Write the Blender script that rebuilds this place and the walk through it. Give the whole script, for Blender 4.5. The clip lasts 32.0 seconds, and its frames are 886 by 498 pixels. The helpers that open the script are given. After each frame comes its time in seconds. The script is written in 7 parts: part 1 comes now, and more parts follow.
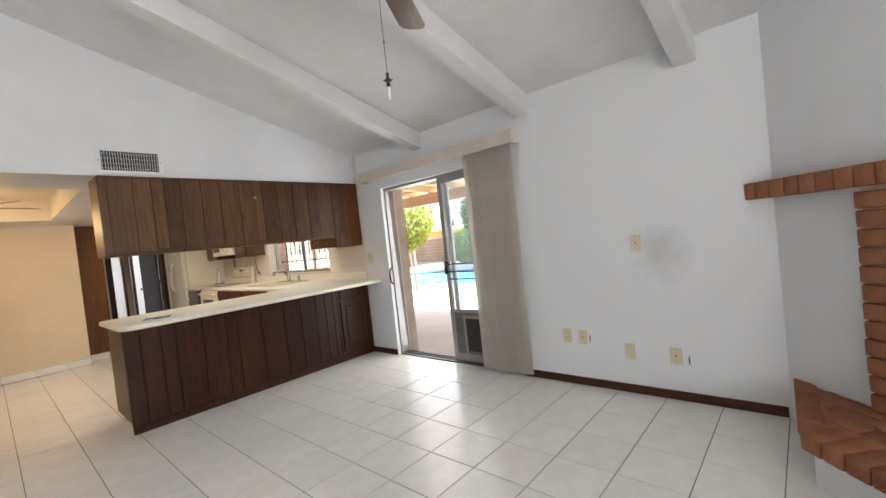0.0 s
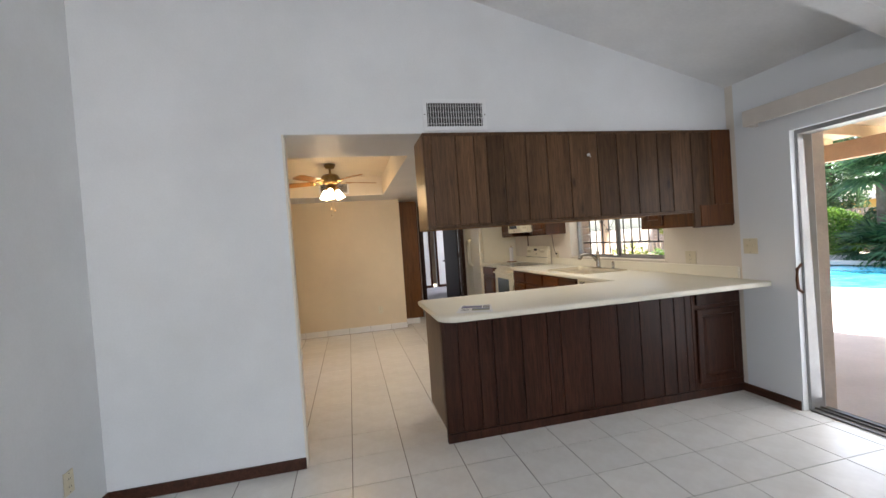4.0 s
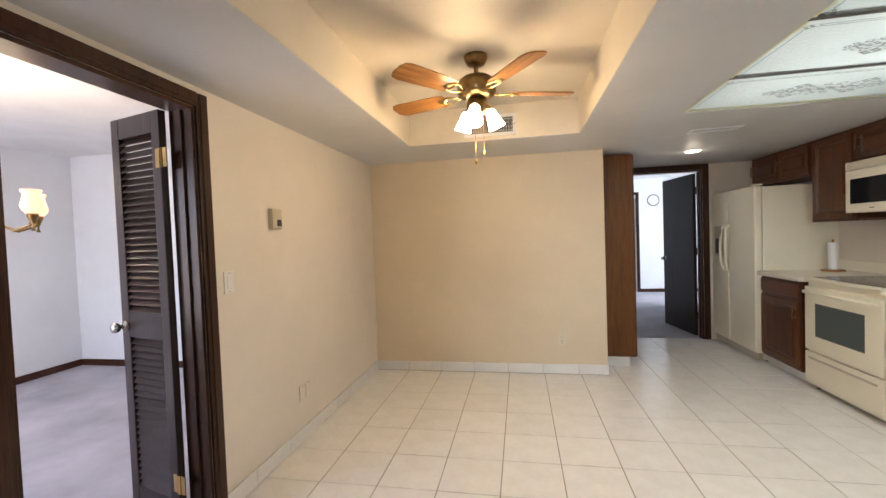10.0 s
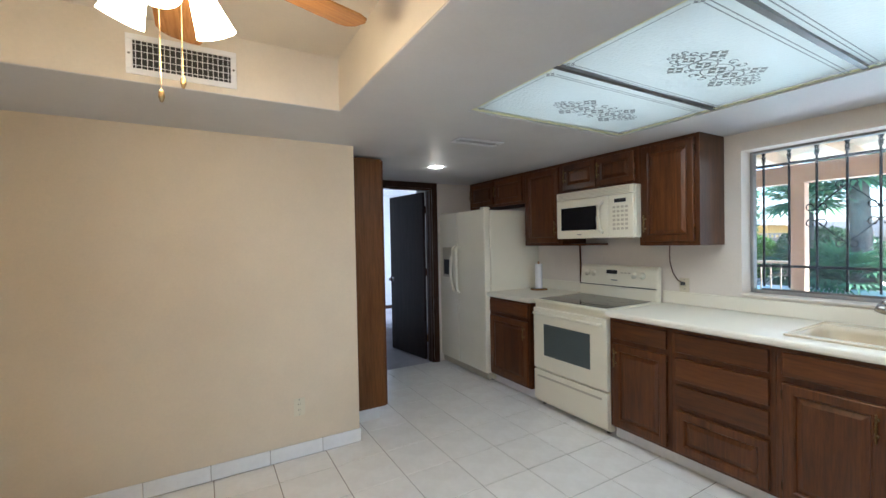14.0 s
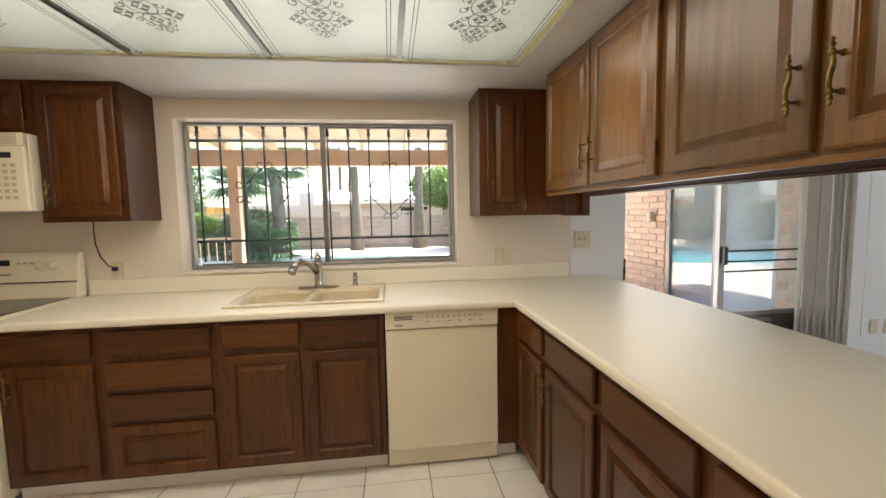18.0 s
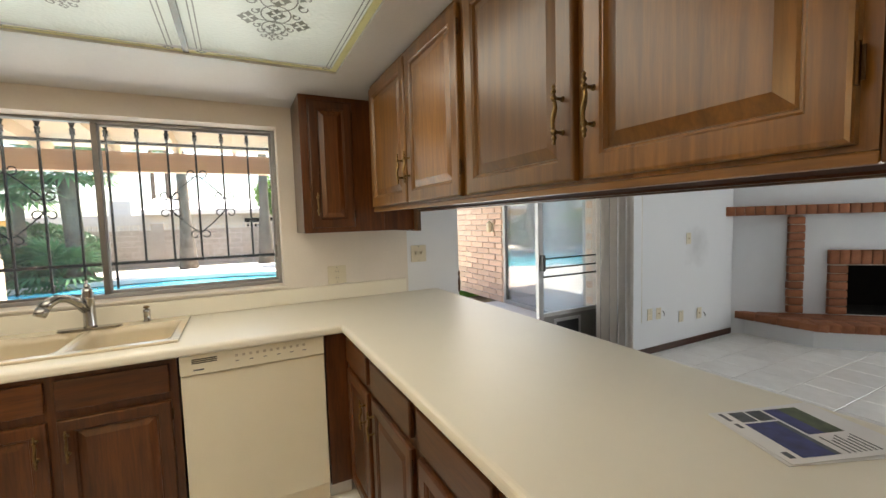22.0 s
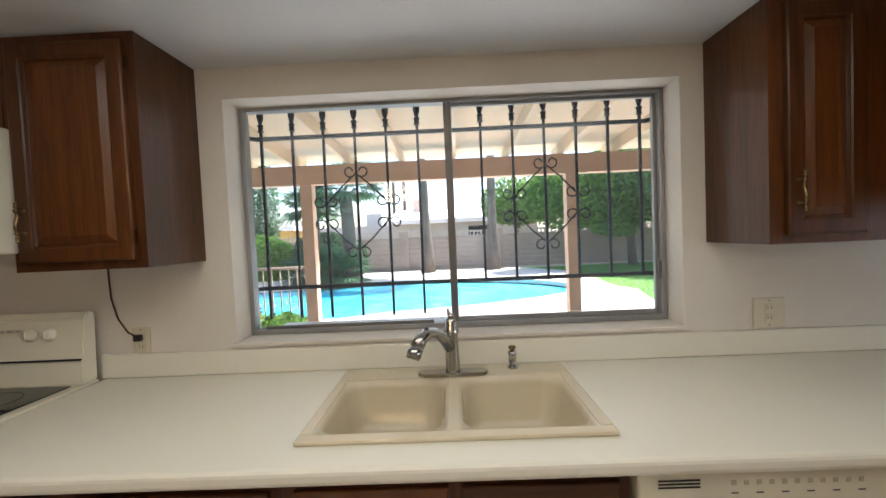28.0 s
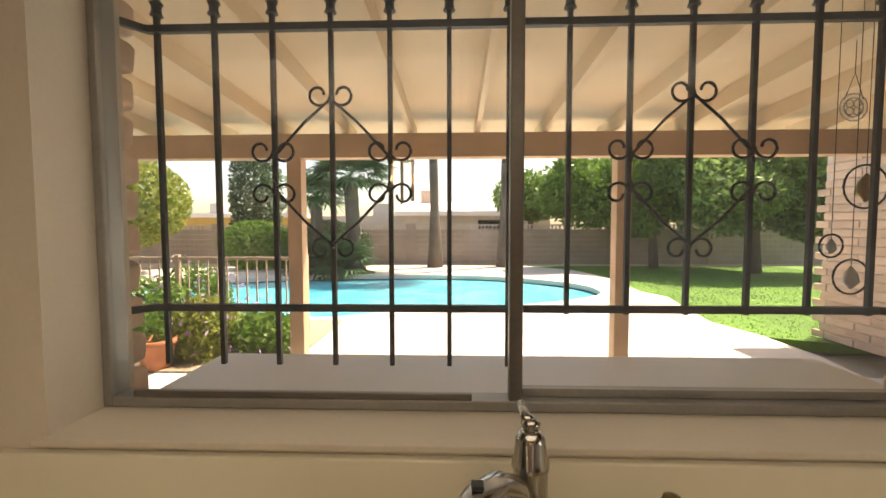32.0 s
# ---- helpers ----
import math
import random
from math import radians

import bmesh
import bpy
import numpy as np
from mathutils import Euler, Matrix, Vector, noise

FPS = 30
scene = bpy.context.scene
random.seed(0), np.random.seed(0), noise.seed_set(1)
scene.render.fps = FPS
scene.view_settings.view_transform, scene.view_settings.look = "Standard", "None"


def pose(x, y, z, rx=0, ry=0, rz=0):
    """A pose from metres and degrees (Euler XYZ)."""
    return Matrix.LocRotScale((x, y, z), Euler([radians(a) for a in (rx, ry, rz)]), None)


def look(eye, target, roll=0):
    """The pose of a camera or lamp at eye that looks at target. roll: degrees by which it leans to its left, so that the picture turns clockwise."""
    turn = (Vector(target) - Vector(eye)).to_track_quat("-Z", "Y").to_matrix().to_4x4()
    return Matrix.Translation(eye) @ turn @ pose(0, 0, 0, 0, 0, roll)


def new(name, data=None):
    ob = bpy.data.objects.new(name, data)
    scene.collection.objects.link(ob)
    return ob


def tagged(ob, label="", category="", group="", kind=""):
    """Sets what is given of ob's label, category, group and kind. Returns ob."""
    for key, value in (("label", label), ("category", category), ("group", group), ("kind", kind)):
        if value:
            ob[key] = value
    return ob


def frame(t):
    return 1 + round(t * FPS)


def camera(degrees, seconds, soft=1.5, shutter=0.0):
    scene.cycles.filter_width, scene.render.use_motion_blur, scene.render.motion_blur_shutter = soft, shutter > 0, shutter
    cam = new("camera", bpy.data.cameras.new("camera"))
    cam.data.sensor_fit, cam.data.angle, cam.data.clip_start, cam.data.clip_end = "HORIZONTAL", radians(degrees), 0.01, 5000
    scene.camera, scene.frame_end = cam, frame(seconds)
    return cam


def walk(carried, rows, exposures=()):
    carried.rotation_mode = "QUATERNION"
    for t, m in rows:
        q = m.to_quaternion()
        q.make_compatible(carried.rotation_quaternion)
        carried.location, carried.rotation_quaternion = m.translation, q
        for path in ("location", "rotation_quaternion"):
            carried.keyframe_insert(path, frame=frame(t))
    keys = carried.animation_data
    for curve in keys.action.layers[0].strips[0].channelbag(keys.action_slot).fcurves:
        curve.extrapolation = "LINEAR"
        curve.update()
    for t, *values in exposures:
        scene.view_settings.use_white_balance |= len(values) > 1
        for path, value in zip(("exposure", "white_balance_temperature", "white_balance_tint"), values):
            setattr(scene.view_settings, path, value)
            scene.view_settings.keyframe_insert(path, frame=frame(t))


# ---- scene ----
cam = camera(94.4, 32.0)
METRES, EYE, TILT, LEAN, TURN = 8.0, 1.5, 0.0, 0.0, -31.6
PATH = [
    (0, (0.328, -0.021, 1.32), (1.823, 1.307, 1.268), -6.2),
    (0.5, (0.334, 0.102, 1.333), (1.593, 1.655, 1.293), -5.8),
    (1, (0.36, 0.242, 1.34), (1.397, 1.952, 1.318), -5.2),
    (1.5, (0.398, 0.401, 1.364), (1.227, 2.221, 1.335), -4.5),
    (2, (0.406, 0.579, 1.347), (1.089, 2.458, 1.332), -4.3),
    (2.5, (0.42, 0.755, 1.357), (1.015, 2.664, 1.335), -4.2),
    (3, (0.463, 0.967, 1.372), (1.002, 2.893, 1.344), -4.2),
    (3.5, (0.455, 1.194, 1.382), (0.949, 3.132, 1.347), -4.2),
    (5.5, (0.645, 2.173, 1.358), (0.883, 4.159, 1.331), -3.5),
    (6, (0.731, 2.422, 1.349), (0.881, 4.416, 1.331), -3.5),
    (6.5, (0.78, 2.678, 1.346), (0.829, 4.677, 1.328), -3.1),
    (7, (0.783, 2.918, 1.354), (0.708, 4.917, 1.337), -3.1),
    (7.5, (0.775, 3.139, 1.357), (0.586, 5.13, 1.333), -2.8),
    (8, (0.784, 3.342, 1.363), (0.495, 5.321, 1.329), -2.7),
    (8.5, (0.715, 3.545, 1.356), (0.36, 5.513, 1.316), -2.4),
    (9, (0.651, 3.73, 1.359), (0.256, 5.691, 1.313), -2.3),
    (9.5, (0.599, 3.938, 1.342), (0.202, 5.897, 1.294), -2.1),
    (10, (0.528, 4.115, 1.36), (0.158, 6.08, 1.299), -2.1),
    (10.5, (0.415, 4.308, 1.383), (0.085, 6.279, 1.316), -2.0),
    (11, (0.35, 4.475, 1.38), (0.08, 6.455, 1.32), -1.8),
    (11.5, (0.324, 4.66, 1.39), (0.161, 6.653, 1.343), -1.5),
    (12, (0.31, 4.786, 1.398), (0.298, 6.785, 1.364), -1.3),
    (12.5, (0.281, 4.915, 1.405), (0.471, 6.906, 1.38), -1.2),
    (13, (0.264, 5.042, 1.39), (0.705, 6.993, 1.372), -1.2),
    (13.5, (0.301, 5.186, 1.405), (1.019, 7.053, 1.377), -1.1),
    (14, (0.377, 5.303, 1.421), (1.38, 7.033, 1.387), -1.1),
    (14.5, (0.415, 5.37, 1.437), (1.709, 6.894, 1.397), -1.0),
    (15, (0.41, 5.413, 1.442), (1.971, 6.663, 1.402), -0.9),
    (15.5, (0.411, 5.42, 1.448), (2.172, 6.368, 1.399), -0.6),
    (17.5, (0.716, 5.363, 1.377), (2.712, 5.35, 1.248), -0.9),
    (18, (0.733, 5.374, 1.376), (2.71, 5.123, 1.203), -1.1),
    (18.5, (0.743, 5.348, 1.366), (2.672, 4.869, 1.146), -1.5),
    (19, (0.736, 5.305, 1.365), (2.6, 4.639, 1.076), -1.4),
    (19.5, (0.745, 5.247, 1.339), (2.539, 4.434, 0.995), -1.2),
    (20, (0.757, 5.188, 1.327), (2.501, 4.288, 0.941), -0.8),
    (20.5, (0.776, 5.136, 1.33), (2.496, 4.194, 0.941), -0.5),
    (21, (0.792, 5.115, 1.345), (2.517, 4.159, 1.012), -0.5),
    (21.5, (0.813, 5.132, 1.369), (2.559, 4.187, 1.132), -0.9),
    (22, (0.822, 5.168, 1.412), (2.605, 4.273, 1.267), -1.7),
    (22.5, (0.839, 5.236, 1.436), (2.67, 4.434, 1.368), -2.5),
    (23, (0.855, 5.316, 1.439), (2.743, 4.655, 1.422), -3.1),
    (23.5, (0.876, 5.4, 1.428), (2.82, 4.933, 1.452), -3.2),
    (24, (0.914, 5.443, 1.435), (2.901, 5.221, 1.466), -2.9),
    (24.5, (0.991, 5.466, 1.434), (2.99, 5.48, 1.475), -2.6),
    (25, (1.052, 5.509, 1.46), (3.043, 5.693, 1.478), -2.6),
    (25.5, (1.138, 5.577, 1.455), (3.121, 5.841, 1.454), -2.9),
    (27.5, (1.754, 5.755, 1.423), (3.751, 5.845, 1.366), -2.8),
    (28, (1.905, 5.821, 1.434), (3.903, 5.859, 1.358), -2.5),
    (28.5, (2.021, 5.852, 1.418), (4.019, 5.849, 1.335), -2.1),
    (29, (2.183, 5.851, 1.413), (4.18, 5.814, 1.32), -1.7),
    (29.5, (2.326, 5.849, 1.404), (4.323, 5.777, 1.315), -1.3),
    (30, (2.436, 5.868, 1.421), (4.432, 5.77, 1.333), -1.1),
    (30.5, (2.55, 5.898, 1.422), (4.545, 5.788, 1.335), -1.0),
    (31, (2.637, 5.905, 1.424), (4.632, 5.821, 1.319), -0.5),
    (32, (2.803, 5.936, 1.415), (4.799, 6.004, 1.308), -0.1),
]
EXPOSURES = [(0, 2.58, 7300, 15), (1, 2.22, 7000, 14), (2, 2.18, 6900, 14), (3, 2.20, 6700, 14), (6, 2.44, 7300, 15), (7, 2.50, 7400, 15), (9, 2.72, 6600, 15), (10, 2.75, 6200, 12), (12, 2.84, 5700, 10), (13, 2.72, 5500, 10), (14, 2.52, 5300, 8), (15, 2.40, 5300, 9), (18, 2.38, 7400, 14), (20, 2.46, 7500, 14), (22, 2.36, 7200, 11), (23, 2.2, 7100, 14), (24, 2.04, 6700, 20), (25, 1.96, 6700, 24), (28, 1.96, 6300, 12), (30, 1.55, 6500, 13), (31, 1.4, 8700, 21), (32, 1.32, 9500, 18)]
walk(cam, [(t, look(eye, target, roll)) for t, eye, target, roll in PATH], EXPOSURES)

# ---- sky and sun ----
SUN_DIR = Vector((0.30, -0.42, 0.86)).normalized()
world = bpy.data.worlds.new("sky")
scene.world = world
world.use_nodes = True
wn = world.node_tree.nodes
wl = world.node_tree.links
sky = wn.new("ShaderNodeTexSky")
sky.sky_type = "NISHITA"
sky.sun_disc = False
sky.sun_elevation = math.asin(SUN_DIR.z)
sky.sun_rotation = math.atan2(SUN_DIR.x, SUN_DIR.y)
sky.air_density = 1.0
sky.dust_density = 2.0
wl.new(sky.outputs["Color"], wn["Background"].inputs["Color"])
wn["Background"].inputs["Strength"].default_value = 0.15


def lamp(name, kind, m, energy, color=(1, 1, 1), size=(1, 1), angle=0.5):
    data = bpy.data.lights.new(name, kind)
    data.energy = energy
    data.color = color
    if kind == "AREA":
        data.shape = "RECTANGLE"
        data.size, data.size_y = size
    elif kind == "SUN":
        data.angle = radians(angle)
    else:
        data.shadow_soft_size = size[0]
    ob = new(name, data)
    ob.matrix_world = m
    return ob


lamp("sun", "SUN", look(SUN_DIR * 30, (0, 0, 0)), 5.0, (1.0, 0.95, 0.87))
# daylight that enters by the openings
lamp("slider_daylight", "AREA", look((3.70, 3.2, 1.0), (0, 2.7, 0.9)), 4.3, (0.84, 0.92, 1.0), (1.5, 1.85))
lamp("kitchen_window_daylight", "AREA", look((3.715, 5.8, 1.53), (0, 5.7, 1.1)), 0.5, (0.9, 0.95, 1.0), (1.7, 0.9))
lamp("south_window_daylight", "AREA", look((0.6, -3.95, 1.45), (0.8, 0, 1.3)), 34, (0.84, 0.92, 1.0), (2.8, 1.5))
lamp("dining_window_daylight", "AREA", look((-3.0, 4.16, 1.35), (-2.6, 8, 1.0)), 5.6, (0.90, 0.86, 1.0), (2.0, 1.4))
lamp("utility_window_daylight", "AREA", look((4.55, 11.7, 1.5), (1.5, 11.5, 1.0)), 19, (0.88, 0.93, 1.0), (1.4, 1.2))
# lamps of the house
for dx, dy in ((0.11, 0.05), (-0.10, 0.07), (-0.01, -0.12)):
    lamp("fan_bulb", "POINT", Matrix.Translation((0.31 + dx, 6.50 + dy, 1.90)), 0.93, (1.0, 0.67, 0.34), (0.045, 0))
lamp("hall_spot", "POINT", Matrix.Translation((2.235, 8.60, 2.0)), 0.16, (1.0, 0.86, 0.66), (0.05, 0))
lamp("chandelier_bulb", "POINT", Matrix.Translation((-2.5, 6.07, 1.85)), 3.4, (1.0, 0.78, 0.5), (0.1, 0))


# ---- materials ----
def material(name):
    m = bpy.data.materials.new(name)
    m.use_nodes = True
    n = m.node_tree.nodes
    return m, n, m.node_tree.links, n["Principled BSDF"]


def node(n, kind, **sets):
    x = n.new(kind)
    for k, v in sets.items():
        if k in x.inputs:
            x.inputs[k].default_value = v
    return x


def ramp(n, stops):
    r = n.new("ShaderNodeValToRGB")
    e = r.color_ramp.elements
    e[0].position, e[0].color = stops[0][0], (*stops[0][1], 1)
    e[1].position, e[1].color = stops[-1][0], (*stops[-1][1], 1)
    for p, c in stops[1:-1]:
        k = e.new(p)
        k.color = (*c, 1)
    return r


def coords(n, l, scale=(1, 1, 1), space="Object"):
    tc = n.new("ShaderNodeTexCoord")
    mp = n.new("ShaderNodeMapping")
    mp.inputs["Scale"].default_value = scale
    l.new(tc.outputs[space], mp.inputs["Vector"])
    return mp.outputs["Vector"]


def mixed(n, l, kind, fac, a, b):
    m = n.new("ShaderNodeMix")
    m.data_type = "RGBA"
    m.blend_type = kind
    m.inputs["Factor"].default_value = fac
    l.new(a, m.inputs["A"])
    l.new(b, m.inputs["B"])
    return m.outputs["Result"]


def rough_surface(name, color, rough, vary=0.12, fine=60, coarse=2.0, bump=0.05, metal=0.0, spec=0.5, tint=None, dist=0.01, random_piece=0.0, coat=0.0):
    """A surface with variation at two scales, fine relief and, for pieces, a small difference from piece to piece."""
    m, n, l, p = material(name)
    v = coords(n, l)
    a = node(n, "ShaderNodeTexNoise", Scale=coarse, Detail=4.0, Roughness=0.6)
    b = node(n, "ShaderNodeTexNoise", Scale=fine, Detail=3.0)
    l.new(v, a.inputs["Vector"])
    l.new(v, b.inputs["Vector"])
    c2 = tint or tuple(x * (1 - 2.2 * vary) for x in color)
    lo = tuple(max(0, x * (1 - vary) + (y - x) * 0.4) for x, y in zip(color, c2))
    r = ramp(n, [(0.3, lo), (0.7, tuple(min(1, x * (1 + vary * 0.5)) for x in color))])
    l.new(a.outputs["Fac"], r.inputs["Fac"])
    fr = ramp(n, [(0.3, (1 - vary,) * 3), (0.7, (1, 1, 1))])
    l.new(b.outputs["Fac"], fr.inputs["Fac"])
    out = mixed(n, l, "MULTIPLY", 0.7, r.outputs["Color"], fr.outputs["Color"])
    if random_piece:
        oi = n.new("ShaderNodeObjectInfo")
        rr = ramp(n, [(0.0, (1 - random_piece,) * 3), (1.0, (1 + random_piece * 0.4,) * 3)])
        l.new(oi.outputs["Random"], rr.inputs["Fac"])
        out = mixed(n, l, "MULTIPLY", 1.0, out, rr.outputs["Color"])
    l.new(out, p.inputs["Base Color"])
    rm = n.new("ShaderNodeMapRange")
    rm.inputs["To Min"].default_value = max(0.02, rough - min(0.08, vary * 0.6))
    rm.inputs["To Max"].default_value = min(1, rough + min(0.08, vary * 0.6))
    l.new(b.outputs["Fac"], rm.inputs["Value"])
    l.new(rm.outputs["Result"], p.inputs["Roughness"])
    p.inputs["Metallic"].default_value = metal
    p.inputs["Specular IOR Level"].default_value = spec
    p.inputs["Coat Weight"].default_value = coat
    p.inputs["Coat Roughness"].default_value = 0.15
    if bump:
        bp = n.new("ShaderNodeBump")
        bp.inputs["Strength"].default_value = bump
        bp.inputs["Distance"].default_value = dist
        l.new(b.outputs["Fac"], bp.inputs["Height"])
        l.new(bp.outputs["Normal"], p.inputs["Normal"])
    return m


def wood(name, dark, light, axis="Z", rough=0.35, scale=1.0, coat=0.25, figure=0.5, spread=0.18, knots=False, spec=0.22, patch=0.22):
    """Stained wood with long grain along an axis of the object."""
    m, n, l, p = material(name)
    s = {"X": (0.9, 14, 14), "Y": (14, 0.9, 14), "Z": (14, 14, 0.9)}[axis]
    v0 = coords(n, l, tuple(x * scale for x in s))
    oi = n.new("ShaderNodeObjectInfo")
    add = n.new("ShaderNodeVectorMath")
    add.operation = "ADD"
    cm = n.new("ShaderNodeCombineXYZ")
    ml = n.new("ShaderNodeMath")
    ml.operation = "MULTIPLY"
    ml.inputs[1].default_value = 37.0
    l.new(oi.outputs["Random"], ml.inputs[0])
    for k in "XYZ":
        l.new(ml.outputs[0], cm.inputs[k])
    l.new(v0, add.inputs[0])
    l.new(cm.outputs[0], add.inputs[1])
    v = add.outputs[0]
    a = node(n, "ShaderNodeTexNoise", Scale=1.6, Detail=6.0, Roughness=0.62, Distortion=1.2)
    b = node(n, "ShaderNodeTexNoise", Scale=9.0, Detail=3.0, Roughness=0.7)
    c = node(n, "ShaderNodeTexNoise", Scale=0.25, Detail=2.0)
    for q in (a, b, c):
        l.new(v, q.inputs["Vector"])
    mid = tuple((x + y) / 2 for x, y in zip(dark, light))
    r = ramp(n, [(0.28, dark), (0.5, mid), (0.72, light)])
    l.new(a.outputs["Fac"], r.inputs["Fac"])
    pores = ramp(n, [(0.38, (1 - figure,) * 3), (0.55, (1, 1, 1))])
    l.new(b.outputs["Fac"], pores.inputs["Fac"])
    tone = ramp(n, [(0.3, (1 - patch,) * 3), (0.7, (1 + patch * 0.55,) * 3)])
    l.new(c.outputs["Fac"], tone.inputs["Fac"])
    out = mixed(n, l, "MULTIPLY", 0.8, r.outputs["Color"], pores.outputs["Color"])
    out = mixed(n, l, "MULTIPLY", 1.0, out, tone.outputs["Color"])
    rr = ramp(n, [(0.0, (1 - spread,) * 3), (1.0, (1 + spread * 0.6,) * 3)])
    l.new(oi.outputs["Random"], rr.inputs["Fac"])
    out = mixed(n, l, "MULTIPLY", 1.0, out, rr.outputs["Color"])
    if knots:
        kv = coords(n, l, (9.0, 9.0, 3.2))
        ka = n.new("ShaderNodeVectorMath")
        ka.operation = "ADD"
        l.new(kv, ka.inputs[0])
        l.new(cm.outputs[0], ka.inputs[1])
        kn = node(n, "ShaderNodeTexVoronoi", Scale=1.0, Randomness=1.0)
        l.new(ka.outputs[0], kn.inputs["Vector"])
        kr = ramp(n, [(0.06, (0.42,) * 3), (0.13, (0.8,) * 3), (0.24, (1, 1, 1))])
        l.new(kn.outputs["Distance"], kr.inputs["Fac"])
        out = mixed(n, l, "MULTIPLY", 1.0, out, kr.outputs["Color"])
    l.new(out, p.inputs["Base Color"])
    p.inputs["Roughness"].default_value = rough
    p.inputs["Coat Weight"].default_value = coat * 0.25
    p.inputs["Specular IOR Level"].default_value = spec
    p.inputs["Coat Roughness"].default_value = 0.22
    bp = n.new("ShaderNodeBump")
    bp.inputs["Strength"].default_value = 0.12
    bp.inputs["Distance"].default_value = 0.003
    l.new(b.outputs["Fac"], bp.inputs["Height"])
    l.new(bp.outputs["Normal"], p.inputs["Normal"])
    return m


def glow(name, color, strength):
    m, n, l, p = material(name)
    p.inputs["Base Color"].default_value = (*color, 1)
    p.inputs["Emission Color"].default_value = (*color, 1)
    p.inputs["Emission Strength"].default_value = strength
    return m


def glass(name, color=(1, 1, 1), rough=0.0, gloss=0.5, film=0.0, haze=0.0):
    """Thin clear pane: straight through, with a Fresnel gloss and a pale haze painted in for glare."""
    m, n, l, p = material(name)
    t = n.new("ShaderNodeBsdfTransparent")
    t.inputs["Color"].default_value = (*color, 1)
    g = n.new("ShaderNodeBsdfGlossy")
    g.inputs["Roughness"].default_value = rough
    lw = n.new("ShaderNodeLayerWeight")
    lw.inputs["Blend"].default_value = 0.5
    f = n.new("ShaderNodeMath")
    f.operation = "POWER"
    f.inputs[1].default_value = 5.0
    l.new(lw.outputs["Facing"], f.inputs[0])
    mu = n.new("ShaderNodeMath")
    mu.operation = "MULTIPLY_ADD"
    mu.inputs[1].default_value = gloss
    mu.inputs[2].default_value = film + 0.04 * gloss
    mx = n.new("ShaderNodeMixShader")
    l.new(f.outputs[0], mu.inputs[0])
    l.new(mu.outputs[0], mx.inputs[0])
    l.new(t.outputs[0], mx.inputs[1])
    l.new(g.outputs[0], mx.inputs[2])
    # bluish-white translucent share: veiling glare put into the pane's colour
    d = n.new("ShaderNodeBsdfTranslucent")
    d.inputs["Color"].default_value = (0.82, 0.90, 1.0, 1)
    dn = node(n, "ShaderNodeTexNoise", Scale=5.0, Detail=5.0, Roughness=0.65)
    l.new(coords(n, l), dn.inputs["Vector"])
    dr = n.new("ShaderNodeMapRange")
    dr.inputs["To Min"].default_value, dr.inputs["To Max"].default_value = haze * 0.6, haze * 1.4
    l.new(dn.outputs["Fac"], dr.inputs["Value"])
    mx2 = n.new("ShaderNodeMixShader")
    l.new(dr.outputs["Result"], mx2.inputs[0])
    l.new(mx.outputs[0], mx2.inputs[1])
    l.new(d.outputs[0], mx2.inputs[2])
    l.new(mx2.outputs[0], n["Material Output"].inputs["Surface"])
    return m


WHITE_WALL = rough_surface("white_wall_paint", (0.74, 0.76, 0.78), 0.7, 0.05, 90, 1.3, 0.10, dist=0.004)
STAINED_WALL, _n, _l, _p = material("white_wall_paint_smudged")
_v = coords(_n, _l)
_a = node(_n, "ShaderNodeTexNoise", Scale=90.0, Detail=3.0)
_c = node(_n, "ShaderNodeTexNoise", Scale=5.0, Detail=3.0)
_l.new(_v, _a.inputs["Vector"])
_l.new(_v, _c.inputs["Vector"])
_d = _n.new("ShaderNodeVectorMath")
_d.operation = "DISTANCE"
_d.inputs[1].default_value = (3.515, 0.78, 1.06)
_l.new(_v, _d.inputs[0])
_s = _n.new("ShaderNodeMath")
_s.operation = "MULTIPLY_ADD"
_s.inputs[1].default_value = 0.35
_l.new(_c.outputs["Fac"], _s.inputs[0])
_l.new(_d.outputs["Value"], _s.inputs[2])
_r = ramp(_n, [(0.20, (0.56, 0.575, 0.59)), (0.42, (0.735, 0.755, 0.775)), (1.0, (0.74, 0.76, 0.78))])
_l.new(_s.outputs[0], _r.inputs["Fac"])
_l.new(_r.outputs["Color"], _p.inputs["Base Color"])
_p.inputs["Roughness"].default_value = 0.7
_b = _n.new("ShaderNodeBump")
_b.inputs["Strength"].default_value = 0.1
_b.inputs["Distance"].default_value = 0.004
_l.new(_a.outputs["Fac"], _b.inputs["Height"])
_l.new(_b.outputs["Normal"], _p.inputs["Normal"])
CREAM_WALL = rough_surface("cream_wall_paint", (0.70, 0.59, 0.43), 0.6, 0.05, 90, 1.2, 0.10, dist=0.004)
PINK_WALL = rough_surface("pale_wall_paint", (0.74, 0.68, 0.60), 0.6, 0.05, 90, 1.2, 0.10, dist=0.004)
CEILING = rough_surface("ceiling_paint", (0.74, 0.74, 0.74), 0.75, 0.06, 45, 2.0, 0.25, dist=0.006)
KITCHEN_CEILING = rough_surface("kitchen_ceiling_paint", (0.64, 0.64, 0.65), 0.5, 0.05, 60, 1.5, 0.08, dist=0.004)
TRAY = rough_surface("tray_paint", (0.68, 0.62, 0.52), 0.55, 0.05, 80, 1.5, 0.06, dist=0.004)
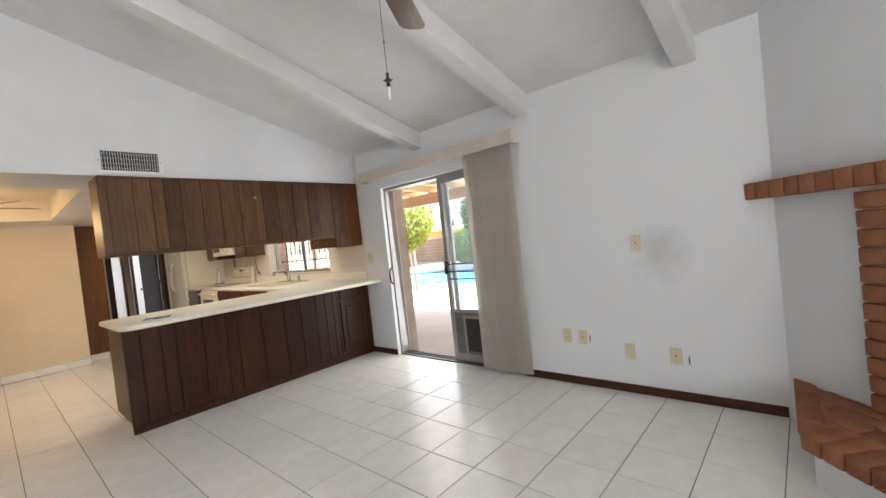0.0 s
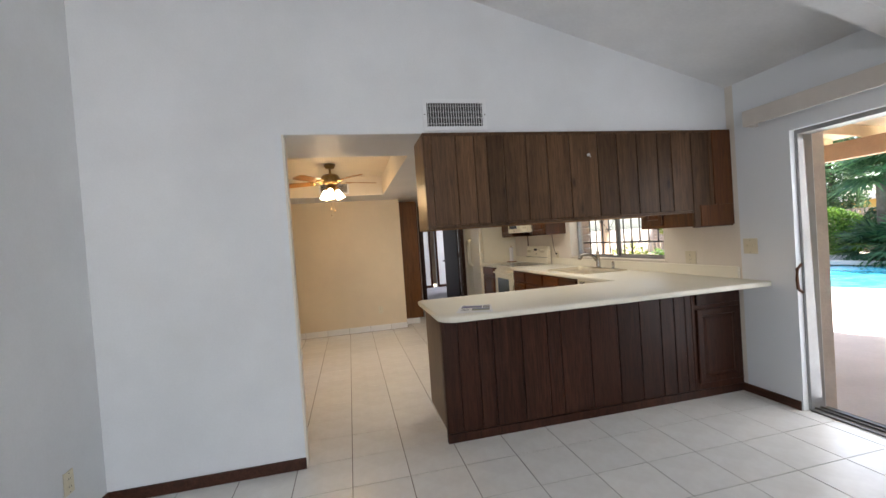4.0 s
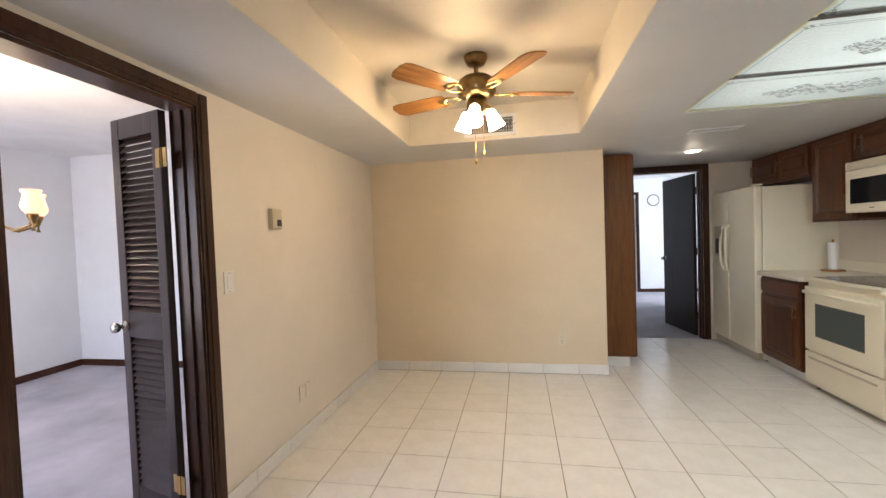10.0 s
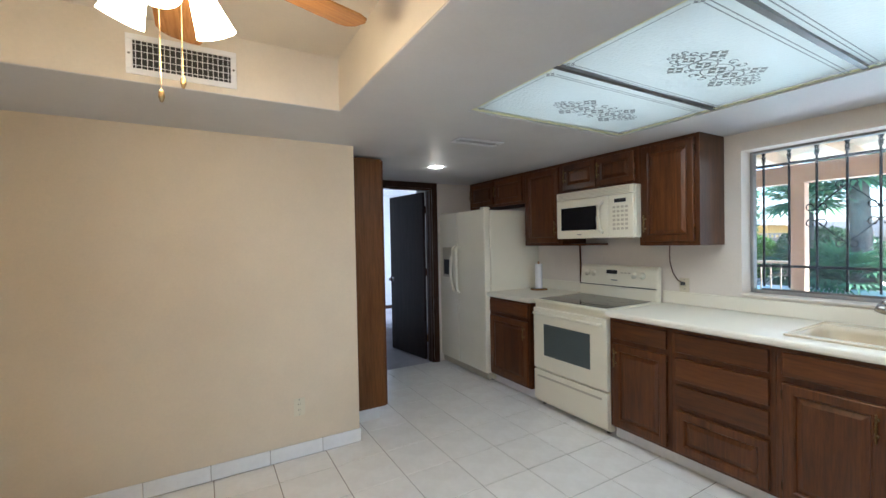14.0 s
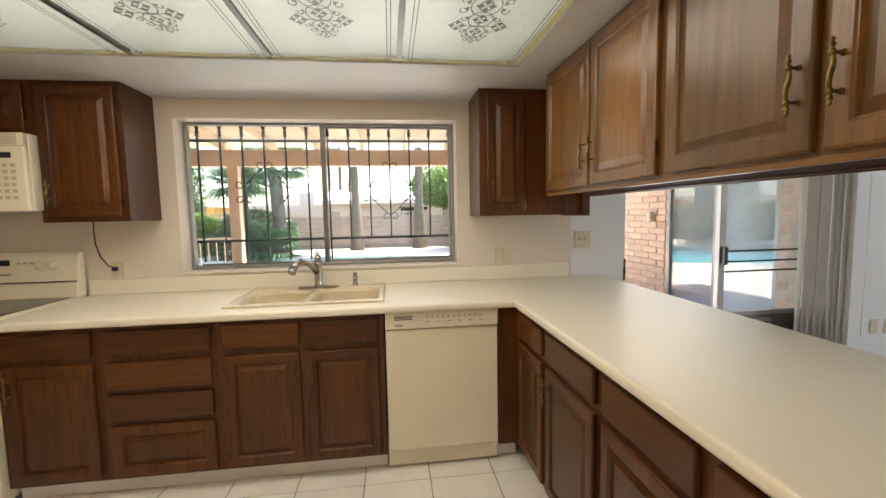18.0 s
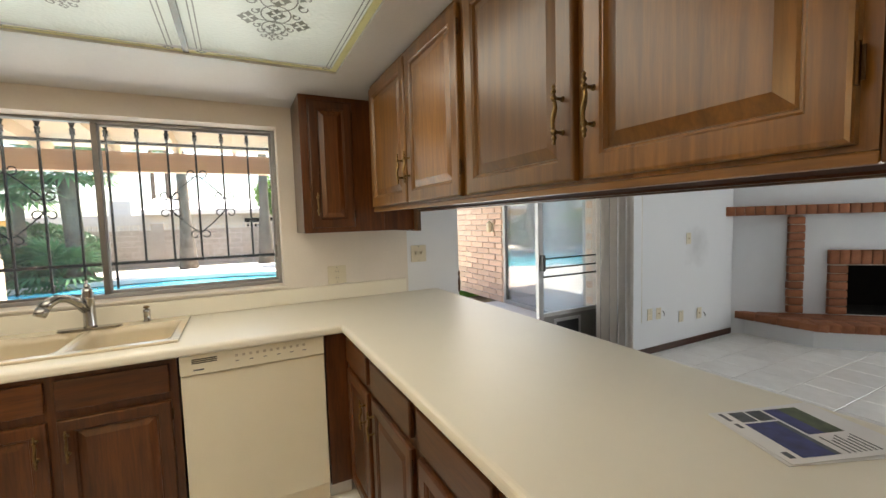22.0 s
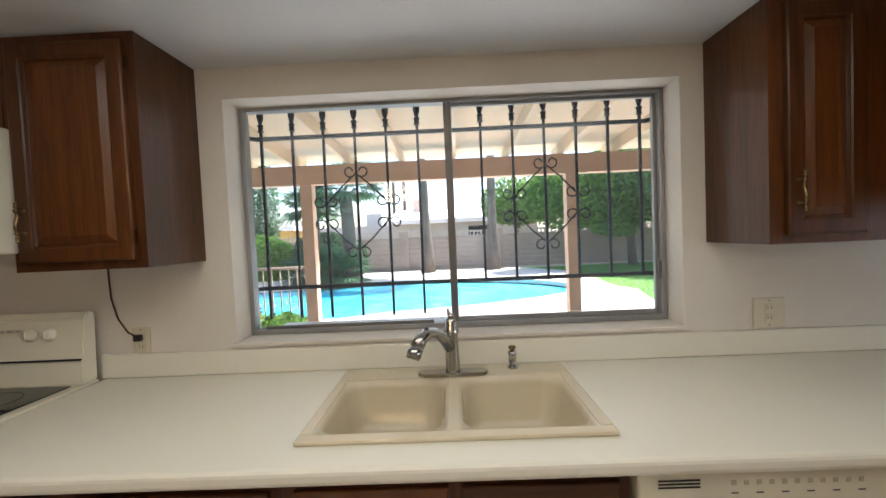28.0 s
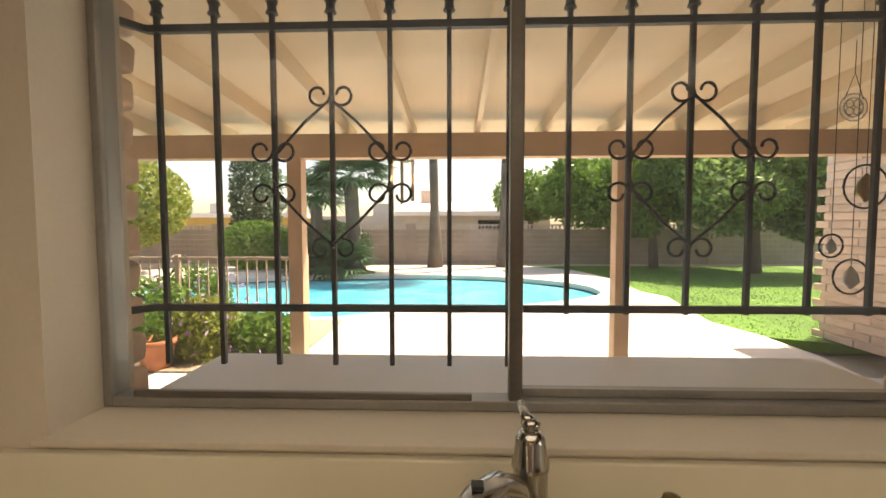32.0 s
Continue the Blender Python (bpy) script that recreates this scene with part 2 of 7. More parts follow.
TILE = rough_surface("floor_tile_glaze", (0.86, 0.85, 0.82), 0.22, 0.03, 26, 7.0, 0.03, dist=0.003, random_piece=0.04, tint=(0.74, 0.71, 0.66))
GROUT = rough_surface("grout", (0.27, 0.235, 0.19), 0.9, 0.2, 80, 3.0, 0.2)
BASE_TILE = rough_surface("base_tile_glaze", (0.81, 0.81, 0.80), 0.25, 0.06, 30, 5.0, 0.03, random_piece=0.05)
BROWN_BASE = wood("brown_baseboard", (0.045, 0.017, 0.010), (0.10, 0.038, 0.022), "Y", 0.4)
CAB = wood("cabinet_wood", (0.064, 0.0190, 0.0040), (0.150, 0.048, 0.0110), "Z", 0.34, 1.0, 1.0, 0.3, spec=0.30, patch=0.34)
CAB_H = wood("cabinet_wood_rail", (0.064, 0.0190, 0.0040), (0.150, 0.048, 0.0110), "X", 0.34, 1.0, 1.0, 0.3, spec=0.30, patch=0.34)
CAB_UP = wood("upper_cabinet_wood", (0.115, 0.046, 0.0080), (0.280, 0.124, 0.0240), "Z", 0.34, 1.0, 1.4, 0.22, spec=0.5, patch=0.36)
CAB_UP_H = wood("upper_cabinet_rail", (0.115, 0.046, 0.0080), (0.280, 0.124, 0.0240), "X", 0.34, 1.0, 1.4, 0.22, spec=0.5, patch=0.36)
# cabinet wood darkened and dulled: shade below the cabinets put into the colour
UNDERSIDE = wood("shaded_underside", (0.034, 0.0115, 0.005), (0.072, 0.025, 0.010), "X", 0.8, 1.0, 0.0, 0.3, spec=0.05)
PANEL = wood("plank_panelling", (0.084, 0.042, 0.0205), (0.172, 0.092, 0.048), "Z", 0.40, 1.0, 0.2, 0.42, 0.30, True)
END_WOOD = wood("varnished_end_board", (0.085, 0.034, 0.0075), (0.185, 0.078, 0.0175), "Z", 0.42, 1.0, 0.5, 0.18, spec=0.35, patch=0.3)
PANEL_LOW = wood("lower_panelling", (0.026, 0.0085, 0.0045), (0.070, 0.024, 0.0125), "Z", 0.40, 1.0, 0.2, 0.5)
DOOR_DARK = wood("dark_door_stain", (0.018, 0.011, 0.010), (0.050, 0.030, 0.026), "Z", 0.32, 1.0, 0.3, 0.4)
CASING = wood("dark_casing_stain", (0.030, 0.013, 0.008), (0.080, 0.034, 0.018), "Z", 0.28, 1.0, 0.4, 0.4)
PANTRY_WOOD = wood("pantry_side_wood", (0.130, 0.050, 0.014), (0.225, 0.092, 0.027), "Z", 0.4, 0.6, 0.2, 0.25)
COUNTER = rough_surface("cream_laminate", (0.80, 0.76, 0.645), 0.40, 0.012, 40, 3.0, 0.0)
SINK = rough_surface("almond_enamel", (0.66, 0.57, 0.41), 0.16, 0.03, 60, 3.0, 0.0)
ALMOND = rough_surface("almond_appliance", (0.83, 0.785, 0.63), 0.30, 0.03, 160, 2.0, 0.06, dist=0.002)
ALMOND_DARK = rough_surface("almond_trim", (0.55, 0.50, 0.38), 0.35, 0.04, 90, 2.0, 0.0)
DARK_GLASS = rough_surface("dark_glass", (0.012, 0.013, 0.016), 0.07, 0.05, 40, 2.0, 0.0)
OVEN_GLASS = rough_surface("oven_window_glass", (0.10, 0.12, 0.12), 0.10, 0.05, 40, 2.0, 0.0)
BLACK = rough_surface("black_plastic", (0.015, 0.015, 0.016), 0.4, 0.1, 60, 2.0, 0.05)
IRON = rough_surface("black_iron", (0.014, 0.013, 0.013), 0.45, 0.25, 120, 6.0, 0.3, metal=0.3, dist=0.002)
CHROME = rough_surface("brushed_nickel", (0.48, 0.47, 0.45), 0.17, 0.05, 200, 4.0, 0.0, metal=1.0)
BRONZE = rough_surface("dark_bronze", (0.075, 0.042, 0.020), 0.42, 0.25, 160, 20.0, 0.1, metal=1.0, dist=0.001)
BRASS = rough_surface("antique_brass", (0.30, 0.20, 0.085), 0.30, 0.25, 160, 20.0, 0.1, metal=1.0, dist=0.001)
POLISHED_BRASS = rough_surface("polished_brass", (0.66, 0.47, 0.20), 0.12, 0.08, 90, 6.0, 0.0, metal=1.0)
PLASTIC_IVORY = rough_surface("ivory_plastic", (0.66, 0.60, 0.45), 0.4, 0.03, 90, 3.0, 0.0)
PLASTIC_WHITE = rough_surface("white_plastic", (0.76, 0.75, 0.72), 0.35, 0.03, 90, 3.0, 0.0)
METAL_WHITE = rough_surface("white_enamelled_metal", (0.76, 0.77, 0.79), 0.35, 0.03, 90, 3.0, 0.02)
ALU = rough_surface("aluminium_frame", (0.36, 0.355, 0.35), 0.45, 0.12, 120, 4.0, 0.06, metal=0.5)
ALU_DARK = rough_surface("weathered_aluminium", (0.20, 0.19, 0.18), 0.42, 0.15, 120, 4.0, 0.06, metal=0.6)
# the last value of both panes is painted glare haze
CLEAR = glass("clear_pane", (0.95, 0.98, 1.0), 0.0, 0.55, haze=0.018)
WING_GLASS = glass("reflective_pane", (0.88, 0.90, 0.92), 0.0, 1.0, 0.20, 0.17)
FABRIC = rough_surface("blind_fabric", (0.64, 0.585, 0.53), 0.9, 0.05, 260, 5.0, 0.25, dist=0.002)
BRICK = rough_surface("fireplace_brick", (0.36, 0.135, 0.060), 0.85, 0.16, 70, 9.0, 0.45, random_piece=0.22, dist=0.006, tint=(0.22, 0.075, 0.035))
SOOT = rough_surface("firebox_soot", (0.010, 0.009, 0.009), 0.95, 0.2, 30, 3.0, 0.2)
SLUMP = rough_surface("house_brick", (0.67, 0.475, 0.36), 0.9, 0.10, 55, 5.0, 0.4, random_piece=0.18, dist=0.008)
MORTAR = rough_surface("mortar", (0.62, 0.53, 0.45), 0.95, 0.12, 60, 4.0, 0.3)
PATIO_PAINT = rough_surface("peach_beam_paint", (0.62, 0.42, 0.28), 0.7, 0.08, 40, 3.0, 0.15)
PATIO_DECK = rough_surface("cream_roof_boards", (0.74, 0.60, 0.43), 0.7, 0.06, 30, 2.0, 0.10)
CONCRETE = rough_surface("patio_concrete", (0.68, 0.66, 0.65), 0.85, 0.10, 40, 0.9, 0.15)
DECK = rough_surface("pool_deck", (0.62, 0.56, 0.49), 0.85, 0.07, 30, 0.6, 0.12)
LEDGE = rough_surface("ledge_laminate", (0.62, 0.61, 0.62), 0.35, 0.05, 80, 2.0, 0.02)
GROUND = rough_surface("desert_ground", (0.36, 0.29, 0.21), 0.95, 0.18, 6, 0.4, 0.3)
LAWN = rough_surface("lawn", (0.10, 0.24, 0.03), 0.9, 0.30, 40, 1.0, 0.6, dist=0.03, tint=(0.05, 0.13, 0.02))
BLOCK = rough_surface("fence_block", (0.38, 0.30, 0.25), 0.92, 0.14, 25, 1.0, 0.3)
SCREEN = rough_surface("screen_block", (0.55, 0.46, 0.38), 0.9, 0.10, 25, 1.0, 0.2)
BARK = rough_surface("bark", (0.17, 0.13, 0.10), 0.95, 0.3, 14, 3.0, 0.9, dist=0.03)
TERRACOTTA = rough_surface("terracotta", (0.42, 0.15, 0.07), 0.8, 0.12, 40, 5.0, 0.2)
RAIL_PAINT = rough_surface("tan_rail_paint", (0.44, 0.34, 0.25), 0.55, 0.08, 60, 3.0, 0.08)
CARPET = rough_surface("grey_carpet", (0.50, 0.49, 0.54), 0.98, 0.16, 220, 1.6, 0.6, dist=0.008)
PAPER = rough_surface("white_paper", (0.80, 0.80, 0.80), 0.6, 0.02, 90, 4.0, 0.0)
INK_BLUE = rough_surface("blue_print", (0.05, 0.06, 0.22), 0.5, 0.3, 60, 20.0, 0.0)
INK_GREEN = rough_surface("green_print", (0.10, 0.13, 0.06), 0.5, 0.3, 60, 25.0, 0.0)
INK_GREY = rough_surface("grey_print", (0.12, 0.13, 0.15), 0.5, 0.3, 60, 25.0, 0.0)
BLADE = wood("fan_blade_oak", (0.30, 0.125, 0.030), (0.50, 0.235, 0.065), "X", 0.25, 0.8, 0.5, 0.3)
BLADE_DARK = wood("fan_blade_walnut", (0.07, 0.035, 0.02), (0.16, 0.085, 0.05), "X", 0.35, 0.8, 0.3, 0.4)
SHADE_GLOW = glow("lit_frosted_shade", (1.0, 0.80, 0.50), 4.0)
BULB_GLOW = glow("lit_spot", (1.0, 0.88, 0.68), 4.0)
HURRICANE = glow("lit_amber_glass", (1.0, 0.46, 0.26), 0.27)
TUBE_GLOW = glow("fluorescent_tube", (0.92, 0.98, 1.0), 0.64)
CURTAIN = rough_surface("pale_curtain_cloth", (0.72, 0.71, 0.68), 0.9, 0.06, 200, 4.0, 0.2)
ROOF_WHITE = rough_surface("white_roof", (0.75, 0.73, 0.70), 0.8, 0.06, 10, 0.5, 0.1)
YELLOW_STUCCO = rough_surface("yellow_stucco", (0.60, 0.42, 0.14), 0.9, 0.08, 20, 0.6, 0.2)
GREY_STUCCO = rough_surface("grey_stucco", (0.48, 0.46, 0.43), 0.9, 0.12, 12, 0.5, 0.2)


def foliage(name, dark, light, scale=6.0):
    m, n, l, p = material(name)
    g = n.new("ShaderNodeNewGeometry")
    r = ramp(n, [(0.0, dark), (1.0, light)])
    l.new(g.outputs["Random Per Island"], r.inputs["Fac"])
    l.new(r.outputs["Color"], p.inputs["Base Color"])
    p.inputs["Roughness"].default_value = 0.55
    tr = n.new("ShaderNodeBsdfTranslucent")
    l.new(r.outputs["Color"], tr.inputs["Color"])
    mx = n.new("ShaderNodeMixShader")
    mx.inputs[0].default_value = 0.48
    l.new(p.outputs[0], mx.inputs[1])
    l.new(tr.outputs[0], mx.inputs[2])
    l.new(mx.outputs[0], n["Material Output"].inputs["Surface"])
    return m


LEAF = foliage("leaf_green", (0.04, 0.10, 0.015), (0.17, 0.32, 0.05))
LEAF_SOFT = foliage("leaf_greyish", (0.045, 0.10, 0.028), (0.20, 0.33, 0.10))
LEAF_DARK = foliage("leaf_dark", (0.025, 0.06, 0.03), (0.09, 0.17, 0.07))
LEAF_YELLOW = foliage("leaf_yellowish", (0.13, 0.19, 0.03), (0.34, 0.36, 0.08))
FROND = foliage("palm_frond", (0.04, 0.11, 0.05), (0.15, 0.28, 0.12))
GRASS = foliage("grass_blade", (0.09, 0.24, 0.02), (0.15, 0.34, 0.04))
PETAL = foliage("petal", (0.30, 0.12, 0.40), (0.65, 0.50, 0.75))

# pool water: turquoise body with ripples and gloss
WATER, _n, _l, _p = material("pool_water")
_v = coords(_n, _l)
_w = node(_n, "ShaderNodeTexNoise", Scale=2.6, Detail=3.0, Distortion=0.8)
_l.new(_v, _w.inputs["Vector"])
_r = ramp(_n, [(0.35, (0.03, 0.42, 0.56)), (0.7, (0.14, 0.66, 0.78))])
_l.new(_w.outputs["Fac"], _r.inputs["Fac"])
_l.new(_r.outputs["Color"], _p.inputs["Base Color"])
_p.inputs["Roughness"].default_value = 0.06
_b = _n.new("ShaderNodeBump")
_b.inputs["Strength"].default_value = 0.12
_b.inputs["Distance"].default_value = 0.05
_l.new(_w.outputs["Fac"], _b.inputs["Height"])
_l.new(_b.outputs["Normal"], _p.inputs["Normal"])

# pebbled acrylic of the luminous ceiling
ACRYLIC, _n, _l, _p = material("pebbled_acrylic")
_v = coords(_n, _l)
_w = node(_n, "ShaderNodeTexVoronoi", Scale=70.0)
_l.new(_v, _w.inputs["Vector"])
_b = _n.new("ShaderNodeBump")
_b.inputs["Strength"].default_value = 0.5
_b.inputs["Distance"].default_value = 0.004
_l.new(_w.outputs["Distance"], _b.inputs["Height"])
_p.inputs["Base Color"].default_value = (0.80, 0.83, 0.76, 1)
_p.inputs["Roughness"].default_value = 0.25
_l.new(_b.outputs["Normal"], _p.inputs["Normal"])
_t = _n.new("ShaderNodeBsdfTranslucent")
_t.inputs["Color"].default_value = (0.86, 0.90, 0.84, 1)
_l.new(_b.outputs["Normal"], _t.inputs["Normal"])
_m = _n.new("ShaderNodeMixShader")
_m.inputs[0].default_value = 0.62
_l.new(_p.outputs[0], _m.inputs[1])
_l.new(_t.outputs[0], _m.inputs[2])
_l.new(_m.outputs[0], _n["Material Output"].inputs["Surface"])
ACRYLIC_OLD = ACRYLIC.copy()
ACRYLIC_OLD.name = "yellowed_acrylic"
for _q in ACRYLIC_OLD.node_tree.nodes:
    if _q.type == "BSDF_TRANSLUCENT":
        _q.inputs["Color"].default_value = (0.92, 0.90, 0.62, 1)
    elif _q.type == "BSDF_PRINCIPLED":
        _q.inputs["Base Color"].default_value = (0.80, 0.77, 0.54, 1)
ACRYLIC_PRINT = rough_surface("grey_stencil", (0.33, 0.35, 0.31), 0.5, 0.1, 60, 5.0, 0.0)


# ---- shapes ----
def box(bm, x0, x1, y0, y1, z0, z1, bev=0.0, seg=2):
    x0, x1, y0, y1, z0, z1 = min(x0, x1), max(x0, x1), min(y0, y1), max(y0, y1), min(z0, z1), max(z0, z1)
    c = [bm.verts.new(v) for v in ((x0, y0, z0), (x1, y0, z0), (x1, y1, z0), (x0, y1, z0), (x0, y0, z1), (x1, y0, z1), (x1, y1, z1), (x0, y1, z1))]
    fs = [bm.faces.new([c[i] for i in f]) for f in ((3, 2, 1, 0), (4, 5, 6, 7), (0, 1, 5, 4), (1, 2, 6, 5), (2, 3, 7, 6), (3, 0, 4, 7))]
    if bev > 0:
        es = list({e for f in fs for e in f.edges})
        bmesh.ops.bevel(bm, geom=es, offset=bev, segments=seg, profile=0.5, affect="EDGES", clamp_overlap=True)
    return bm


def slab(axis, a0, a1, us, vs, holes=()):
    """One connected slab with openings. Axis is its thickness; us and vs run along the other two axes in order."""
    us = sorted({*us, *[u for h in holes for u in h[:2]]})
    vs = sorted({*vs, *[v for h in holes for v in h[2:]]})
    bm = bmesh.new()
    at = {"X": lambda a, u, v: (a, u, v), "Y": lambda a, u, v: (u, a, v), "Z": lambda a, u, v: (u, v, a)}[axis]
    made = {}

    def vert(k, i, j):
        if (k, i, j) not in made:
            made[k, i, j] = bm.verts.new(at((a0, a1)[k], us[i], vs[j]))
        return made[k, i, j]

    def full(i, j):
        if not (0 <= i < len(us) - 1 and 0 <= j < len(vs) - 1):
            return False
        u, v = (us[i] + us[i + 1]) / 2, (vs[j] + vs[j + 1]) / 2
        return not any(h[0] < u < h[1] and h[2] < v < h[3] for h in holes)

    for i in range(len(us) - 1):
        for j in range(len(vs) - 1):
            if not full(i, j):
                continue
            for k in (0, 1):
                bm.faces.new([vert(k, *q) for q in ((i, j), (i + 1, j), (i + 1, j + 1), (i, j + 1))])
            for di, dj, e0, e1 in ((-1, 0, (i, j), (i, j + 1)), (1, 0, (i + 1, j), (i + 1, j + 1)), (0, -1, (i, j), (i + 1, j)), (0, 1, (i, j + 1), (i + 1, j + 1))):
                if not full(i + di, j + dj):
                    bm.faces.new([vert(0, *e0), vert(0, *e1), vert(1, *e1), vert(1, *e0)])
    return bm


def boxes(*rows, bev=0.0):
    bm = bmesh.new()
    for r in rows:
        box(bm, *r, bev=bev)
    return bm


def cyl(bm, p0, p1, r0, r1=None, seg=16, caps=True):
    p0, p1 = Vector(p0), Vector(p1)
    r1 = r0 if r1 is None else r1
    d = p1 - p0
    q = d.to_track_quat("Z", "Y")
    rings = []
    for p, r in ((p0, r0), (p1, r1)):
        rings.append([bm.verts.new(p + q @ Vector((r * math.cos(2 * math.pi * k / seg), r * math.sin(2 * math.pi * k / seg), 0))) for k in range(seg)])
    for k in range(seg):
        bm.faces.new((rings[0][k], rings[0][(k + 1) % seg], rings[1][(k + 1) % seg], rings[1][k]))
    if caps:
        bm.faces.new(list(reversed(rings[0])))
        bm.faces.new(rings[1])
    return bm


def lathe(bm, profile, seg=24, at=(0, 0, 0), m=None):
    """Turned shape: rows of radius and height about z."""
    at = Vector(at)
    rings = []
    for r, z in profile:
        ring = []
        for k in range(seg):
            v = Vector((r * math.cos(2 * math.pi * k / seg), r * math.sin(2 * math.pi * k / seg), z))
            ring.append(bm.verts.new((m @ v if m else v) + at))
        rings.append(ring)
    for a, b in zip(rings, rings[1:]):
        for k in range(seg):
            bm.faces.new((a[k], a[(k + 1) % seg], b[(k + 1) % seg], b[k]))
    bm.faces.new(list(reversed(rings[0])))
    bm.faces.new(rings[-1])
    return bm


def tube(bm, pts, r, seg=8):
    """A bent rod through points."""
    pts = [Vector(p) for p in pts]
    rings = []
    up = Vector((0.13, 0.21, 0.97))
    for i, p in enumerate(pts):
        d = (pts[min(i + 1, len(pts) - 1)] - pts[max(i - 1, 0)]).normalized()
        u = d.cross(up)
        u = u.normalized() if u.length > 1e-4 else d.orthogonal().normalized()
        w = d.cross(u).normalized()
        rr = r[i] if isinstance(r, (list, tuple)) else r
        rings.append([bm.verts.new(p + rr * (math.cos(2 * math.pi * k / seg) * u + math.sin(2 * math.pi * k / seg) * w)) for k in range(seg)])
    for a, b in zip(rings, rings[1:]):
        for k in range(seg):
            bm.faces.new((a[k], a[(k + 1) % seg], b[(k + 1) % seg], b[k]))
    bm.faces.new(rings[0])
    bm.faces.new(list(reversed(rings[-1])))
    return bm


def prism(bm, outline, z0, z1, axis="Z"):
    """A closed outline of (a, b) pulled between two levels along an axis."""
    def at(a, b, z):
        return {"Z": (a, b, z), "Y": (a, z, b), "X": (z, a, b)}[axis]
    lo = [bm.verts.new(at(a, b, z0)) for a, b in outline]
    hi = [bm.verts.new(at(a, b, z1)) for a, b in outline]
    n = len(outline)
    fs = [bm.faces.new(lo), bm.faces.new(hi)]
    for k in range(n):
        fs.append(bm.faces.new((lo[k], lo[(k + 1) % n], hi[(k + 1) % n], hi[k])))
    bmesh.ops.recalc_face_normals(bm, faces=fs)
    return bm


def mesh_of(name, bm, mat, smooth=False):
    me = bpy.data.meshes.new(name)
    bmesh.ops.recalc_face_normals(bm, faces=bm.faces[:])
    bm.to_mesh(me)
    bm.free()
    me.materials.append(mat)
    if smooth:
        me.polygons.foreach_set("use_smooth", [True] * len(me.polygons))
        me.update()
    return me


def part(name, bm, mat, parent, label="", smooth=False):
    ob = new(name, mesh_of(name, bm, mat, smooth))
    ob.parent = parent
    return tagged(ob, label)


def thing(name, label, category, x=0, y=0, z=0, rz=0, group="", kind=""):
    ob = new(name)
    ob.empty_display_size = 0.1
    ob.matrix_world = pose(x, y, z, 0, 0, rz)
    return tagged(ob, label, category, group, kind)


def solid(name, bm, mat, label="", category="", kind="", group="", at=None, smooth=False):
    ob = new(name, mesh_of(name, bm, mat, smooth))
    if at is not None:
        ob.matrix_world = at
    return tagged(ob, label, category, group, kind)


def raw_mesh(name, verts, faces, mat):
    me = bpy.data.meshes.new(name)
    me.from_pydata(verts, [], faces)
    me.materials.append(mat)
    me.update()
    return me

# ---- structure: walls, floors, ceilings ----
EAST, WEST, PART, NORTH, HALL = 3.515, -0.965, 4.168, 8.15, 9.55
HY = HALL + 0.12
CEIL = 2.115
GZ = -0.08
S = "structure"


def slope(x):
    return 2.455 + 0.275 * (EAST - x)


# east wall with the slider and the kitchen window cut through
solid("wall_east", slab("X", EAST, 3.72, (-0.9, 4.10), (GZ, 4.2), [(1.96, 3.69, GZ, 1.98)]), STAINED_WALL, "white painted plaster wall with a sliding door opening", "wall", S)
solid("wall_kitchen_east", slab("X", EAST, 3.662, (4.10, 9.90), (GZ, 3.0), [(4.92, 6.69, 1.03, 1.995)]), PINK_WALL, "pale cream kitchen wall with a wide window opening", "wall", S)
solid("wall_kitchen_east_core", slab("X", 3.664, 3.72, (4.10, 9.90), (GZ, 3.0), [(4.92, 6.69, 1.03, 2.065)]), MORTAR, "masonry core of the kitchen wall with the window opening", "wall", S)
solid("wall_window_sill", boxes((3.50, 3.64, 4.90, 6.71, 1.018, 1.032), bev=0.003), PINK_WALL, "painted window sill board", "sill", S)
# outer leaf of house brick behind the plaster
solid("wall_east_outer", slab("X", 3.724, 3.90, (-0.9, 12.0), (GZ, 2.9), [(1.90, 3.74, GZ, 2.03), (4.755, 6.855, 0.93, 2.085)]), MORTAR, "outer leaf of the house wall in tan brick", "wall", S)
# partition between the family room and the kitchen
bm = slab("Y", PART, 4.255, (WEST - 0.10, 3.52), (0, 4.0), [(0.105, 3.52, 0, CEIL + 0.002)])
solid("wall_partition", bm, WHITE_WALL, "white partition wall with a wide opening to the kitchen", "wall", S)
solid("wall_jamb", boxes((0.103, 0.117, PART - 0.004, 4.259, 0, CEIL + 0.002), bev=0.003), PINK_WALL, "painted end of the partition wall", "wall", S)
# family room: west, south and the diagonal fireplace wall
solid("wall_family_west", boxes((WEST - 0.18, WEST - 0.03, -4.1, PART, 0, 4.1)), WHITE_WALL, "white painted plaster wall", "wall", S)
solid("wall_family_south", slab("Y", -4.12, -4.0, (WEST, 3.7), (0, 4.1), [(-0.8, 2.0, 0.7, 2.2)]), WHITE_WALL, "white wall with a window opening", "wall", S)
FC = Vector((3.512, 0.115, 0))
FM = pose(FC.x, FC.y, 0, 0, 0, 225)
solid("wall_fireplace", slab("Y", 0, 0.15, (0, 3.6), (0, 4.3), [(1.03, 1.69, 0.265, 0.795)]), WHITE_WALL, "white plaster fireplace wall set across the corner", "wall", S, at=FM)
solid("wall_family_south_east", boxes((3.56, 3.72, -4.1, -0.9, 0, 4.2)), WHITE_WALL, "white painted wall", "wall", S)

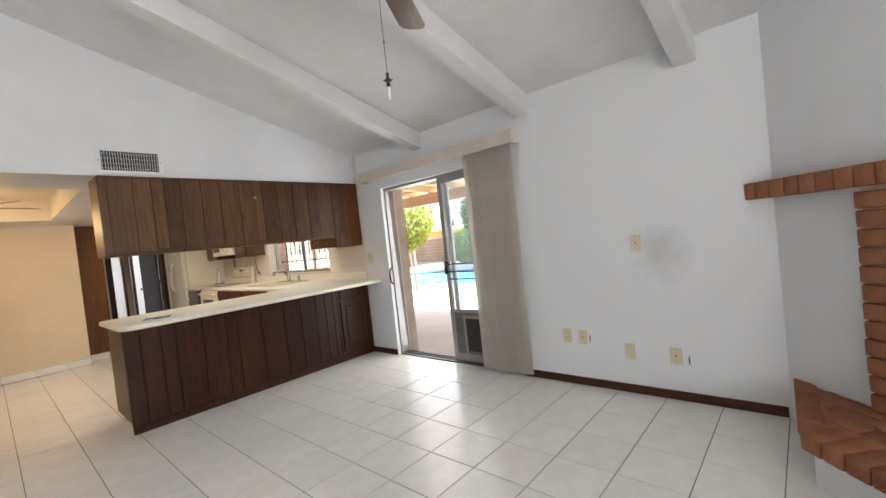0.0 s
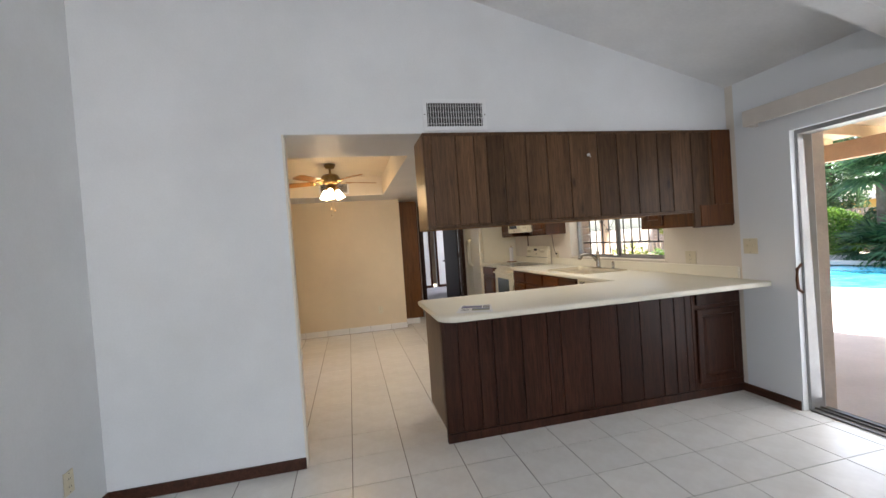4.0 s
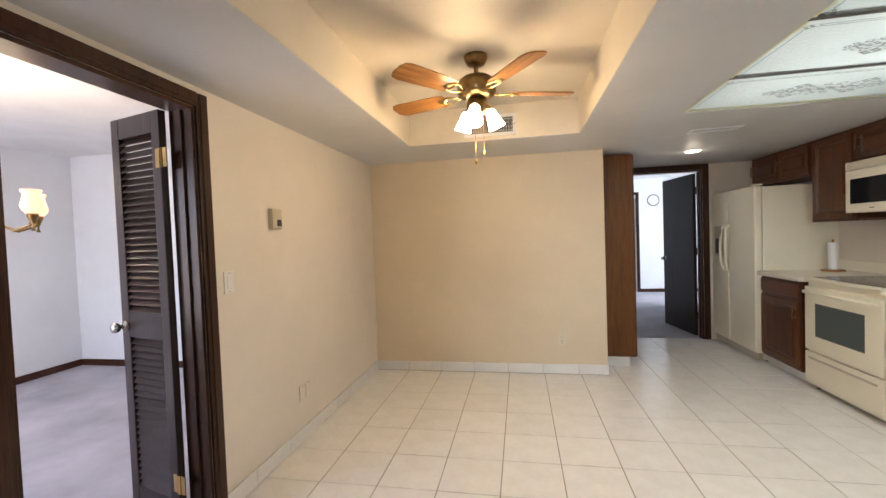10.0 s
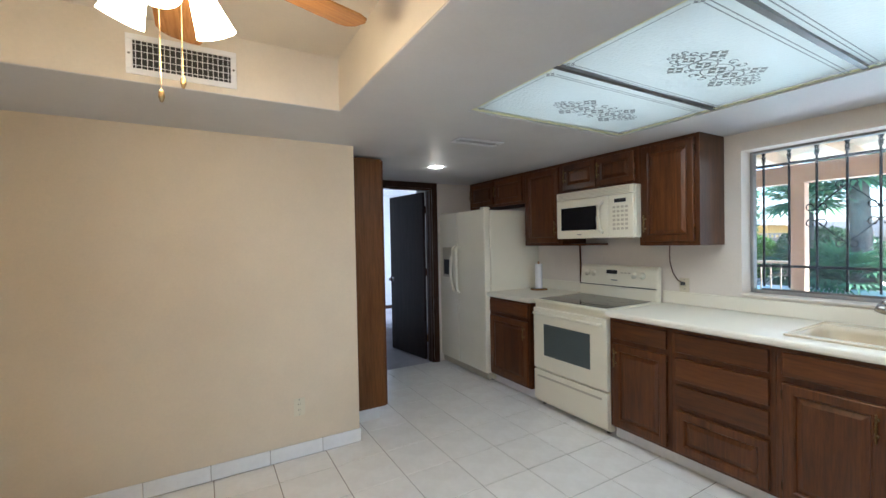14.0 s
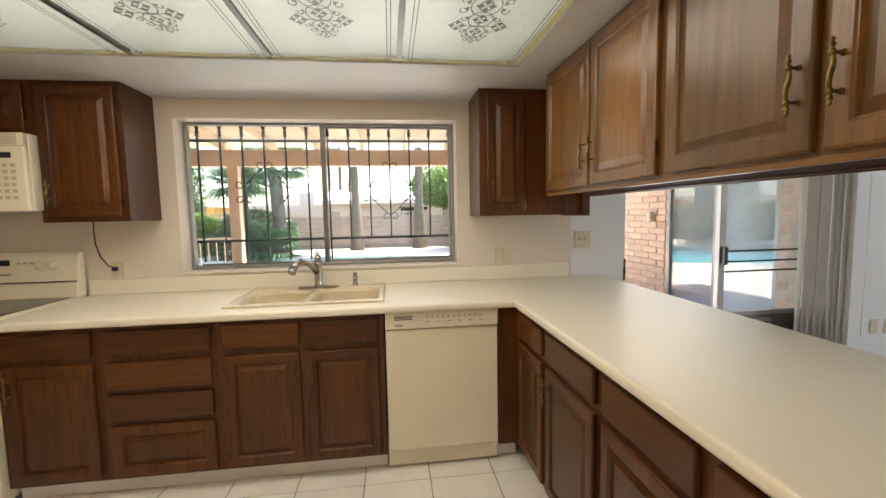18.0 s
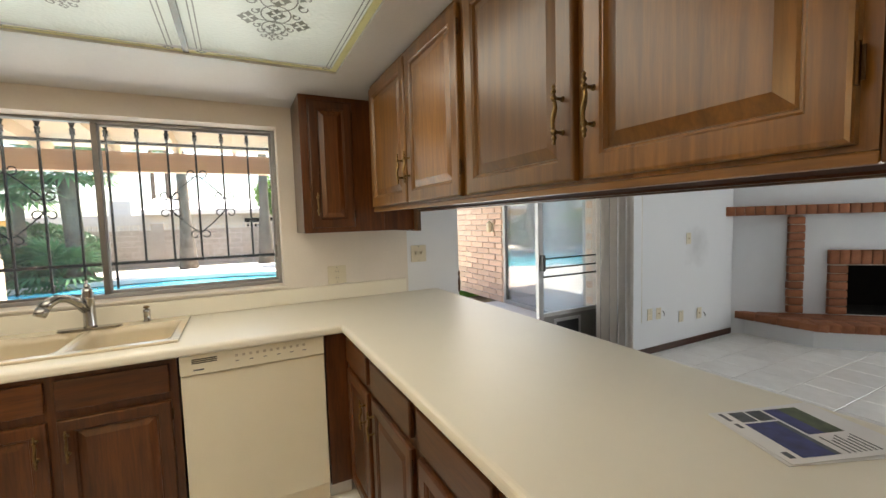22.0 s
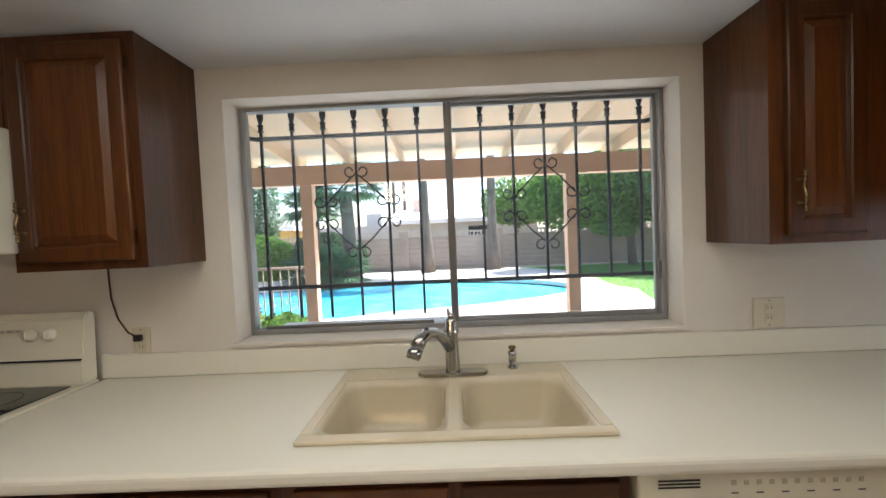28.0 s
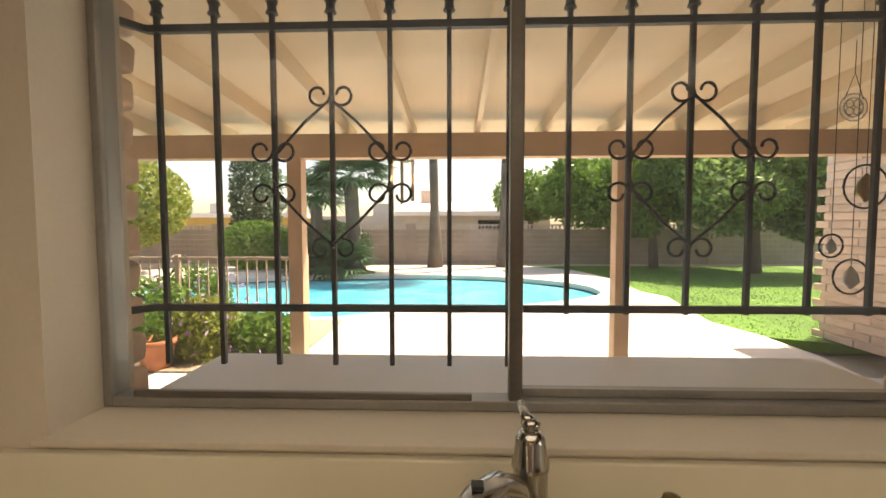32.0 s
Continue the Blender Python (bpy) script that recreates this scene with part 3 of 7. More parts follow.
# kitchen and dining side
solid("wall_dining_west", slab("X", WEST - 0.12, WEST, (4.255, 8.26), (0, 2.6), [(5.052, 5.822, 0, 2.015)]), PINK_WALL, "pale cream wall with a doorway", "wall", S)
solid("wall_beige_north", boxes((WEST, 1.307, NORTH, 8.26, 0, 2.6), bev=0.004), CREAM_WALL, "plain beige painted wall", "wall", S)
solid("wall_hall_west", boxes((1.17, 1.29, 8.26, HALL, 0, 2.6)), PINK_WALL, "cream hall wall", "wall", S)
solid("wall_hall_north", slab("Y", HALL, HY, (0.2, EAST), (0, 2.6), [(1.905, 2.695, 0, 2.05)]), PINK_WALL, "cream hall wall with a doorway", "wall", S)
# room beyond the dining doorway
solid("wall_west_room_far", boxes((-4.75, -4.6, 4.0, 8.2, 0, 2.5)), WHITE_WALL, "white bedroom-side wall", "wall", S)
solid("wall_west_room_north", boxes((-4.6, WEST - 0.12, 8.05, 8.2, 0, 2.5)), WHITE_WALL, "white wall", "wall", S)
solid("wall_west_room_south", slab("Y", 4.0, 4.1, (-4.6, WEST - 0.12), (0, 2.5), [(-4.0, -2.0, 0.65, 2.05)]), WHITE_WALL, "white wall with a window opening", "wall", S)
solid("ceiling_west_room", boxes((-4.75, WEST - 0.12, 4.0, 8.2, 2.44, 2.56)), CEILING, "white ceiling", "ceiling", S)
solid("floor_west_room", boxes((-4.75, WEST - 0.06, 4.0, 8.2, -0.1, 0.0)), CARPET, "pale grey carpet", "floor", S)
bm = boxes((-4.6, -4.585, 4.1, 8.05, 0, 0.075), (-4.585, WEST - 0.12, 8.035, 8.05, 0, 0.075), bev=0.003)
solid("baseboard_west_room", bm, BROWN_BASE, "dark brown wooden baseboard", "baseboard", S)
# utility room beyond the hall
UN = 13.6
solid("wall_utility_north", slab("Y", UN, 13.75, (1.2, 4.7), (0, 2.5), [(2.86, 3.0, 0, 2.05)]), WHITE_WALL, "white wall with a narrow doorway", "wall", S)
solid("wall_utility_west", boxes((1.08, 1.2, HY, 13.75, 0, 2.5)), WHITE_WALL, "white wall", "wall", S)
solid("wall_utility_east", slab("X", 4.6, 4.75, (HY, 13.75), (0, 2.5), [(11.0, 12.4, 0.9, 2.1)]), WHITE_WALL, "white wall with a window opening", "wall", S)
solid("wall_utility_south", boxes((EAST, 4.75, HALL, HY, 0, 2.5)), WHITE_WALL, "white wall", "wall", S)
solid("ceiling_utility", boxes((1.08, 4.75, HY, 13.75, 2.44, 2.56)), CEILING, "white ceiling", "ceiling", S)
solid("floor_utility", boxes((1.08, 4.75, HALL + 0.03, 13.75, -0.1, 0.0)), CARPET, "pale grey floor", "floor", S)
bm = boxes((1.2, 2.83, UN - 0.015, UN, 0, 0.075), (3.04, 4.6, UN - 0.015, UN, 0, 0.075), (1.2, 1.215, HY, UN - 0.015, 0, 0.075), bev=0.003)
solid("baseboard_utility", bm, BROWN_BASE, "dark brown wooden baseboard", "baseboard", S)
bm = boxes((2.80, 2.86, UN - 0.02, UN + 0.02, 0, 2.10), (3.0, 3.06, UN - 0.02, UN + 0.02, 0, 2.10), (2.80, 3.06, UN - 0.02, UN + 0.02, 2.10, 2.16), bev=0.004)
solid("door_trim_utility", bm, CASING, "dark stained door casing", "trim", S)
solid("wall_utility_back", boxes((2.2, 3.8, 14.6, 14.7, 0, 2.5), (2.2, 2.3, 13.75, 14.6, 0, 2.5), (3.7, 3.8, 13.75, 14.6, 0, 2.5), (2.2, 3.8, 13.75, 14.7, 2.5, 2.6)), CREAM_WALL, "cream wall of the room beyond", "wall", S)

# sloping ceiling of the family room with its beams
bm = bmesh.new()
prism(bm, [(WEST - 0.12, slope(WEST - 0.12)), (3.72, slope(3.72)), (3.72, slope(3.72) + 0.15), (WEST - 0.12, slope(WEST - 0.12) + 0.15)], -4.12, 4.26, "Y")
solid("ceiling_family", bm, CEILING, "white sloping plank ceiling", "ceiling", S)
for by in (3.018, 1.735, 0.51, -0.74, -1.99, -3.23):
    bm = bmesh.new()
    x0, x1 = WEST - 0.03, EAST
    prism(bm, [(x0, slope(x0) - 0.17), (x1, slope(x1) - 0.17), (x1, slope(x1) - 0.002), (x0, slope(x0) - 0.002)], by - 0.068, by + 0.068, "Y")
    bmesh.ops.bevel(bm, geom=bm.edges[:], offset=0.006, segments=1, affect="EDGES")
    tagged(solid("ceiling_beam", bm, CEILING, "white painted ceiling beam", "beam", S), group="beams of the sloping ceiling")

# flat kitchen ceiling with the fan tray and the light well left open
TX0, TX1, TY0, TY1, TZ = -0.345, 1.005, 4.85, 7.435, 2.385
LX0, LX1, LY0, LY1 = 1.61, 2.835, 4.70, 7.13
TT = CEIL + 0.10
solid("ceiling_kitchen", slab("Z", CEIL, TT, (WEST, EAST), (PART + 0.006, HALL), [(TX0, TX1, TY0, TY1), (LX0, LX1, LY0, LY1)]), KITCHEN_CEILING, "flat painted kitchen ceiling", "ceiling", S)
e = 0.004
solid("ceiling_tray", boxes(
    (TX0 - 0.08, TX0 + e, TY0 - 0.08, TY1 + 0.08, CEIL + 0.003, TZ), (TX1 - e, TX1 + 0.08, TY0 - 0.08, TY1 + 0.08, CEIL + 0.003, TZ),
    (TX0 + e, TX1 - e, TY0 - 0.08, TY0 + e, CEIL + 0.003, TZ), (TX0 + e, TX1 - e, TY1 - e, TY1 + 0.08, CEIL + 0.003, TZ), (TX0 - 0.08, TX1 + 0.08, TY0 - 0.08, TY1 + 0.08, TZ, TZ + 0.1)),
    TRAY, "recessed tray ceiling round the fan", "ceiling", S)
solid("ceiling_light_well", boxes(
    (LX0 - 0.06, LX0, LY0 - 0.06, LY1 + 0.06, TT, TT + 0.3), (LX1, LX1 + 0.06, LY0 - 0.06, LY1 + 0.06, TT, TT + 0.3), (LX0, LX1, LY0 - 0.06, LY0, TT, TT + 0.3),
    (LX0, LX1, LY1, LY1 + 0.06, TT, TT + 0.3), (LX0 - 0.06, LX1 + 0.06, LY0 - 0.06, LY1 + 0.06, TT + 0.3, TT + 0.36)),
    METAL_WHITE, "white box of the luminous ceiling", "ceiling", S)
# roof above it all
solid("roof_over_kitchen", boxes((WEST - 0.2, 3.95, 4.24, 14.8, 2.9, 3.0)), CEILING, "flat roof", "roof", S)

# brown baseboards of the family room
bm = boxes((WEST - 0.03, 0.105, PART - 0.014, PART, 0, 0.07), (WEST - 0.03, WEST - 0.016, -4.0, PART - 0.014, 0, 0.07), bev=0.003)
solid("baseboard_family_west", bm, BROWN_BASE, "dark brown wooden baseboard", "baseboard", S)
bm = boxes((EAST - 0.014, EAST, 0.13, 1.96, 0, 0.065), (EAST - 0.014, EAST, 3.70, PART - 0.03, 0, 0.065), bev=0.003)
solid("baseboard_family_east", bm, BROWN_BASE, "dark brown wooden baseboard", "baseboard", S)
# white tile base of the dining side, tile by tile
bn = solid("baseboard_tiled", boxes((WEST, 1.318, NORTH - 0.004, NORTH, 0, 0.095), (WEST, WEST + 0.004, 5.905, NORTH, 0, 0.095)), GROUT, "white tiled skirting on the beige wall", "baseboard", S)
bm = bmesh.new()
box(bm, -0.1655, 0.1655, -0.007, 0.0, 0.005, 0.098, 0.002, 1)
base_mesh = mesh_of("base_tile", bm, BASE_TILE)
xx = WEST + 0.17
while xx < 1.0:
    o = new("base_tile", base_mesh)
    o.parent, o.location = bn, (xx, NORTH - 0.004, 0)
    xx += 0.334
bm = bmesh.new()
box(bm, -0.135, 0.135, -0.007, 0.0, 0.005, 0.098, 0.002, 1)
o = new("base_tile", mesh_of("base_tile", bm, BASE_TILE))
o.parent, o.location = bn, (xx - 0.0305, NORTH - 0.004, 0)
yy = NORTH - 0.18
while yy > 5.9:
    o = new("base_tile", base_mesh)
    o.parent, o.location, o.rotation_euler = bn, (WEST + 0.004, yy, 0), (0, 0, radians(90))
    yy -= 0.334

# ---- floors, tile by tile ----
PITCH, JOINT = 0.3385, 0.0045
TILE_X, TILE_Y = 2.757, 4.867
_tiles = {}


def tile_mesh(w, d):
    key = (round(w, 3), round(d, 3))
    if key not in _tiles:
        bm = bmesh.new()
        box(bm, -w / 2, w / 2, -d / 2, d / 2, -0.008, 0.0, 0.0018, 1)
        _tiles[key] = mesh_of("floor_tile", bm, TILE)
    return _tiles[key]


def tiled_floor(name, label, x0, x1, y0, y1):
    slab = solid(name, boxes((x0, x1, y0, y1, -0.1, -0.003)), GROUT, label, "floor", S)
    i = math.floor((x0 - TILE_X) / PITCH)
    while TILE_X + i * PITCH < x1:
        a, b = max(x0, TILE_X + i * PITCH + JOINT / 2), min(x1, TILE_X + (i + 1) * PITCH - JOINT / 2)
        j = math.floor((y0 - TILE_Y) / PITCH)
        while TILE_Y + j * PITCH < y1:
            c, d = max(y0, TILE_Y + j * PITCH + JOINT / 2), min(y1, TILE_Y + (j + 1) * PITCH - JOINT / 2)
            if b - a > 0.03 and d - c > 0.03:
                o = new("floor_tile", tile_mesh(b - a, d - c))
                o.parent = slab
                o.location = ((a + b) / 2, (c + d) / 2, random.uniform(-0.0005, 0.0005))
            j += 1
        i += 1
    return slab


TILED = (("floor_family", "glossy off-white ceramic tile floor with dark joints", WEST - 0.03, 3.60, 0.4665, 4.19),
         ("floor_kitchen", "glossy off-white ceramic tile floor with dark joints", WEST, EAST, 4.19, 8.252),
         ("floor_hall", "glossy off-white ceramic tile floor", 1.29, EAST, 8.252, HALL + 0.03),
         ("floor_family_south", "glossy off-white ceramic tile floor", WEST - 0.03, 3.60, -4.1, 0.4665))

# ---- kitchen cabinets ----
def handle(parent, x, z, y=-0.02, h=0.127, name="handle"):
    """Antique brass pull: slim waved grip, two posts and beaded finials, upright."""
    bm = bmesh.new()
    g = y - 0.024
    pts = [(x, g - 0.004 * math.sin(2 * math.pi * k / 12), z - h * 0.28 + h * 0.56 * k / 12) for k in range(13)]
    tube(bm, pts, [0.0036 + 0.0020 * math.sin(math.pi * k / 12) for k in range(13)], 8)
    for q in (-1, 1):
        zz = z + q * h * 0.28
        lathe(bm, [(0.0035, -0.006), (0.0068, -0.002), (0.0068, 0.003), (0.0034, 0.006), (0.0034, 0.009), (0.0058, 0.012), (0.0058, 0.015), (0.0030, 0.018), (0.0030, 0.020), (0.0046, 0.023), (0.0046, 0.025), (0.0008, 0.0285)], 8, (x, g, zz), Matrix.Scale(q, 3, (0, 0, 1)))
        cyl(bm, (x, y + 0.001, zz), (x, g, zz), 0.0042, 0.0032, 8)
        cyl(bm, (x, y + 0.001, zz), (x, y - 0.003, zz), 0.0075, 0.006, 10)
    return part(name, bm, BRASS, parent, "antique brass pull handle", True)


def hinge(parent, x, z, y):
    bm = bmesh.new()
    cyl(bm, (x, y - 0.002, z - 0.025), (x, y - 0.002, z + 0.025), 0.0035, None, 8)
    box(bm, x - 0.007, x + 0.007, y - 0.001, y + 0.001, z - 0.020, z + 0.020)
    return part("hinge", bm, BRONZE, parent)


def raised_front(parent, name, x0, x1, z0, z1, mat, mat_h, y=0.0, flat=False, stile=0.055):
    """A cabinet front: stiles and rails round a raised centre field."""
    t = 0.019
    bm = bmesh.new()
    if flat:
        box(bm, x0, x1, y - t, y, z0, z1, 0.005, 2)
        return part(name, bm, mat_h, parent)
    r = min(stile, (z1 - z0) * 0.3)
    rings = []
    for ix, iz, yy in ((0, 0, y), (0, 0, y - t + 0.006), (0.002, 0.002, y - t + 0.002), (0.007, 0.007, y - t), (stile - 0.010, r - 0.010, y - t),
                       (stile - 0.006, r - 0.006, y - t + 0.004), (stile - 0.003, r - 0.003, y - t + 0.004), (stile, r, y - t + 0.010), (stile + 0.003, r + 0.003, y - 0.004)):
        rings.append([bm.verts.new(v) for v in ((x0 + ix, yy, z0 + iz), (x1 - ix, yy, z0 + iz), (x1 - ix, yy, z1 - iz), (x0 + ix, yy, z1 - iz))])
    for r0, r1 in zip(rings, rings[1:]):
        for k in range(4):
            bm.faces.new((r0[k], r0[(k + 1) % 4], r1[(k + 1) % 4], r1[k]))
    door = part(name, bm, mat, parent)
    bm = bmesh.new()
    a, b, c, d = x0 + stile, x1 - stile, z0 + r, z1 - r
    e = 0.028
    lo = [bm.verts.new(v) for v in ((a - .003, y - 0.006, c - .003), (b + .003, y - 0.006, c - .003), (b + .003, y - 0.006, d + .003), (a - .003, y - 0.006, d + .003))]
    mid = [bm.verts.new(v) for v in ((a + 0.006, y - 0.008, c + 0.006), (b - 0.006, y - 0.008, c + 0.006), (b - 0.006, y - 0.008, d - 0.006), (a + 0.006, y - 0.008, d - 0.006))]
    hi = [bm.verts.new(v) for v in ((a + e, y - 0.0165, c + e), (b - e, y - 0.0165, c + e), (b - e, y - 0.0165, d - e), (a + e, y - 0.0165, d - e))]
    for r0, r1 in ((lo, mid), (mid, hi)):
        for k in range(4):
            bm.faces.new((r0[k], r0[(k + 1) % 4], r1[(k + 1) % 4], r1[k]))
    bm.faces.new(hi)
    bm.faces.new(list(reversed(lo)))
    part("panel", bm, mat, door)
    return door


def base_cabinet(label, w, fronts, x, y, rz, depth=0.60, h=0.868, toe=0.095, mat=CAB, mat_h=CAB_H, group="base cabinets", cut=None):
    """fronts: rows of (kind, x0, x1, z0, z1, handle side)."""
    c = thing("base_cabinet", label, "cabinet", x, y, 0, rz, group)
    if cut:
        part("body", boxes((0.0005, w - 0.0005, 0.021, depth, toe, cut)), mat, c)
        part("face_frame", boxes((0.0005, w - 0.0005, 0.0, 0.02, toe, h)), mat, c)
        part("side_panel", boxes((0.0005, 0.018, 0.021, depth, cut + 0.001, h)), mat, c)
        part("side_panel", boxes((w - 0.018, w - 0.0005, 0.021, depth, cut + 0.001, h)), mat, c)
    else:
        part("body", boxes((0.0005, w - 0.0005, 0.0, depth, toe, h)), mat, c)
    part("toe_kick", boxes((0.0005, w - 0.0005, 0.055, 0.07, 0, toe)), BASE_TILE, c, "white tiled toe kick")
    for kind, x0, x1, z0, z1, side in fronts:
        if kind == "door":
            d = raised_front(c, "door", x0, x1, z0, z1, mat, mat_h, -0.001)
            hx = x1 - 0.03 if side == "r" else x0 + 0.03
            handle(d, hx, z1 - 0.097)
            ox = x0 if side == "r" else x1
            hinge(d, ox, z0 + 0.06, -0.012)
            hinge(d, ox, z1 - 0.06, -0.012)
        elif kind == "panel_drawer":
            raised_front(c, "drawer", x0, x1, z0, z1, mat, mat_h, -0.001)
        else:
            raised_front(c, "drawer", x0, x1, z0, z1, mat, mat_h, -0.001, flat=True)
    return c


def simple(w, side):
    g = 0.028
    return [("drawer", g, w - g, 0.725, 0.845, ""), ("door", g, w - g, 0.115, 0.690, side)]


FX = 2.852
# sink wall, from the stove to the corner (left to right as one faces it)
base_cabinet("dark brown raised-panel base cabinet beside the stove", 0.445, simple(0.445, "l"), FX, 7.225, -90)
w = 0.535
base_cabinet("dark brown cabinet with a stack of four drawers", w, [
    ("drawer", 0.028, w - 0.028, 0.725, 0.845, ""), ("drawer", 0.028, w - 0.028, 0.555, 0.690, ""),
    ("drawer", 0.028, w - 0.028, 0.400, 0.525, ""), ("panel_drawer", 0.028, w - 0.028, 0.115, 0.370, "")], FX, 6.78, -90)
w = 0.82
base_cabinet("dark brown two-door cabinet below the sink", w, [
    ("drawer", 0.028, 0.395, 0.725, 0.845, ""), ("drawer", 0.425, w - 0.028, 0.725, 0.845, ""),
    ("door", 0.028, 0.395, 0.115, 0.690, "r"), ("door", 0.425, w - 0.028, 0.115, 0.690, "l")], FX, 6.245, -90, cut=0.72)
base_cabinet("narrow brown filler cabinet at the corner", 0.111, [], FX, 4.812, -90)
base_cabinet("dark brown base cabinet between stove and refrigerator", 0.60, simple(0.60, "r"), FX, 8.655, -90)

# peninsula, kitchen face
PY = 4.70
pen = [(2.845, 0.405, "r"), (2.44, 0.48, "l"), (1.96, 0.465, "r"), (1.495, 0.435, "l")]
for px, pw, side in pen:
    base_cabinet("brown raised-panel base cabinet of the peninsula", pw, simple(pw, side), px, PY, 180, depth=0.525, mat=CAB, group="peninsula cabinets")

# worktop: an L with rolled front edge and rounded bar end
bm = bmesh.new()
r, out = 0.13, []
for k in range(7):
    a = math.pi + k * math.pi / 12
    out.append((0.976 + r + r * math.cos(a), 3.87 + r + r * math.sin(a)))
out += [(3.519, 3.87), (3.519, 7.232), (2.805, 7.232), (2.805, 4.737), (1.006, 4.737), (0.976, 4.707)]
prism(bm, out, 0.870, 0.912)
bmesh.ops.bevel(bm, geom=[e for e in bm.edges if abs(e.verts[0].co.z - e.verts[1].co.z) < 1e-5], offset=0.014, segments=3, affect="EDGES", profile=0.5)
# cut the sink's hole
top = solid("worktop", bm, COUNTER, "cream laminate worktop with a rolled edge running round the corner", "worktop")
hole = solid("sink_cutter", boxes((2.945, 3.425, 5.450, 6.210, 0.80, 1.0)), COUNTER)
mod = top.modifiers.new("hole", "BOOLEAN")
mod.object, mod.operation = hole, "DIFFERENCE"
dg = bpy.context.evaluated_depsgraph_get()
cut = bpy.data.meshes.new_from_object(top.evaluated_get(dg))
top.modifiers.remove(mod)
top.data = cut
bpy.data.objects.remove(hole)
part("backsplash", boxes((3.497, 3.517, 4.12, 7.232, 0.913, 1.008), bev=0.004), COUNTER, top, "low cream laminate backsplash")
top2 = thing("worktop", "short cream worktop between stove and refrigerator", "worktop", 0, 0, 0)
bm = bmesh.new()
box(bm, 2.805, 3.519, 8.018, 8.66, 0.870, 0.912, 0.012, 3)
part("slab", bm, COUNTER, top2)
part("backsplash", boxes((3.497, 3.517, 8.018, 8.66, 0.913, 1.008), bev=0.004), COUNTER, top2)

# plank panelling on the family side, above and below
random.seed(11)


def planks(parent, x0, x1, z0, z1, y, mat, wmin, wmax, t=0.012, name="plank", first=()):
    x = x0
    ahead = list(first)
    while x < x1 - 0.01:
        w = min(ahead.pop(0) if ahead else random.uniform(wmin, wmax), x1 - x)
        if x1 - x - w < 0.05:
            w = x1 - x
        bm = bmesh.new()
        box(bm, -w / 2 + 0.0024, w / 2 - 0.0024, -t, 0, 0, z1 - z0, 0.003, 1)
        o = part(name, bm, mat, parent)
        o.location = (x + w / 2, y, z0)
        x += w


up = thing("hanging_panelling", "dark brown plank panelling on the back of the hanging cabinets", "panelling", 0.998, 4.16, 0)
part("backing", boxes((0.001, 2.516, 0.001, 0.012, 1.474, 2.113), (2.142, 2.516, 0.001, 0.012, 1.345, 1.474)), PANEL, up)
planks(up, 0.0, 2.142, 1.484, 2.113, 0.0, PANEL, 0.10, 0.24, first=(0.054, 0.170, 0.132, 0.093, 0.123, 0.17))
planks(up, 2.142, 2.516, 1.345, 2.113, 0.0, PANEL, 0.10, 0.2)
part("bottom_rail", boxes((0.0, 2.132, -0.018, 0.012, 1.462, 1.483), bev=0.003), PANEL, up)
bm = bmesh.new()
cyl(bm, (1.235, -0.012, 1.94), (1.235, -0.022, 1.94), 0.011, None, 10)
tube(bm, [(1.235, -0.02, 1.94), (1.235, -0.035, 1.935), (1.235, -0.04, 1.925), (1.235, -0.034, 1.918)], 0.003, 6)
part("top_trim", boxes((0.0, 2.516, -0.018, -0.0125, 2.092, 2.113), bev=0.002), PANEL, up)
part("end_trim", boxes((0.0, 0.012, -0.018, -0.0125, 1.484, 2.091), bev=0.002), PANEL, up)
part("hook", bm, PLASTIC_WHITE, up, "small white cup hook")
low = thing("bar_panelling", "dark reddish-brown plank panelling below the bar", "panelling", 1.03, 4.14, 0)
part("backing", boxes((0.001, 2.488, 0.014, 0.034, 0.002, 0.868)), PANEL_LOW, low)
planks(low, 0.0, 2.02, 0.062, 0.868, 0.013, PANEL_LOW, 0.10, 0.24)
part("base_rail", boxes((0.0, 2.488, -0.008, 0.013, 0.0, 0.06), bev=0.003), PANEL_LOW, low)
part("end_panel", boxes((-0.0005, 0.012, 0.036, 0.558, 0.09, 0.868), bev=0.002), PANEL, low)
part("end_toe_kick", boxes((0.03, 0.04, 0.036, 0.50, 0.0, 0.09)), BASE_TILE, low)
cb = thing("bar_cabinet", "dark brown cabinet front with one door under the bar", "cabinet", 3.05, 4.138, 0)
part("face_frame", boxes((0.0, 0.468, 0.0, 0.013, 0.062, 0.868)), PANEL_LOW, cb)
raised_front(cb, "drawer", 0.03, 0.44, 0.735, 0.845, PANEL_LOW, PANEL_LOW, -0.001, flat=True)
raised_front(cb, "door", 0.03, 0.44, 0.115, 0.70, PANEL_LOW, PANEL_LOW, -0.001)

# hanging cabinets over the peninsula
UY = 4.50


def wall_cabinet(label, w, h, depth, doors, x, y, z, rz, mat, mat_h, group="wall cabinets", hz=0.16, z0=0.028):
    c = thing("wall_cabinet", label, "cabinet", x, y, z, rz, group)
    part("body", boxes((0.0005, w - 0.0005, 0.0, depth, 0.0, h)), mat, c)
    for x0, x1, side in doors:
        d = raised_front(c, "door", x0, x1, z0, h - 0.028, mat, mat_h, -0.001)
        if side in "lr":
            handle(d, x1 - 0.03 if side == "r" else x0 + 0.03, hz)
            ox = x0 if side == "r" else x1
            hinge(d, ox, 0.10, -0.012)
            hinge(d, ox, h - 0.10, -0.012)
    return c


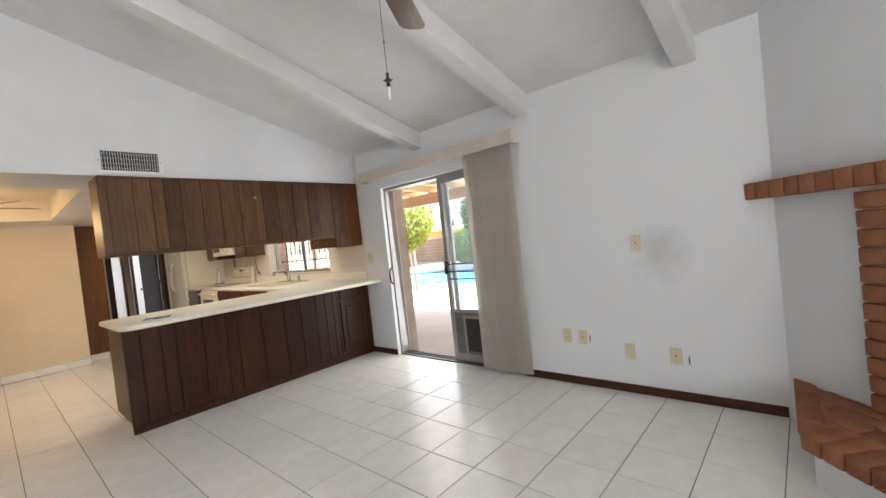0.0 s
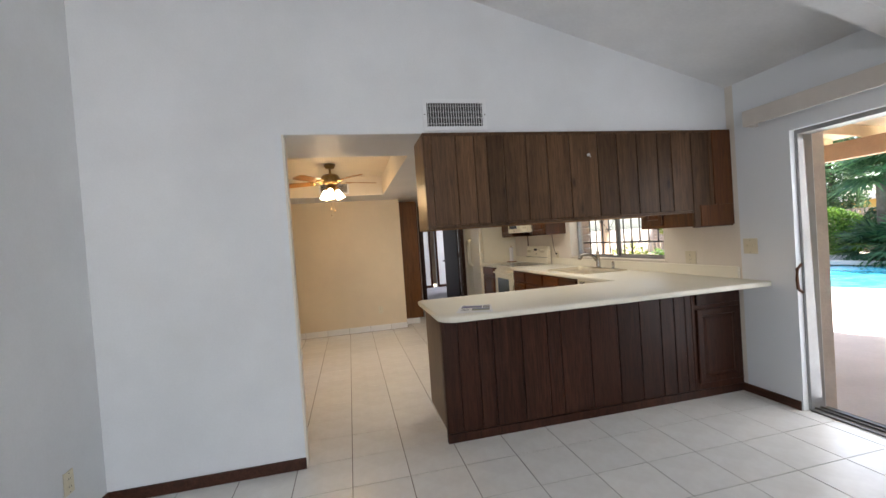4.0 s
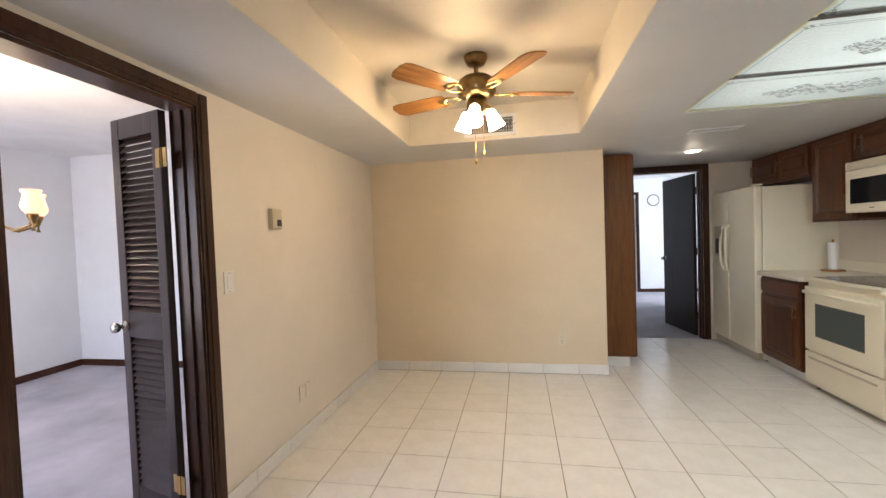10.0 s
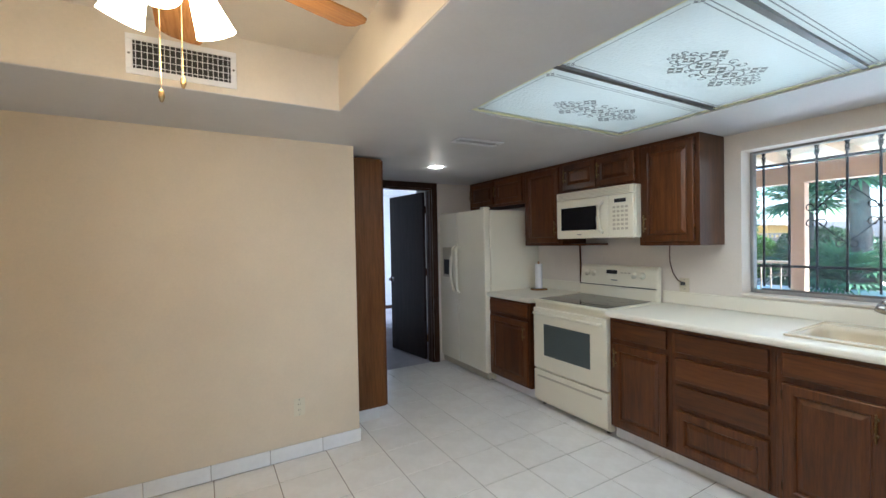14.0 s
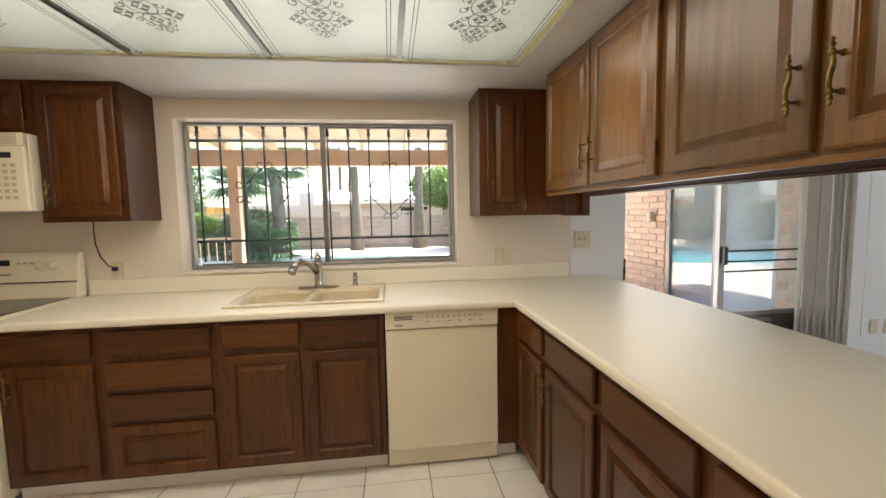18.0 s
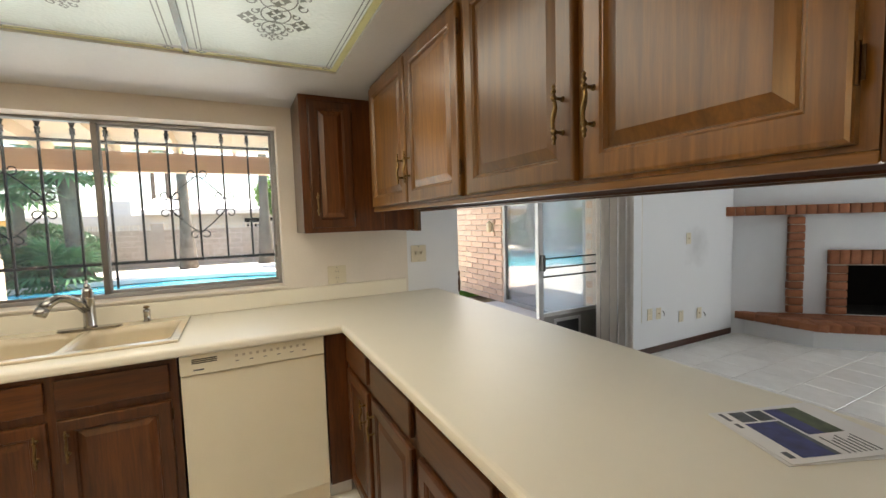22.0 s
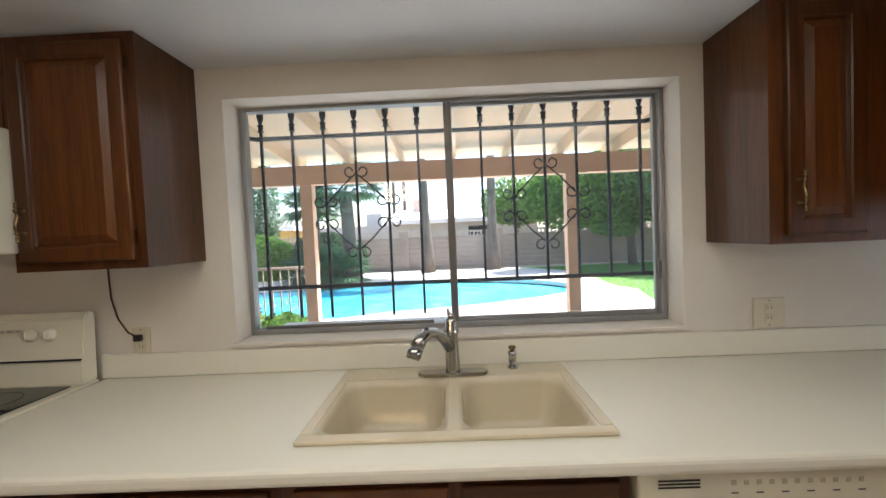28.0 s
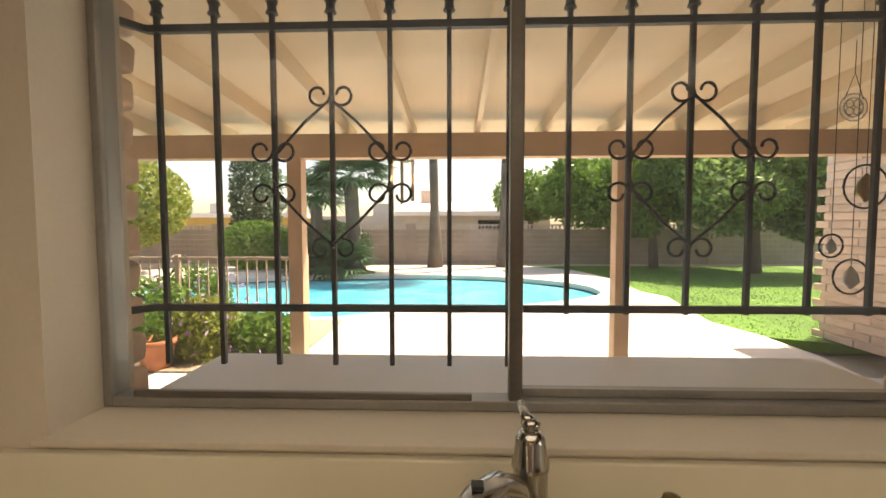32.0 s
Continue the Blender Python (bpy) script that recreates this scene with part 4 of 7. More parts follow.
HZ = 1.478
HH = CEIL - HZ - 0.001
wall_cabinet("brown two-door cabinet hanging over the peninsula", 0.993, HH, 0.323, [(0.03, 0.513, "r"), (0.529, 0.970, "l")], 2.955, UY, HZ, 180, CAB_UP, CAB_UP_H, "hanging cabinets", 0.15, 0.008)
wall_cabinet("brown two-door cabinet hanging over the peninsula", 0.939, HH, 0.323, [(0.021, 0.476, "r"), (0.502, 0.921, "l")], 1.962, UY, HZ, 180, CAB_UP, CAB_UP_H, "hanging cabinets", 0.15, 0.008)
cr = thing("cabinet_underside", "brown apron and shade-darkened underside of the hanging cabinets", "trim", 0, 0, 0)
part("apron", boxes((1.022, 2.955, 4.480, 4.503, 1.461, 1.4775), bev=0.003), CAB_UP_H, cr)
# added thin sheet that carries the painted shade under the cabinets
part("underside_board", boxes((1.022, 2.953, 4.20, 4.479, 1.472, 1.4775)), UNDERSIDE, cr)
part("back_rail", boxes((1.022, 2.953, 4.178, 4.199, 1.466, 1.4775), bev=0.001), CAB_H, cr)
solid("cabinet_end_board", boxes((0.998, 1.021, 4.173, 4.503, 1.462, 2.113), bev=0.002), END_WOOD, "glossy golden-brown end board of the hanging cabinets", "trim", "")
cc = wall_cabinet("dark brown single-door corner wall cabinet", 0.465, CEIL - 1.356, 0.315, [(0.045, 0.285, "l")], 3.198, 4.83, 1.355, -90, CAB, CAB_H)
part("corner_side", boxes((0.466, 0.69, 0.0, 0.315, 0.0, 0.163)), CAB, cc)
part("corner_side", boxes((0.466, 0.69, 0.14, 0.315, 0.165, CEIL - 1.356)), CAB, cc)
# stove wall: right of the microwave, above it, left of it and over the refrigerator
RH = CEIL - 1.367
wall_cabinet("dark brown single-door wall cabinet beside the window", 0.435, RH, 0.312, [(0.03, 0.405, "l")], 3.205, 7.228, 1.366, -90, CAB, CAB_H)
wall_cabinet("short dark two-door cabinet over the microwave", 0.768, CEIL - 1.826, 0.312, [(0.03, 0.38, ""), (0.39, 0.738, "")], 3.205, 7.998, 1.825, -90, CAB, CAB_H)
wall_cabinet("dark brown wall cabinet between microwave and refrigerator", 0.50, RH, 0.312, [(0.03, 0.47, "r")], 3.205, 8.50, 1.366, -90, CAB, CAB_H)
wall_cabinet("short dark cabinet over the refrigerator", 0.99, CEIL - 1.801, 0.312, [(0.03, 0.48, ""), (0.50, 0.96, "")], 3.205, 9.492, 1.80, -90, CAB, CAB_H)
solid("cabinet_shelf", boxes((3.22, 3.50, 7.74, 7.998, 1.366, 1.384), bev=0.002), CAB_H, "dark shelf edge below the microwave", "shelf")

# tall pantry side with a white tiled foot
pn = thing("pantry_cabinet", "tall reddish-brown pantry cabinet standing past the beige wall", "cabinet", 1.30, 8.43, 0)
part("body", boxes((0.0, 0.325, 0.0, 1.2, 0.095, 2.10), bev=0.003), PANTRY_WOOD, pn)
part("front_edge", boxes((0.325, 0.340, 0.0, 1.2, 0.10, 2.09), bev=0.003), CAB, pn)
part("toe_kick", boxes((0.0, 0.27, 0.012, 1.2, 0.0, 0.095)), BASE_TILE, pn)

# built-in desk behind the partition
dk = thing("built_in_desk", "low built-in desk cabinet with a white top edge behind the partition", "desk", WEST, 4.258, 0)
part("body", boxes((0.002, 0.952, 0.0, 0.545, 0.0, 0.722)), PANEL, dk)
bm = bmesh.new()
box(bm, 0.002, 0.982, 0.0, 0.565, 0.724, 0.764, 0.012, 3)
part("top", bm, COUNTER, dk)

# ---- stove ----
sv = thing("stove", "almond electric range with black glass cooktop and oven window", "stove", 2.83, 7.995, 0, -90)
W = 0.758
part("body", boxes((0.0, W, 0.03, 0.66, 0.03, 0.895), bev=0.004), ALMOND, sv)
for fx in (0.05, W - 0.05):
    for fy in (0.08, 0.6):
        bm = bmesh.new()
        cyl(bm, (fx, fy, 0), (fx, fy, 0.03), 0.018)
        part("foot", bm, BLACK, sv)
bm = bmesh.new()
box(bm, -0.002, W + 0.002, 0.0, 0.66, 0.896, 0.917, 0.007, 3)
part("cooktop_rim", bm, ALMOND, sv)
bm = bmesh.new()
box(bm, 0.035, W - 0.035, 0.04, 0.575, 0.9175, 0.921, 0.0015, 1)
ct = part("cooktop", bm, DARK_GLASS, sv, "black ceramic glass cooktop")
for hx, hy, hr in ((0.2, 0.17, 0.10), (0.55, 0.16, 0.08), (0.2, 0.43, 0.08), (0.55, 0.43, 0.10)):
    bm = bmesh.new()
    n = 40
    a = [bm.verts.new((hx + (hr) * math.cos(2 * math.pi * k / n), hy + hr * math.sin(2 * math.pi * k / n), 0.9216)) for k in range(n)]
    b = [bm.verts.new((hx + (hr - 0.003) * math.cos(2 * math.pi * k / n), hy + (hr - 0.003) * math.sin(2 * math.pi * k / n), 0.9216)) for k in range(n)]
    for k in range(n):
        bm.faces.new((a[k], a[(k + 1) % n], b[(k + 1) % n], b[k]))
    part("burner_ring", bm, INK_GREY, ct)
bm = bmesh.new()
box(bm, 0.003, W - 0.003, 0.0, 0.03, 0.325, 0.845, 0.008, 3)
od = part("oven_door", bm, ALMOND, sv)
bm = bmesh.new()
box(bm, 0.13, W - 0.15, -0.004, 0.004, 0.45, 0.715, 0.003, 2)
part("oven_window", bm, OVEN_GLASS, od, "smoked glass oven window")
bm = bmesh.new()
tube(bm, [(0.05, 0.0, 0.80), (0.05, -0.035, 0.805), (0.07, -0.045, 0.806), (W / 2, -0.05, 0.808), (W - 0.07, -0.045, 0.806), (W - 0.05, -0.035, 0.805), (W - 0.05, 0.0, 0.80)], 0.013, 10)
part("oven_handle", bm, ALMOND, od, "", True)
bm = bmesh.new()
box(bm, 0.003, W - 0.003, 0.0, 0.03, 0.055, 0.312, 0.008, 3)
sd = part("storage_drawer", bm, ALMOND, sv)
part("drawer_lip", boxes((0.05, W - 0.05, -0.006, 0.002, 0.255, 0.27), bev=0.003), ALMOND_DARK, sd)
bm = bmesh.new()
prism(bm, [(0.585, 0.918), (0.655, 0.918), (0.665, 1.185), (0.635, 1.192), (0.615, 1.17)], 0.0, W, "X")
bmesh.ops.bevel(bm, geom=bm.edges[:], offset=0.006, segments=2, affect="EDGES")
bg = part("backguard", bm, ALMOND, sv)
part("backguard_seam", boxes((0.004, W - 0.004, 0.588, 0.594, 1.012, 1.018)), BLACK, bg)
for kx in (0.075, 0.145, W - 0.205, W - 0.13):
    bm = bmesh.new()
    lathe(bm, [(0.028, 0), (0.028, 0.006), (0.022, 0.010), (0.020, 0.022), (0.016, 0.024)], 20, (kx, 0.605, 1.115), Matrix.Rotation(radians(84), 3, "X"))
    box(bm, kx - 0.003, kx + 0.003, 0.578, 0.59, 1.10, 1.13)
    part("knob", bm, ALMOND, bg, "", True)
part("display", boxes((0.29, 0.395, 0.598, 0.605, 1.118, 1.150), bev=0.002), BLACK, bg, "black clock display")
for k in range(4):
    part("button", boxes((0.43 + k * 0.034, 0.45 + k * 0.034, 0.600, 0.606, 1.125, 1.135)), ALMOND_DARK, bg)
part("badge", boxes((0.34, 0.40, 0.592, 0.598, 1.062, 1.068)), INK_GREY, bg)

# ---- microwave over the stove ----
mw = thing("microwave", "almond over-range microwave with dark window and keypad", "microwave", 3.115, 7.978, 1.428, -90)
W, H = 0.762, 0.40
part("body", boxes((0.0, W, 0.03, 0.40, 0.0, H), bev=0.006), ALMOND, mw)
part("vent_grille", boxes((0.0, W, 0.0, 0.03, H - 0.066, H), bev=0.006), ALMOND, mw)
for k in range(5):
    part("vent_slot", boxes((0.03, W - 0.03, -0.003, 0.001, H - 0.058 + k * 0.011, H - 0.053 + k * 0.011)), ALMOND_DARK, mw)
md = part("microwave_door", boxes((0.0, 0.545, 0.0, 0.03, 0.0, H - 0.068), bev=0.008), ALMOND, mw)
part("window", boxes((0.055, 0.43, -0.004, 0.004, 0.07, 0.265), bev=0.003), DARK_GLASS, md, "dark mesh window")
bm = bmesh.new()
tube(bm, [(0.49, 0.0, 0.045), (0.482, -0.035, 0.07), (0.478, -0.045, 0.16), (0.482, -0.035, 0.26), (0.49, 0.0, 0.285)], 0.015, 10)
part("door_handle", bm, ALMOND, md, "", True)
kp = part("control_panel", boxes((0.548, W, 0.0, 0.03, 0.0, H - 0.068), bev=0.008), ALMOND, mw)
part("display", boxes((0.60, 0.70, -0.003, 0.002, 0.272, 0.30)), BLACK, kp)
for i in range(6):
    for j in range(4):
        part("button", boxes((0.585 + j * 0.036, 0.608 + j * 0.036, -0.003, 0.001, 0.062 + i * 0.033, 0.080 + i * 0.033), bev=0.001), ALMOND_DARK, kp)
part("badge", boxes((0.235, 0.275, -0.002, 0.001, 0.03, 0.036)), INK_GREY, mw)

# ---- refrigerator ----
fr = thing("refrigerator", "almond side-by-side refrigerator with ice dispenser", "refrigerator", 2.79, 9.545, 0, -90)
W = 0.91
part("body", boxes((0.0, W, 0.075, 0.72, 0.02, 1.735), bev=0.006), ALMOND, fr)
for fx in (0.06, W - 0.06):
    for fy in (0.12, 0.66):
        bm = bmesh.new()
        cyl(bm, (fx, fy, 0), (fx, fy, 0.021), 0.02)
        part("foot", bm, BLACK, fr)
bm = bmesh.new()
box(bm, 0.002, 0.385, 0.0, 0.07, 0.09, 1.745, 0.014, 3)
fd = part("freezer_door", bm, ALMOND, fr)
bm = bmesh.new()
box(bm, 0.393, W - 0.002, 0.0, 0.07, 0.09, 1.745, 0.014, 3)
rd = part("fridge_door", bm, ALMOND, fr)
for par, hx, s in ((fd, 0.355, -1), (rd, 0.43, 1)):
    bm = bmesh.new()
    tube(bm, [(hx, 0.0, 0.86), (hx, -0.04, 0.89), (hx + s * 0.012, -0.055, 0.98), (hx + s * 0.018, -0.058, 1.10), (hx + s * 0.012, -0.055, 1.24), (hx, -0.04, 1.34), (hx, 0.0, 1.37)], 0.015, 10)
    part("door_handle", bm, ALMOND, par, "", True)
bm = boxes((0.08, 0.29, -0.006, 0.002, 1.02, 1.36), bev=0.008)
dp = part("ice_dispenser", bm, ALMOND_DARK, fd, "ice and water dispenser")
part("dispenser_recess", boxes((0.11, 0.26, -0.008, -0.005, 1.05, 1.22)), BLACK, dp)
part("grille", boxes((0.01, W - 0.01, 0.03, 0.07, 0.02, 0.085), bev=0.004), ALMOND_DARK, fr)
part("hinge_cover", boxes((W - 0.09, W - 0.02, 0.01, 0.09, 1.747, 1.765), bev=0.006), ALMOND, fr)
part("hinge_cover", boxes((0.02, 0.09, 0.01, 0.09, 1.747, 1.765), bev=0.006), ALMOND, fr)

# ---- dishwasher ----
dw = thing("dishwasher", "cream built-in dishwasher with a button strip", "dishwasher", 2.843, 5.42, 0, -90)
W = 0.605
part("tub", boxes((0.002, W - 0.002, 0.05, 0.58, 0.0, 0.866)), ALMOND_DARK, dw)
part("door", boxes((0.004, W - 0.004, 0.0, 0.03, 0.115, 0.775), bev=0.006), ALMOND, dw)
cp = part("control_strip", boxes((0.004, W - 0.004, -0.012, 0.03, 0.779, 0.866), bev=0.006), ALMOND, dw)
for k in range(3):
    part("vent_slot", boxes((0.05, 0.145, -0.0135, -0.011, 0.828 + k * 0.008, 0.832 + k * 0.008)), BLACK, cp)
for k in range(11):
    part("button", boxes((0.215 + k * 0.0285, 0.227 + k * 0.0285, -0.0145, -0.011, 0.832, 0.844), bev=0.002), ALMOND_DARK, cp)
    if k % 2 == 0:
        part("legend", boxes((0.215 + k * 0.0285, 0.231 + k * 0.0285, -0.0132, -0.011, 0.812, 0.815)), INK_GREY, cp)
part("badge", boxes((0.055, 0.095, -0.0135, -0.011, 0.797, 0.803)), INK_GREY, cp)
part("kick_plate", boxes((0.004, W - 0.004, 0.028, 0.045, 0.018, 0.111), bev=0.003), ALMOND, dw, "cream kick plate")

# ---- sink, faucet, soap pump ----
sk = thing("kitchen_sink", "almond double-bowl drop-in sink", "sink", 3.195, 5.83, 0.912)


def bowl(x0, x1, y0, y1, depth):
    """Rounded basin hanging in the rim."""
    bm = bmesh.new()
    rings = []
    for z, ins, rad in ((0.0105, -0.012, 0.012), (0.006, 0.0, 0.07), (-0.02, 0.006, 0.065), (-depth * 0.8, 0.022, 0.06), (-depth * 0.97, 0.045, 0.05), (-depth, 0.08, 0.04)):
        a, b, c, d = x0 + ins, x1 - ins, y0 + ins, y1 - ins
        ring = []
        for cx, cy, a0 in ((b - rad, d - rad, 0), (a + rad, d - rad, 90), (a + rad, c + rad, 180), (b - rad, c + rad, 270)):
            for k in range(6):
                t = radians(a0 + k * 18)
                ring.append(bm.verts.new((cx + rad * math.cos(t), cy + rad * math.sin(t), z)))
        rings.append(ring)
    for p, q in zip(rings, rings[1:]):
        for k in range(24):
            bm.faces.new((p[k], p[(k + 1) % 24], q[(k + 1) % 24], q[k]))
    bm.faces.new(rings[-1])
    return bm


for y0, y1 in ((0.026, 0.374), (-0.370, -0.020)):
    bw = part("bowl", bowl(-0.240, 0.148, y0, y1, 0.17), SINK, sk, "", True)
    bm = bmesh.new()
    lathe(bm, [(0.045, 0), (0.045, 0.003), (0.036, 0.004), (0.03, 0.001)], 20, (-0.03, (y0 + y1) / 2, -0.169))
    part("drain", bm, CHROME, bw)
bm = boxes((-0.285, -0.245, -0.41, 0.41, 0.0, 0.013), (0.153, 0.265, -0.41, 0.41, 0.0, 0.013), (-0.245, 0.153, 0.379, 0.41, 0.0, 0.013), (-0.245, 0.153, -0.41, -0.375, 0.0, 0.013), (-0.245, 0.153, -0.014, 0.020, 0.0, 0.011), bev=0.005)
part("rim", bm, SINK, sk)
fa = thing("kitchen_faucet", "brushed nickel pull-out kitchen faucet with side-topped lever", "faucet", 3.372, 5.832, 0.925)
bm = bmesh.new()
pl = [(0.03 * math.cos(a), math.copysign(0.098, math.sin(a)) + 0.03 * math.sin(a)) for a in [2 * math.pi * (k + 0.5) / 24 for k in range(24)]]
prism(bm, pl, 0.0, 0.011)
bmesh.ops.bevel(bm, geom=[e for e in bm.edges if min(v.co.z for v in e.verts) > 0.009], offset=0.004, segments=2, affect="EDGES")
part("deck_plate", bm, CHROME, fa)
bm = bmesh.new()
lathe(bm, [(0.028, 0.010), (0.026, 0.02), (0.0245, 0.10), (0.024, 0.145), (0.0265, 0.150), (0.0265, 0.158), (0.023, 0.166), (0.021, 0.19), (0.016, 0.202), (0.01, 0.206)], 24)
part("body", bm, CHROME, fa, "", True)
bm = bmesh.new()
sp = [(-0.012, 0.008, 0.10), (-0.045, 0.03, 0.145), (-0.08, 0.055, 0.172), (-0.115, 0.08, 0.178), (-0.145, 0.10, 0.165), (-0.165, 0.115, 0.142)]
tube(bm, sp, [0.021, 0.019, 0.018, 0.019, 0.022, 0.024], 14)
spt = part("spout", bm, CHROME, fa, "", True)
bm = bmesh.new()
tube(bm, [(-0.163, 0.114, 0.144), (-0.172, 0.120, 0.128), (-0.178, 0.125, 0.114)], [0.0245, 0.025, 0.022], 14)
part("spray_head", bm, CHROME, spt, "", True)
bm = bmesh.new()
box(bm, -0.125, -0.108, 0.073, 0.088, 0.194, 0.199, 0.002, 2)
part("spray_button", bm, BLACK, spt, "dark spray toggle")
bm = bmesh.new()
lathe(bm, [(0.010, 0.205), (0.013, 0.209), (0.014, 0.214), (0.009, 0.220), (0.006, 0.222)], 16)
tube(bm, [(0, 0, 0.212), (0.004, 0.006, 0.220), (0.03, 0.010, 0.230)], [0.011, 0.008, 0.006], 10)
part("lever", bm, CHROME, fa, "", True)
so = thing("soap_dispenser", "small brushed nickel soap pump", "soap pump", 3.415, 5.61, 0.925)
bm = bmesh.new()
lathe(bm, [(0.02, 0), (0.02, 0.006), (0.015, 0.012), (0.0145, 0.045), (0.0165, 0.048), (0.0165, 0.06), (0.012, 0.064)], 18)
part("body", bm, CHROME, so, "", True)
bm = bmesh.new()
lathe(bm, [(0.006, 0.062), (0.006, 0.070), (0.013, 0.071), (0.0145, 0.075), (0.0125, 0.081), (0.004, 0.083)], 18)
part("pump_cap", bm, BRASS, so, "", True)

# ---- kitchen window ----
win = thing("window_1", "wide aluminium sliding window over the sink", "window", 3.648, 5.805, 1.033, 0, "", S)
Y0, Y1, ZT = -0.885, 0.885, 0.962
part("window_frame", boxes((-0.014, 0.036, Y0, Y0 + 0.020, 0, ZT), (-0.014, 0.036, Y1 - 0.020, Y1, 0, ZT), (-0.014, 0.036, Y0 + 0.020, Y1 - 0.020, 0, 0.022), (-0.014, 0.036, Y0 + 0.020, Y1 - 0.020, ZT - 0.015, ZT), bev=0.003), ALU, win)
part("mullion", boxes((-0.012, 0.012, -0.004, 0.024, 0.022, ZT - 0.0155), bev=0.003), ALU_DARK, win)
sa = part("sliding_sash", boxes((0.014, 0.034, Y0 + 0.020, Y0 + 0.034, 0.022, ZT - 0.016), (0.014, 0.034, -0.008, 0.012, 0.022, ZT - 0.016), (0.014, 0.034, Y0 + 0.034, -0.008, 0.022, 0.040), (0.014, 0.034, Y0 + 0.034, -0.008, ZT - 0.028, ZT - 0.016), bev=0.002), ALU, win)
o = part("pane", boxes((0.022, 0.025, Y0 + 0.034, -0.008, 0.040, ZT - 0.028)), CLEAR, win)
o.visible_shadow = False
o = part("pane", boxes((-0.004, -0.001, 0.024, Y1 - 0.020, 0.022, ZT - 0.015)), CLEAR, win)
o.visible_shadow = False
part("track_stop", boxes((-0.012, -0.005, 0.10, 0.82, 0.0225, 0.036), bev=0.002), ALU_DARK, win, "wooden dowel lying in the track")
part("latch", boxes((-0.012, 0.002, Y0 + 0.02, Y0 + 0.032, 0.17, 0.25), bev=0.003), ALU_DARK, win)

# ---- iron security bars outside it ----
gr = thing("window_grille", "black wrought-iron security bars with scrolls outside the window", "window grille", 3.838, 5.808, 0.93)

for z in (0.982, 0.278):
    bm = bmesh.new()
    for r in ((-0.91, 0.91),):
        box(bm, -0.008, 0.008, r[0], r[1], z - 0.009, z + 0.009)
        prism(bm, [(-0.10, r[0] - 0.085), (0.004, r[0] - 0.002), (-0.004, r[0] + 0.008), (-0.10, r[0] - 0.066)], z - 0.009, z + 0.009)
        prism(bm, [(-0.10, r[1] + 0.085), (0.004, r[1] + 0.002), (-0.004, r[1] - 0.008), (-0.10, r[1] + 0.066)], z - 0.009, z + 0.009)
    part("rail", bm, IRON, gr)


def spear_bar(y, z0, tip):
    bm = bmesh.new()
    box(bm, -0.0058, 0.0058, -0.0058, 0.0058, z0, tip - 0.11)
    lathe(bm, [(0.004, -0.125), (0.016, -0.122), (0.0115, -0.113), (0.0115, -0.100), (0.0165, -0.092), (0.007, -0.084), (0.013, -0.068), (0.0165, -0.052), (0.013, -0.030), (0.006, -0.010), (0.0008, 0.0)], 8, (0, 0, tip))
    o = part("bar", bm, IRON, gr)
    o.location = (0, y, 0)


for k in range(13):
    y = 0.882 - k * 0.147
    spear_bar(y, 0.13 if k < 7 else 0.265, 1.137)


def scroll(cy, cz, sy, sz, r=0.034, turns=1.25):
    """Flat iron curl that leaves (cy, cz) and rolls in."""
    pts = []
    for k in range(19):
        u = k / 18
        a = -math.pi / 2 + u * turns * 2 * math.pi * 0.8
        rr = r * (1 - 0.55 * u)
        pts.append((-0.012, cy + sy * (r + rr * math.cos(a - math.pi / 2)), cz + sz * (rr * math.sin(a - math.pi / 2) + 0.0)))
    return pts


for cy in (0.882 - 3 * 0.147, 0.882 - 9 * 0.147):
    sc = bmesh.new()
    top, bot, midz, dy = 0.812, 0.43, 0.621, 0.147
    for s in (-1, 1):
        tube(sc, [(-0.012, cy, top - 0.01), (-0.012, cy + s * dy * 0.45, 0.745), (-0.012, cy + s * dy * 0.95, midz + 0.045), (-0.012, cy + s * dy, midz + 0.02)], 0.0038, 6)
        tube(sc, [(-0.012, cy, bot + 0.01), (-0.012, cy + s * dy * 0.45, 0.497), (-0.012, cy + s * dy * 0.95, midz - 0.045), (-0.012, cy + s * dy, midz - 0.02)], 0.0038, 6)
        for z, sz in ((top, 1), (bot, -1)):
            tube(sc, scroll(cy, z, s, sz, 0.030), 0.0038, 6)
        for sy in (-1, 1):
            tube(sc, scroll(cy + s * dy, midz + 0.055, sy, 1, 0.030), 0.0038, 6)
            tube(sc, scroll(cy + s * dy, midz - 0.055, sy, -1, 0.030), 0.0038, 6)
    part("scrollwork", sc, IRON, gr, "", True)

# brick reveal of the window, course by course
rv = solid("window_reveal", boxes((3.905, 3.915, 4.52, 4.75, 0.2, 2.3), (3.905, 3.915, 6.86, 7.08, 0.2, 2.3)), MORTAR, "rough brick reveal either side of the kitchen window", "wall", S)
bm = bmesh.new()
box(bm, -0.11, 0.11, -0.12, 0.12, 0.004, 0.094, 0.022, 3)
for v in bm.verts:
    v.co += 0.006 * noise.noise_vector(v.co * 18)
slump = mesh_of("brick", bm, SLUMP, True)
for k in range(14):
    for y in (6.942, 4.668):
        o = new("brick", slump)
        o.parent = rv
        o.location = (3.83, y + random.uniform(-0.008, 0.008), 0.93 + k * 0.1)
        o.rotation_euler = (0, 0, math.pi * (k % 2))
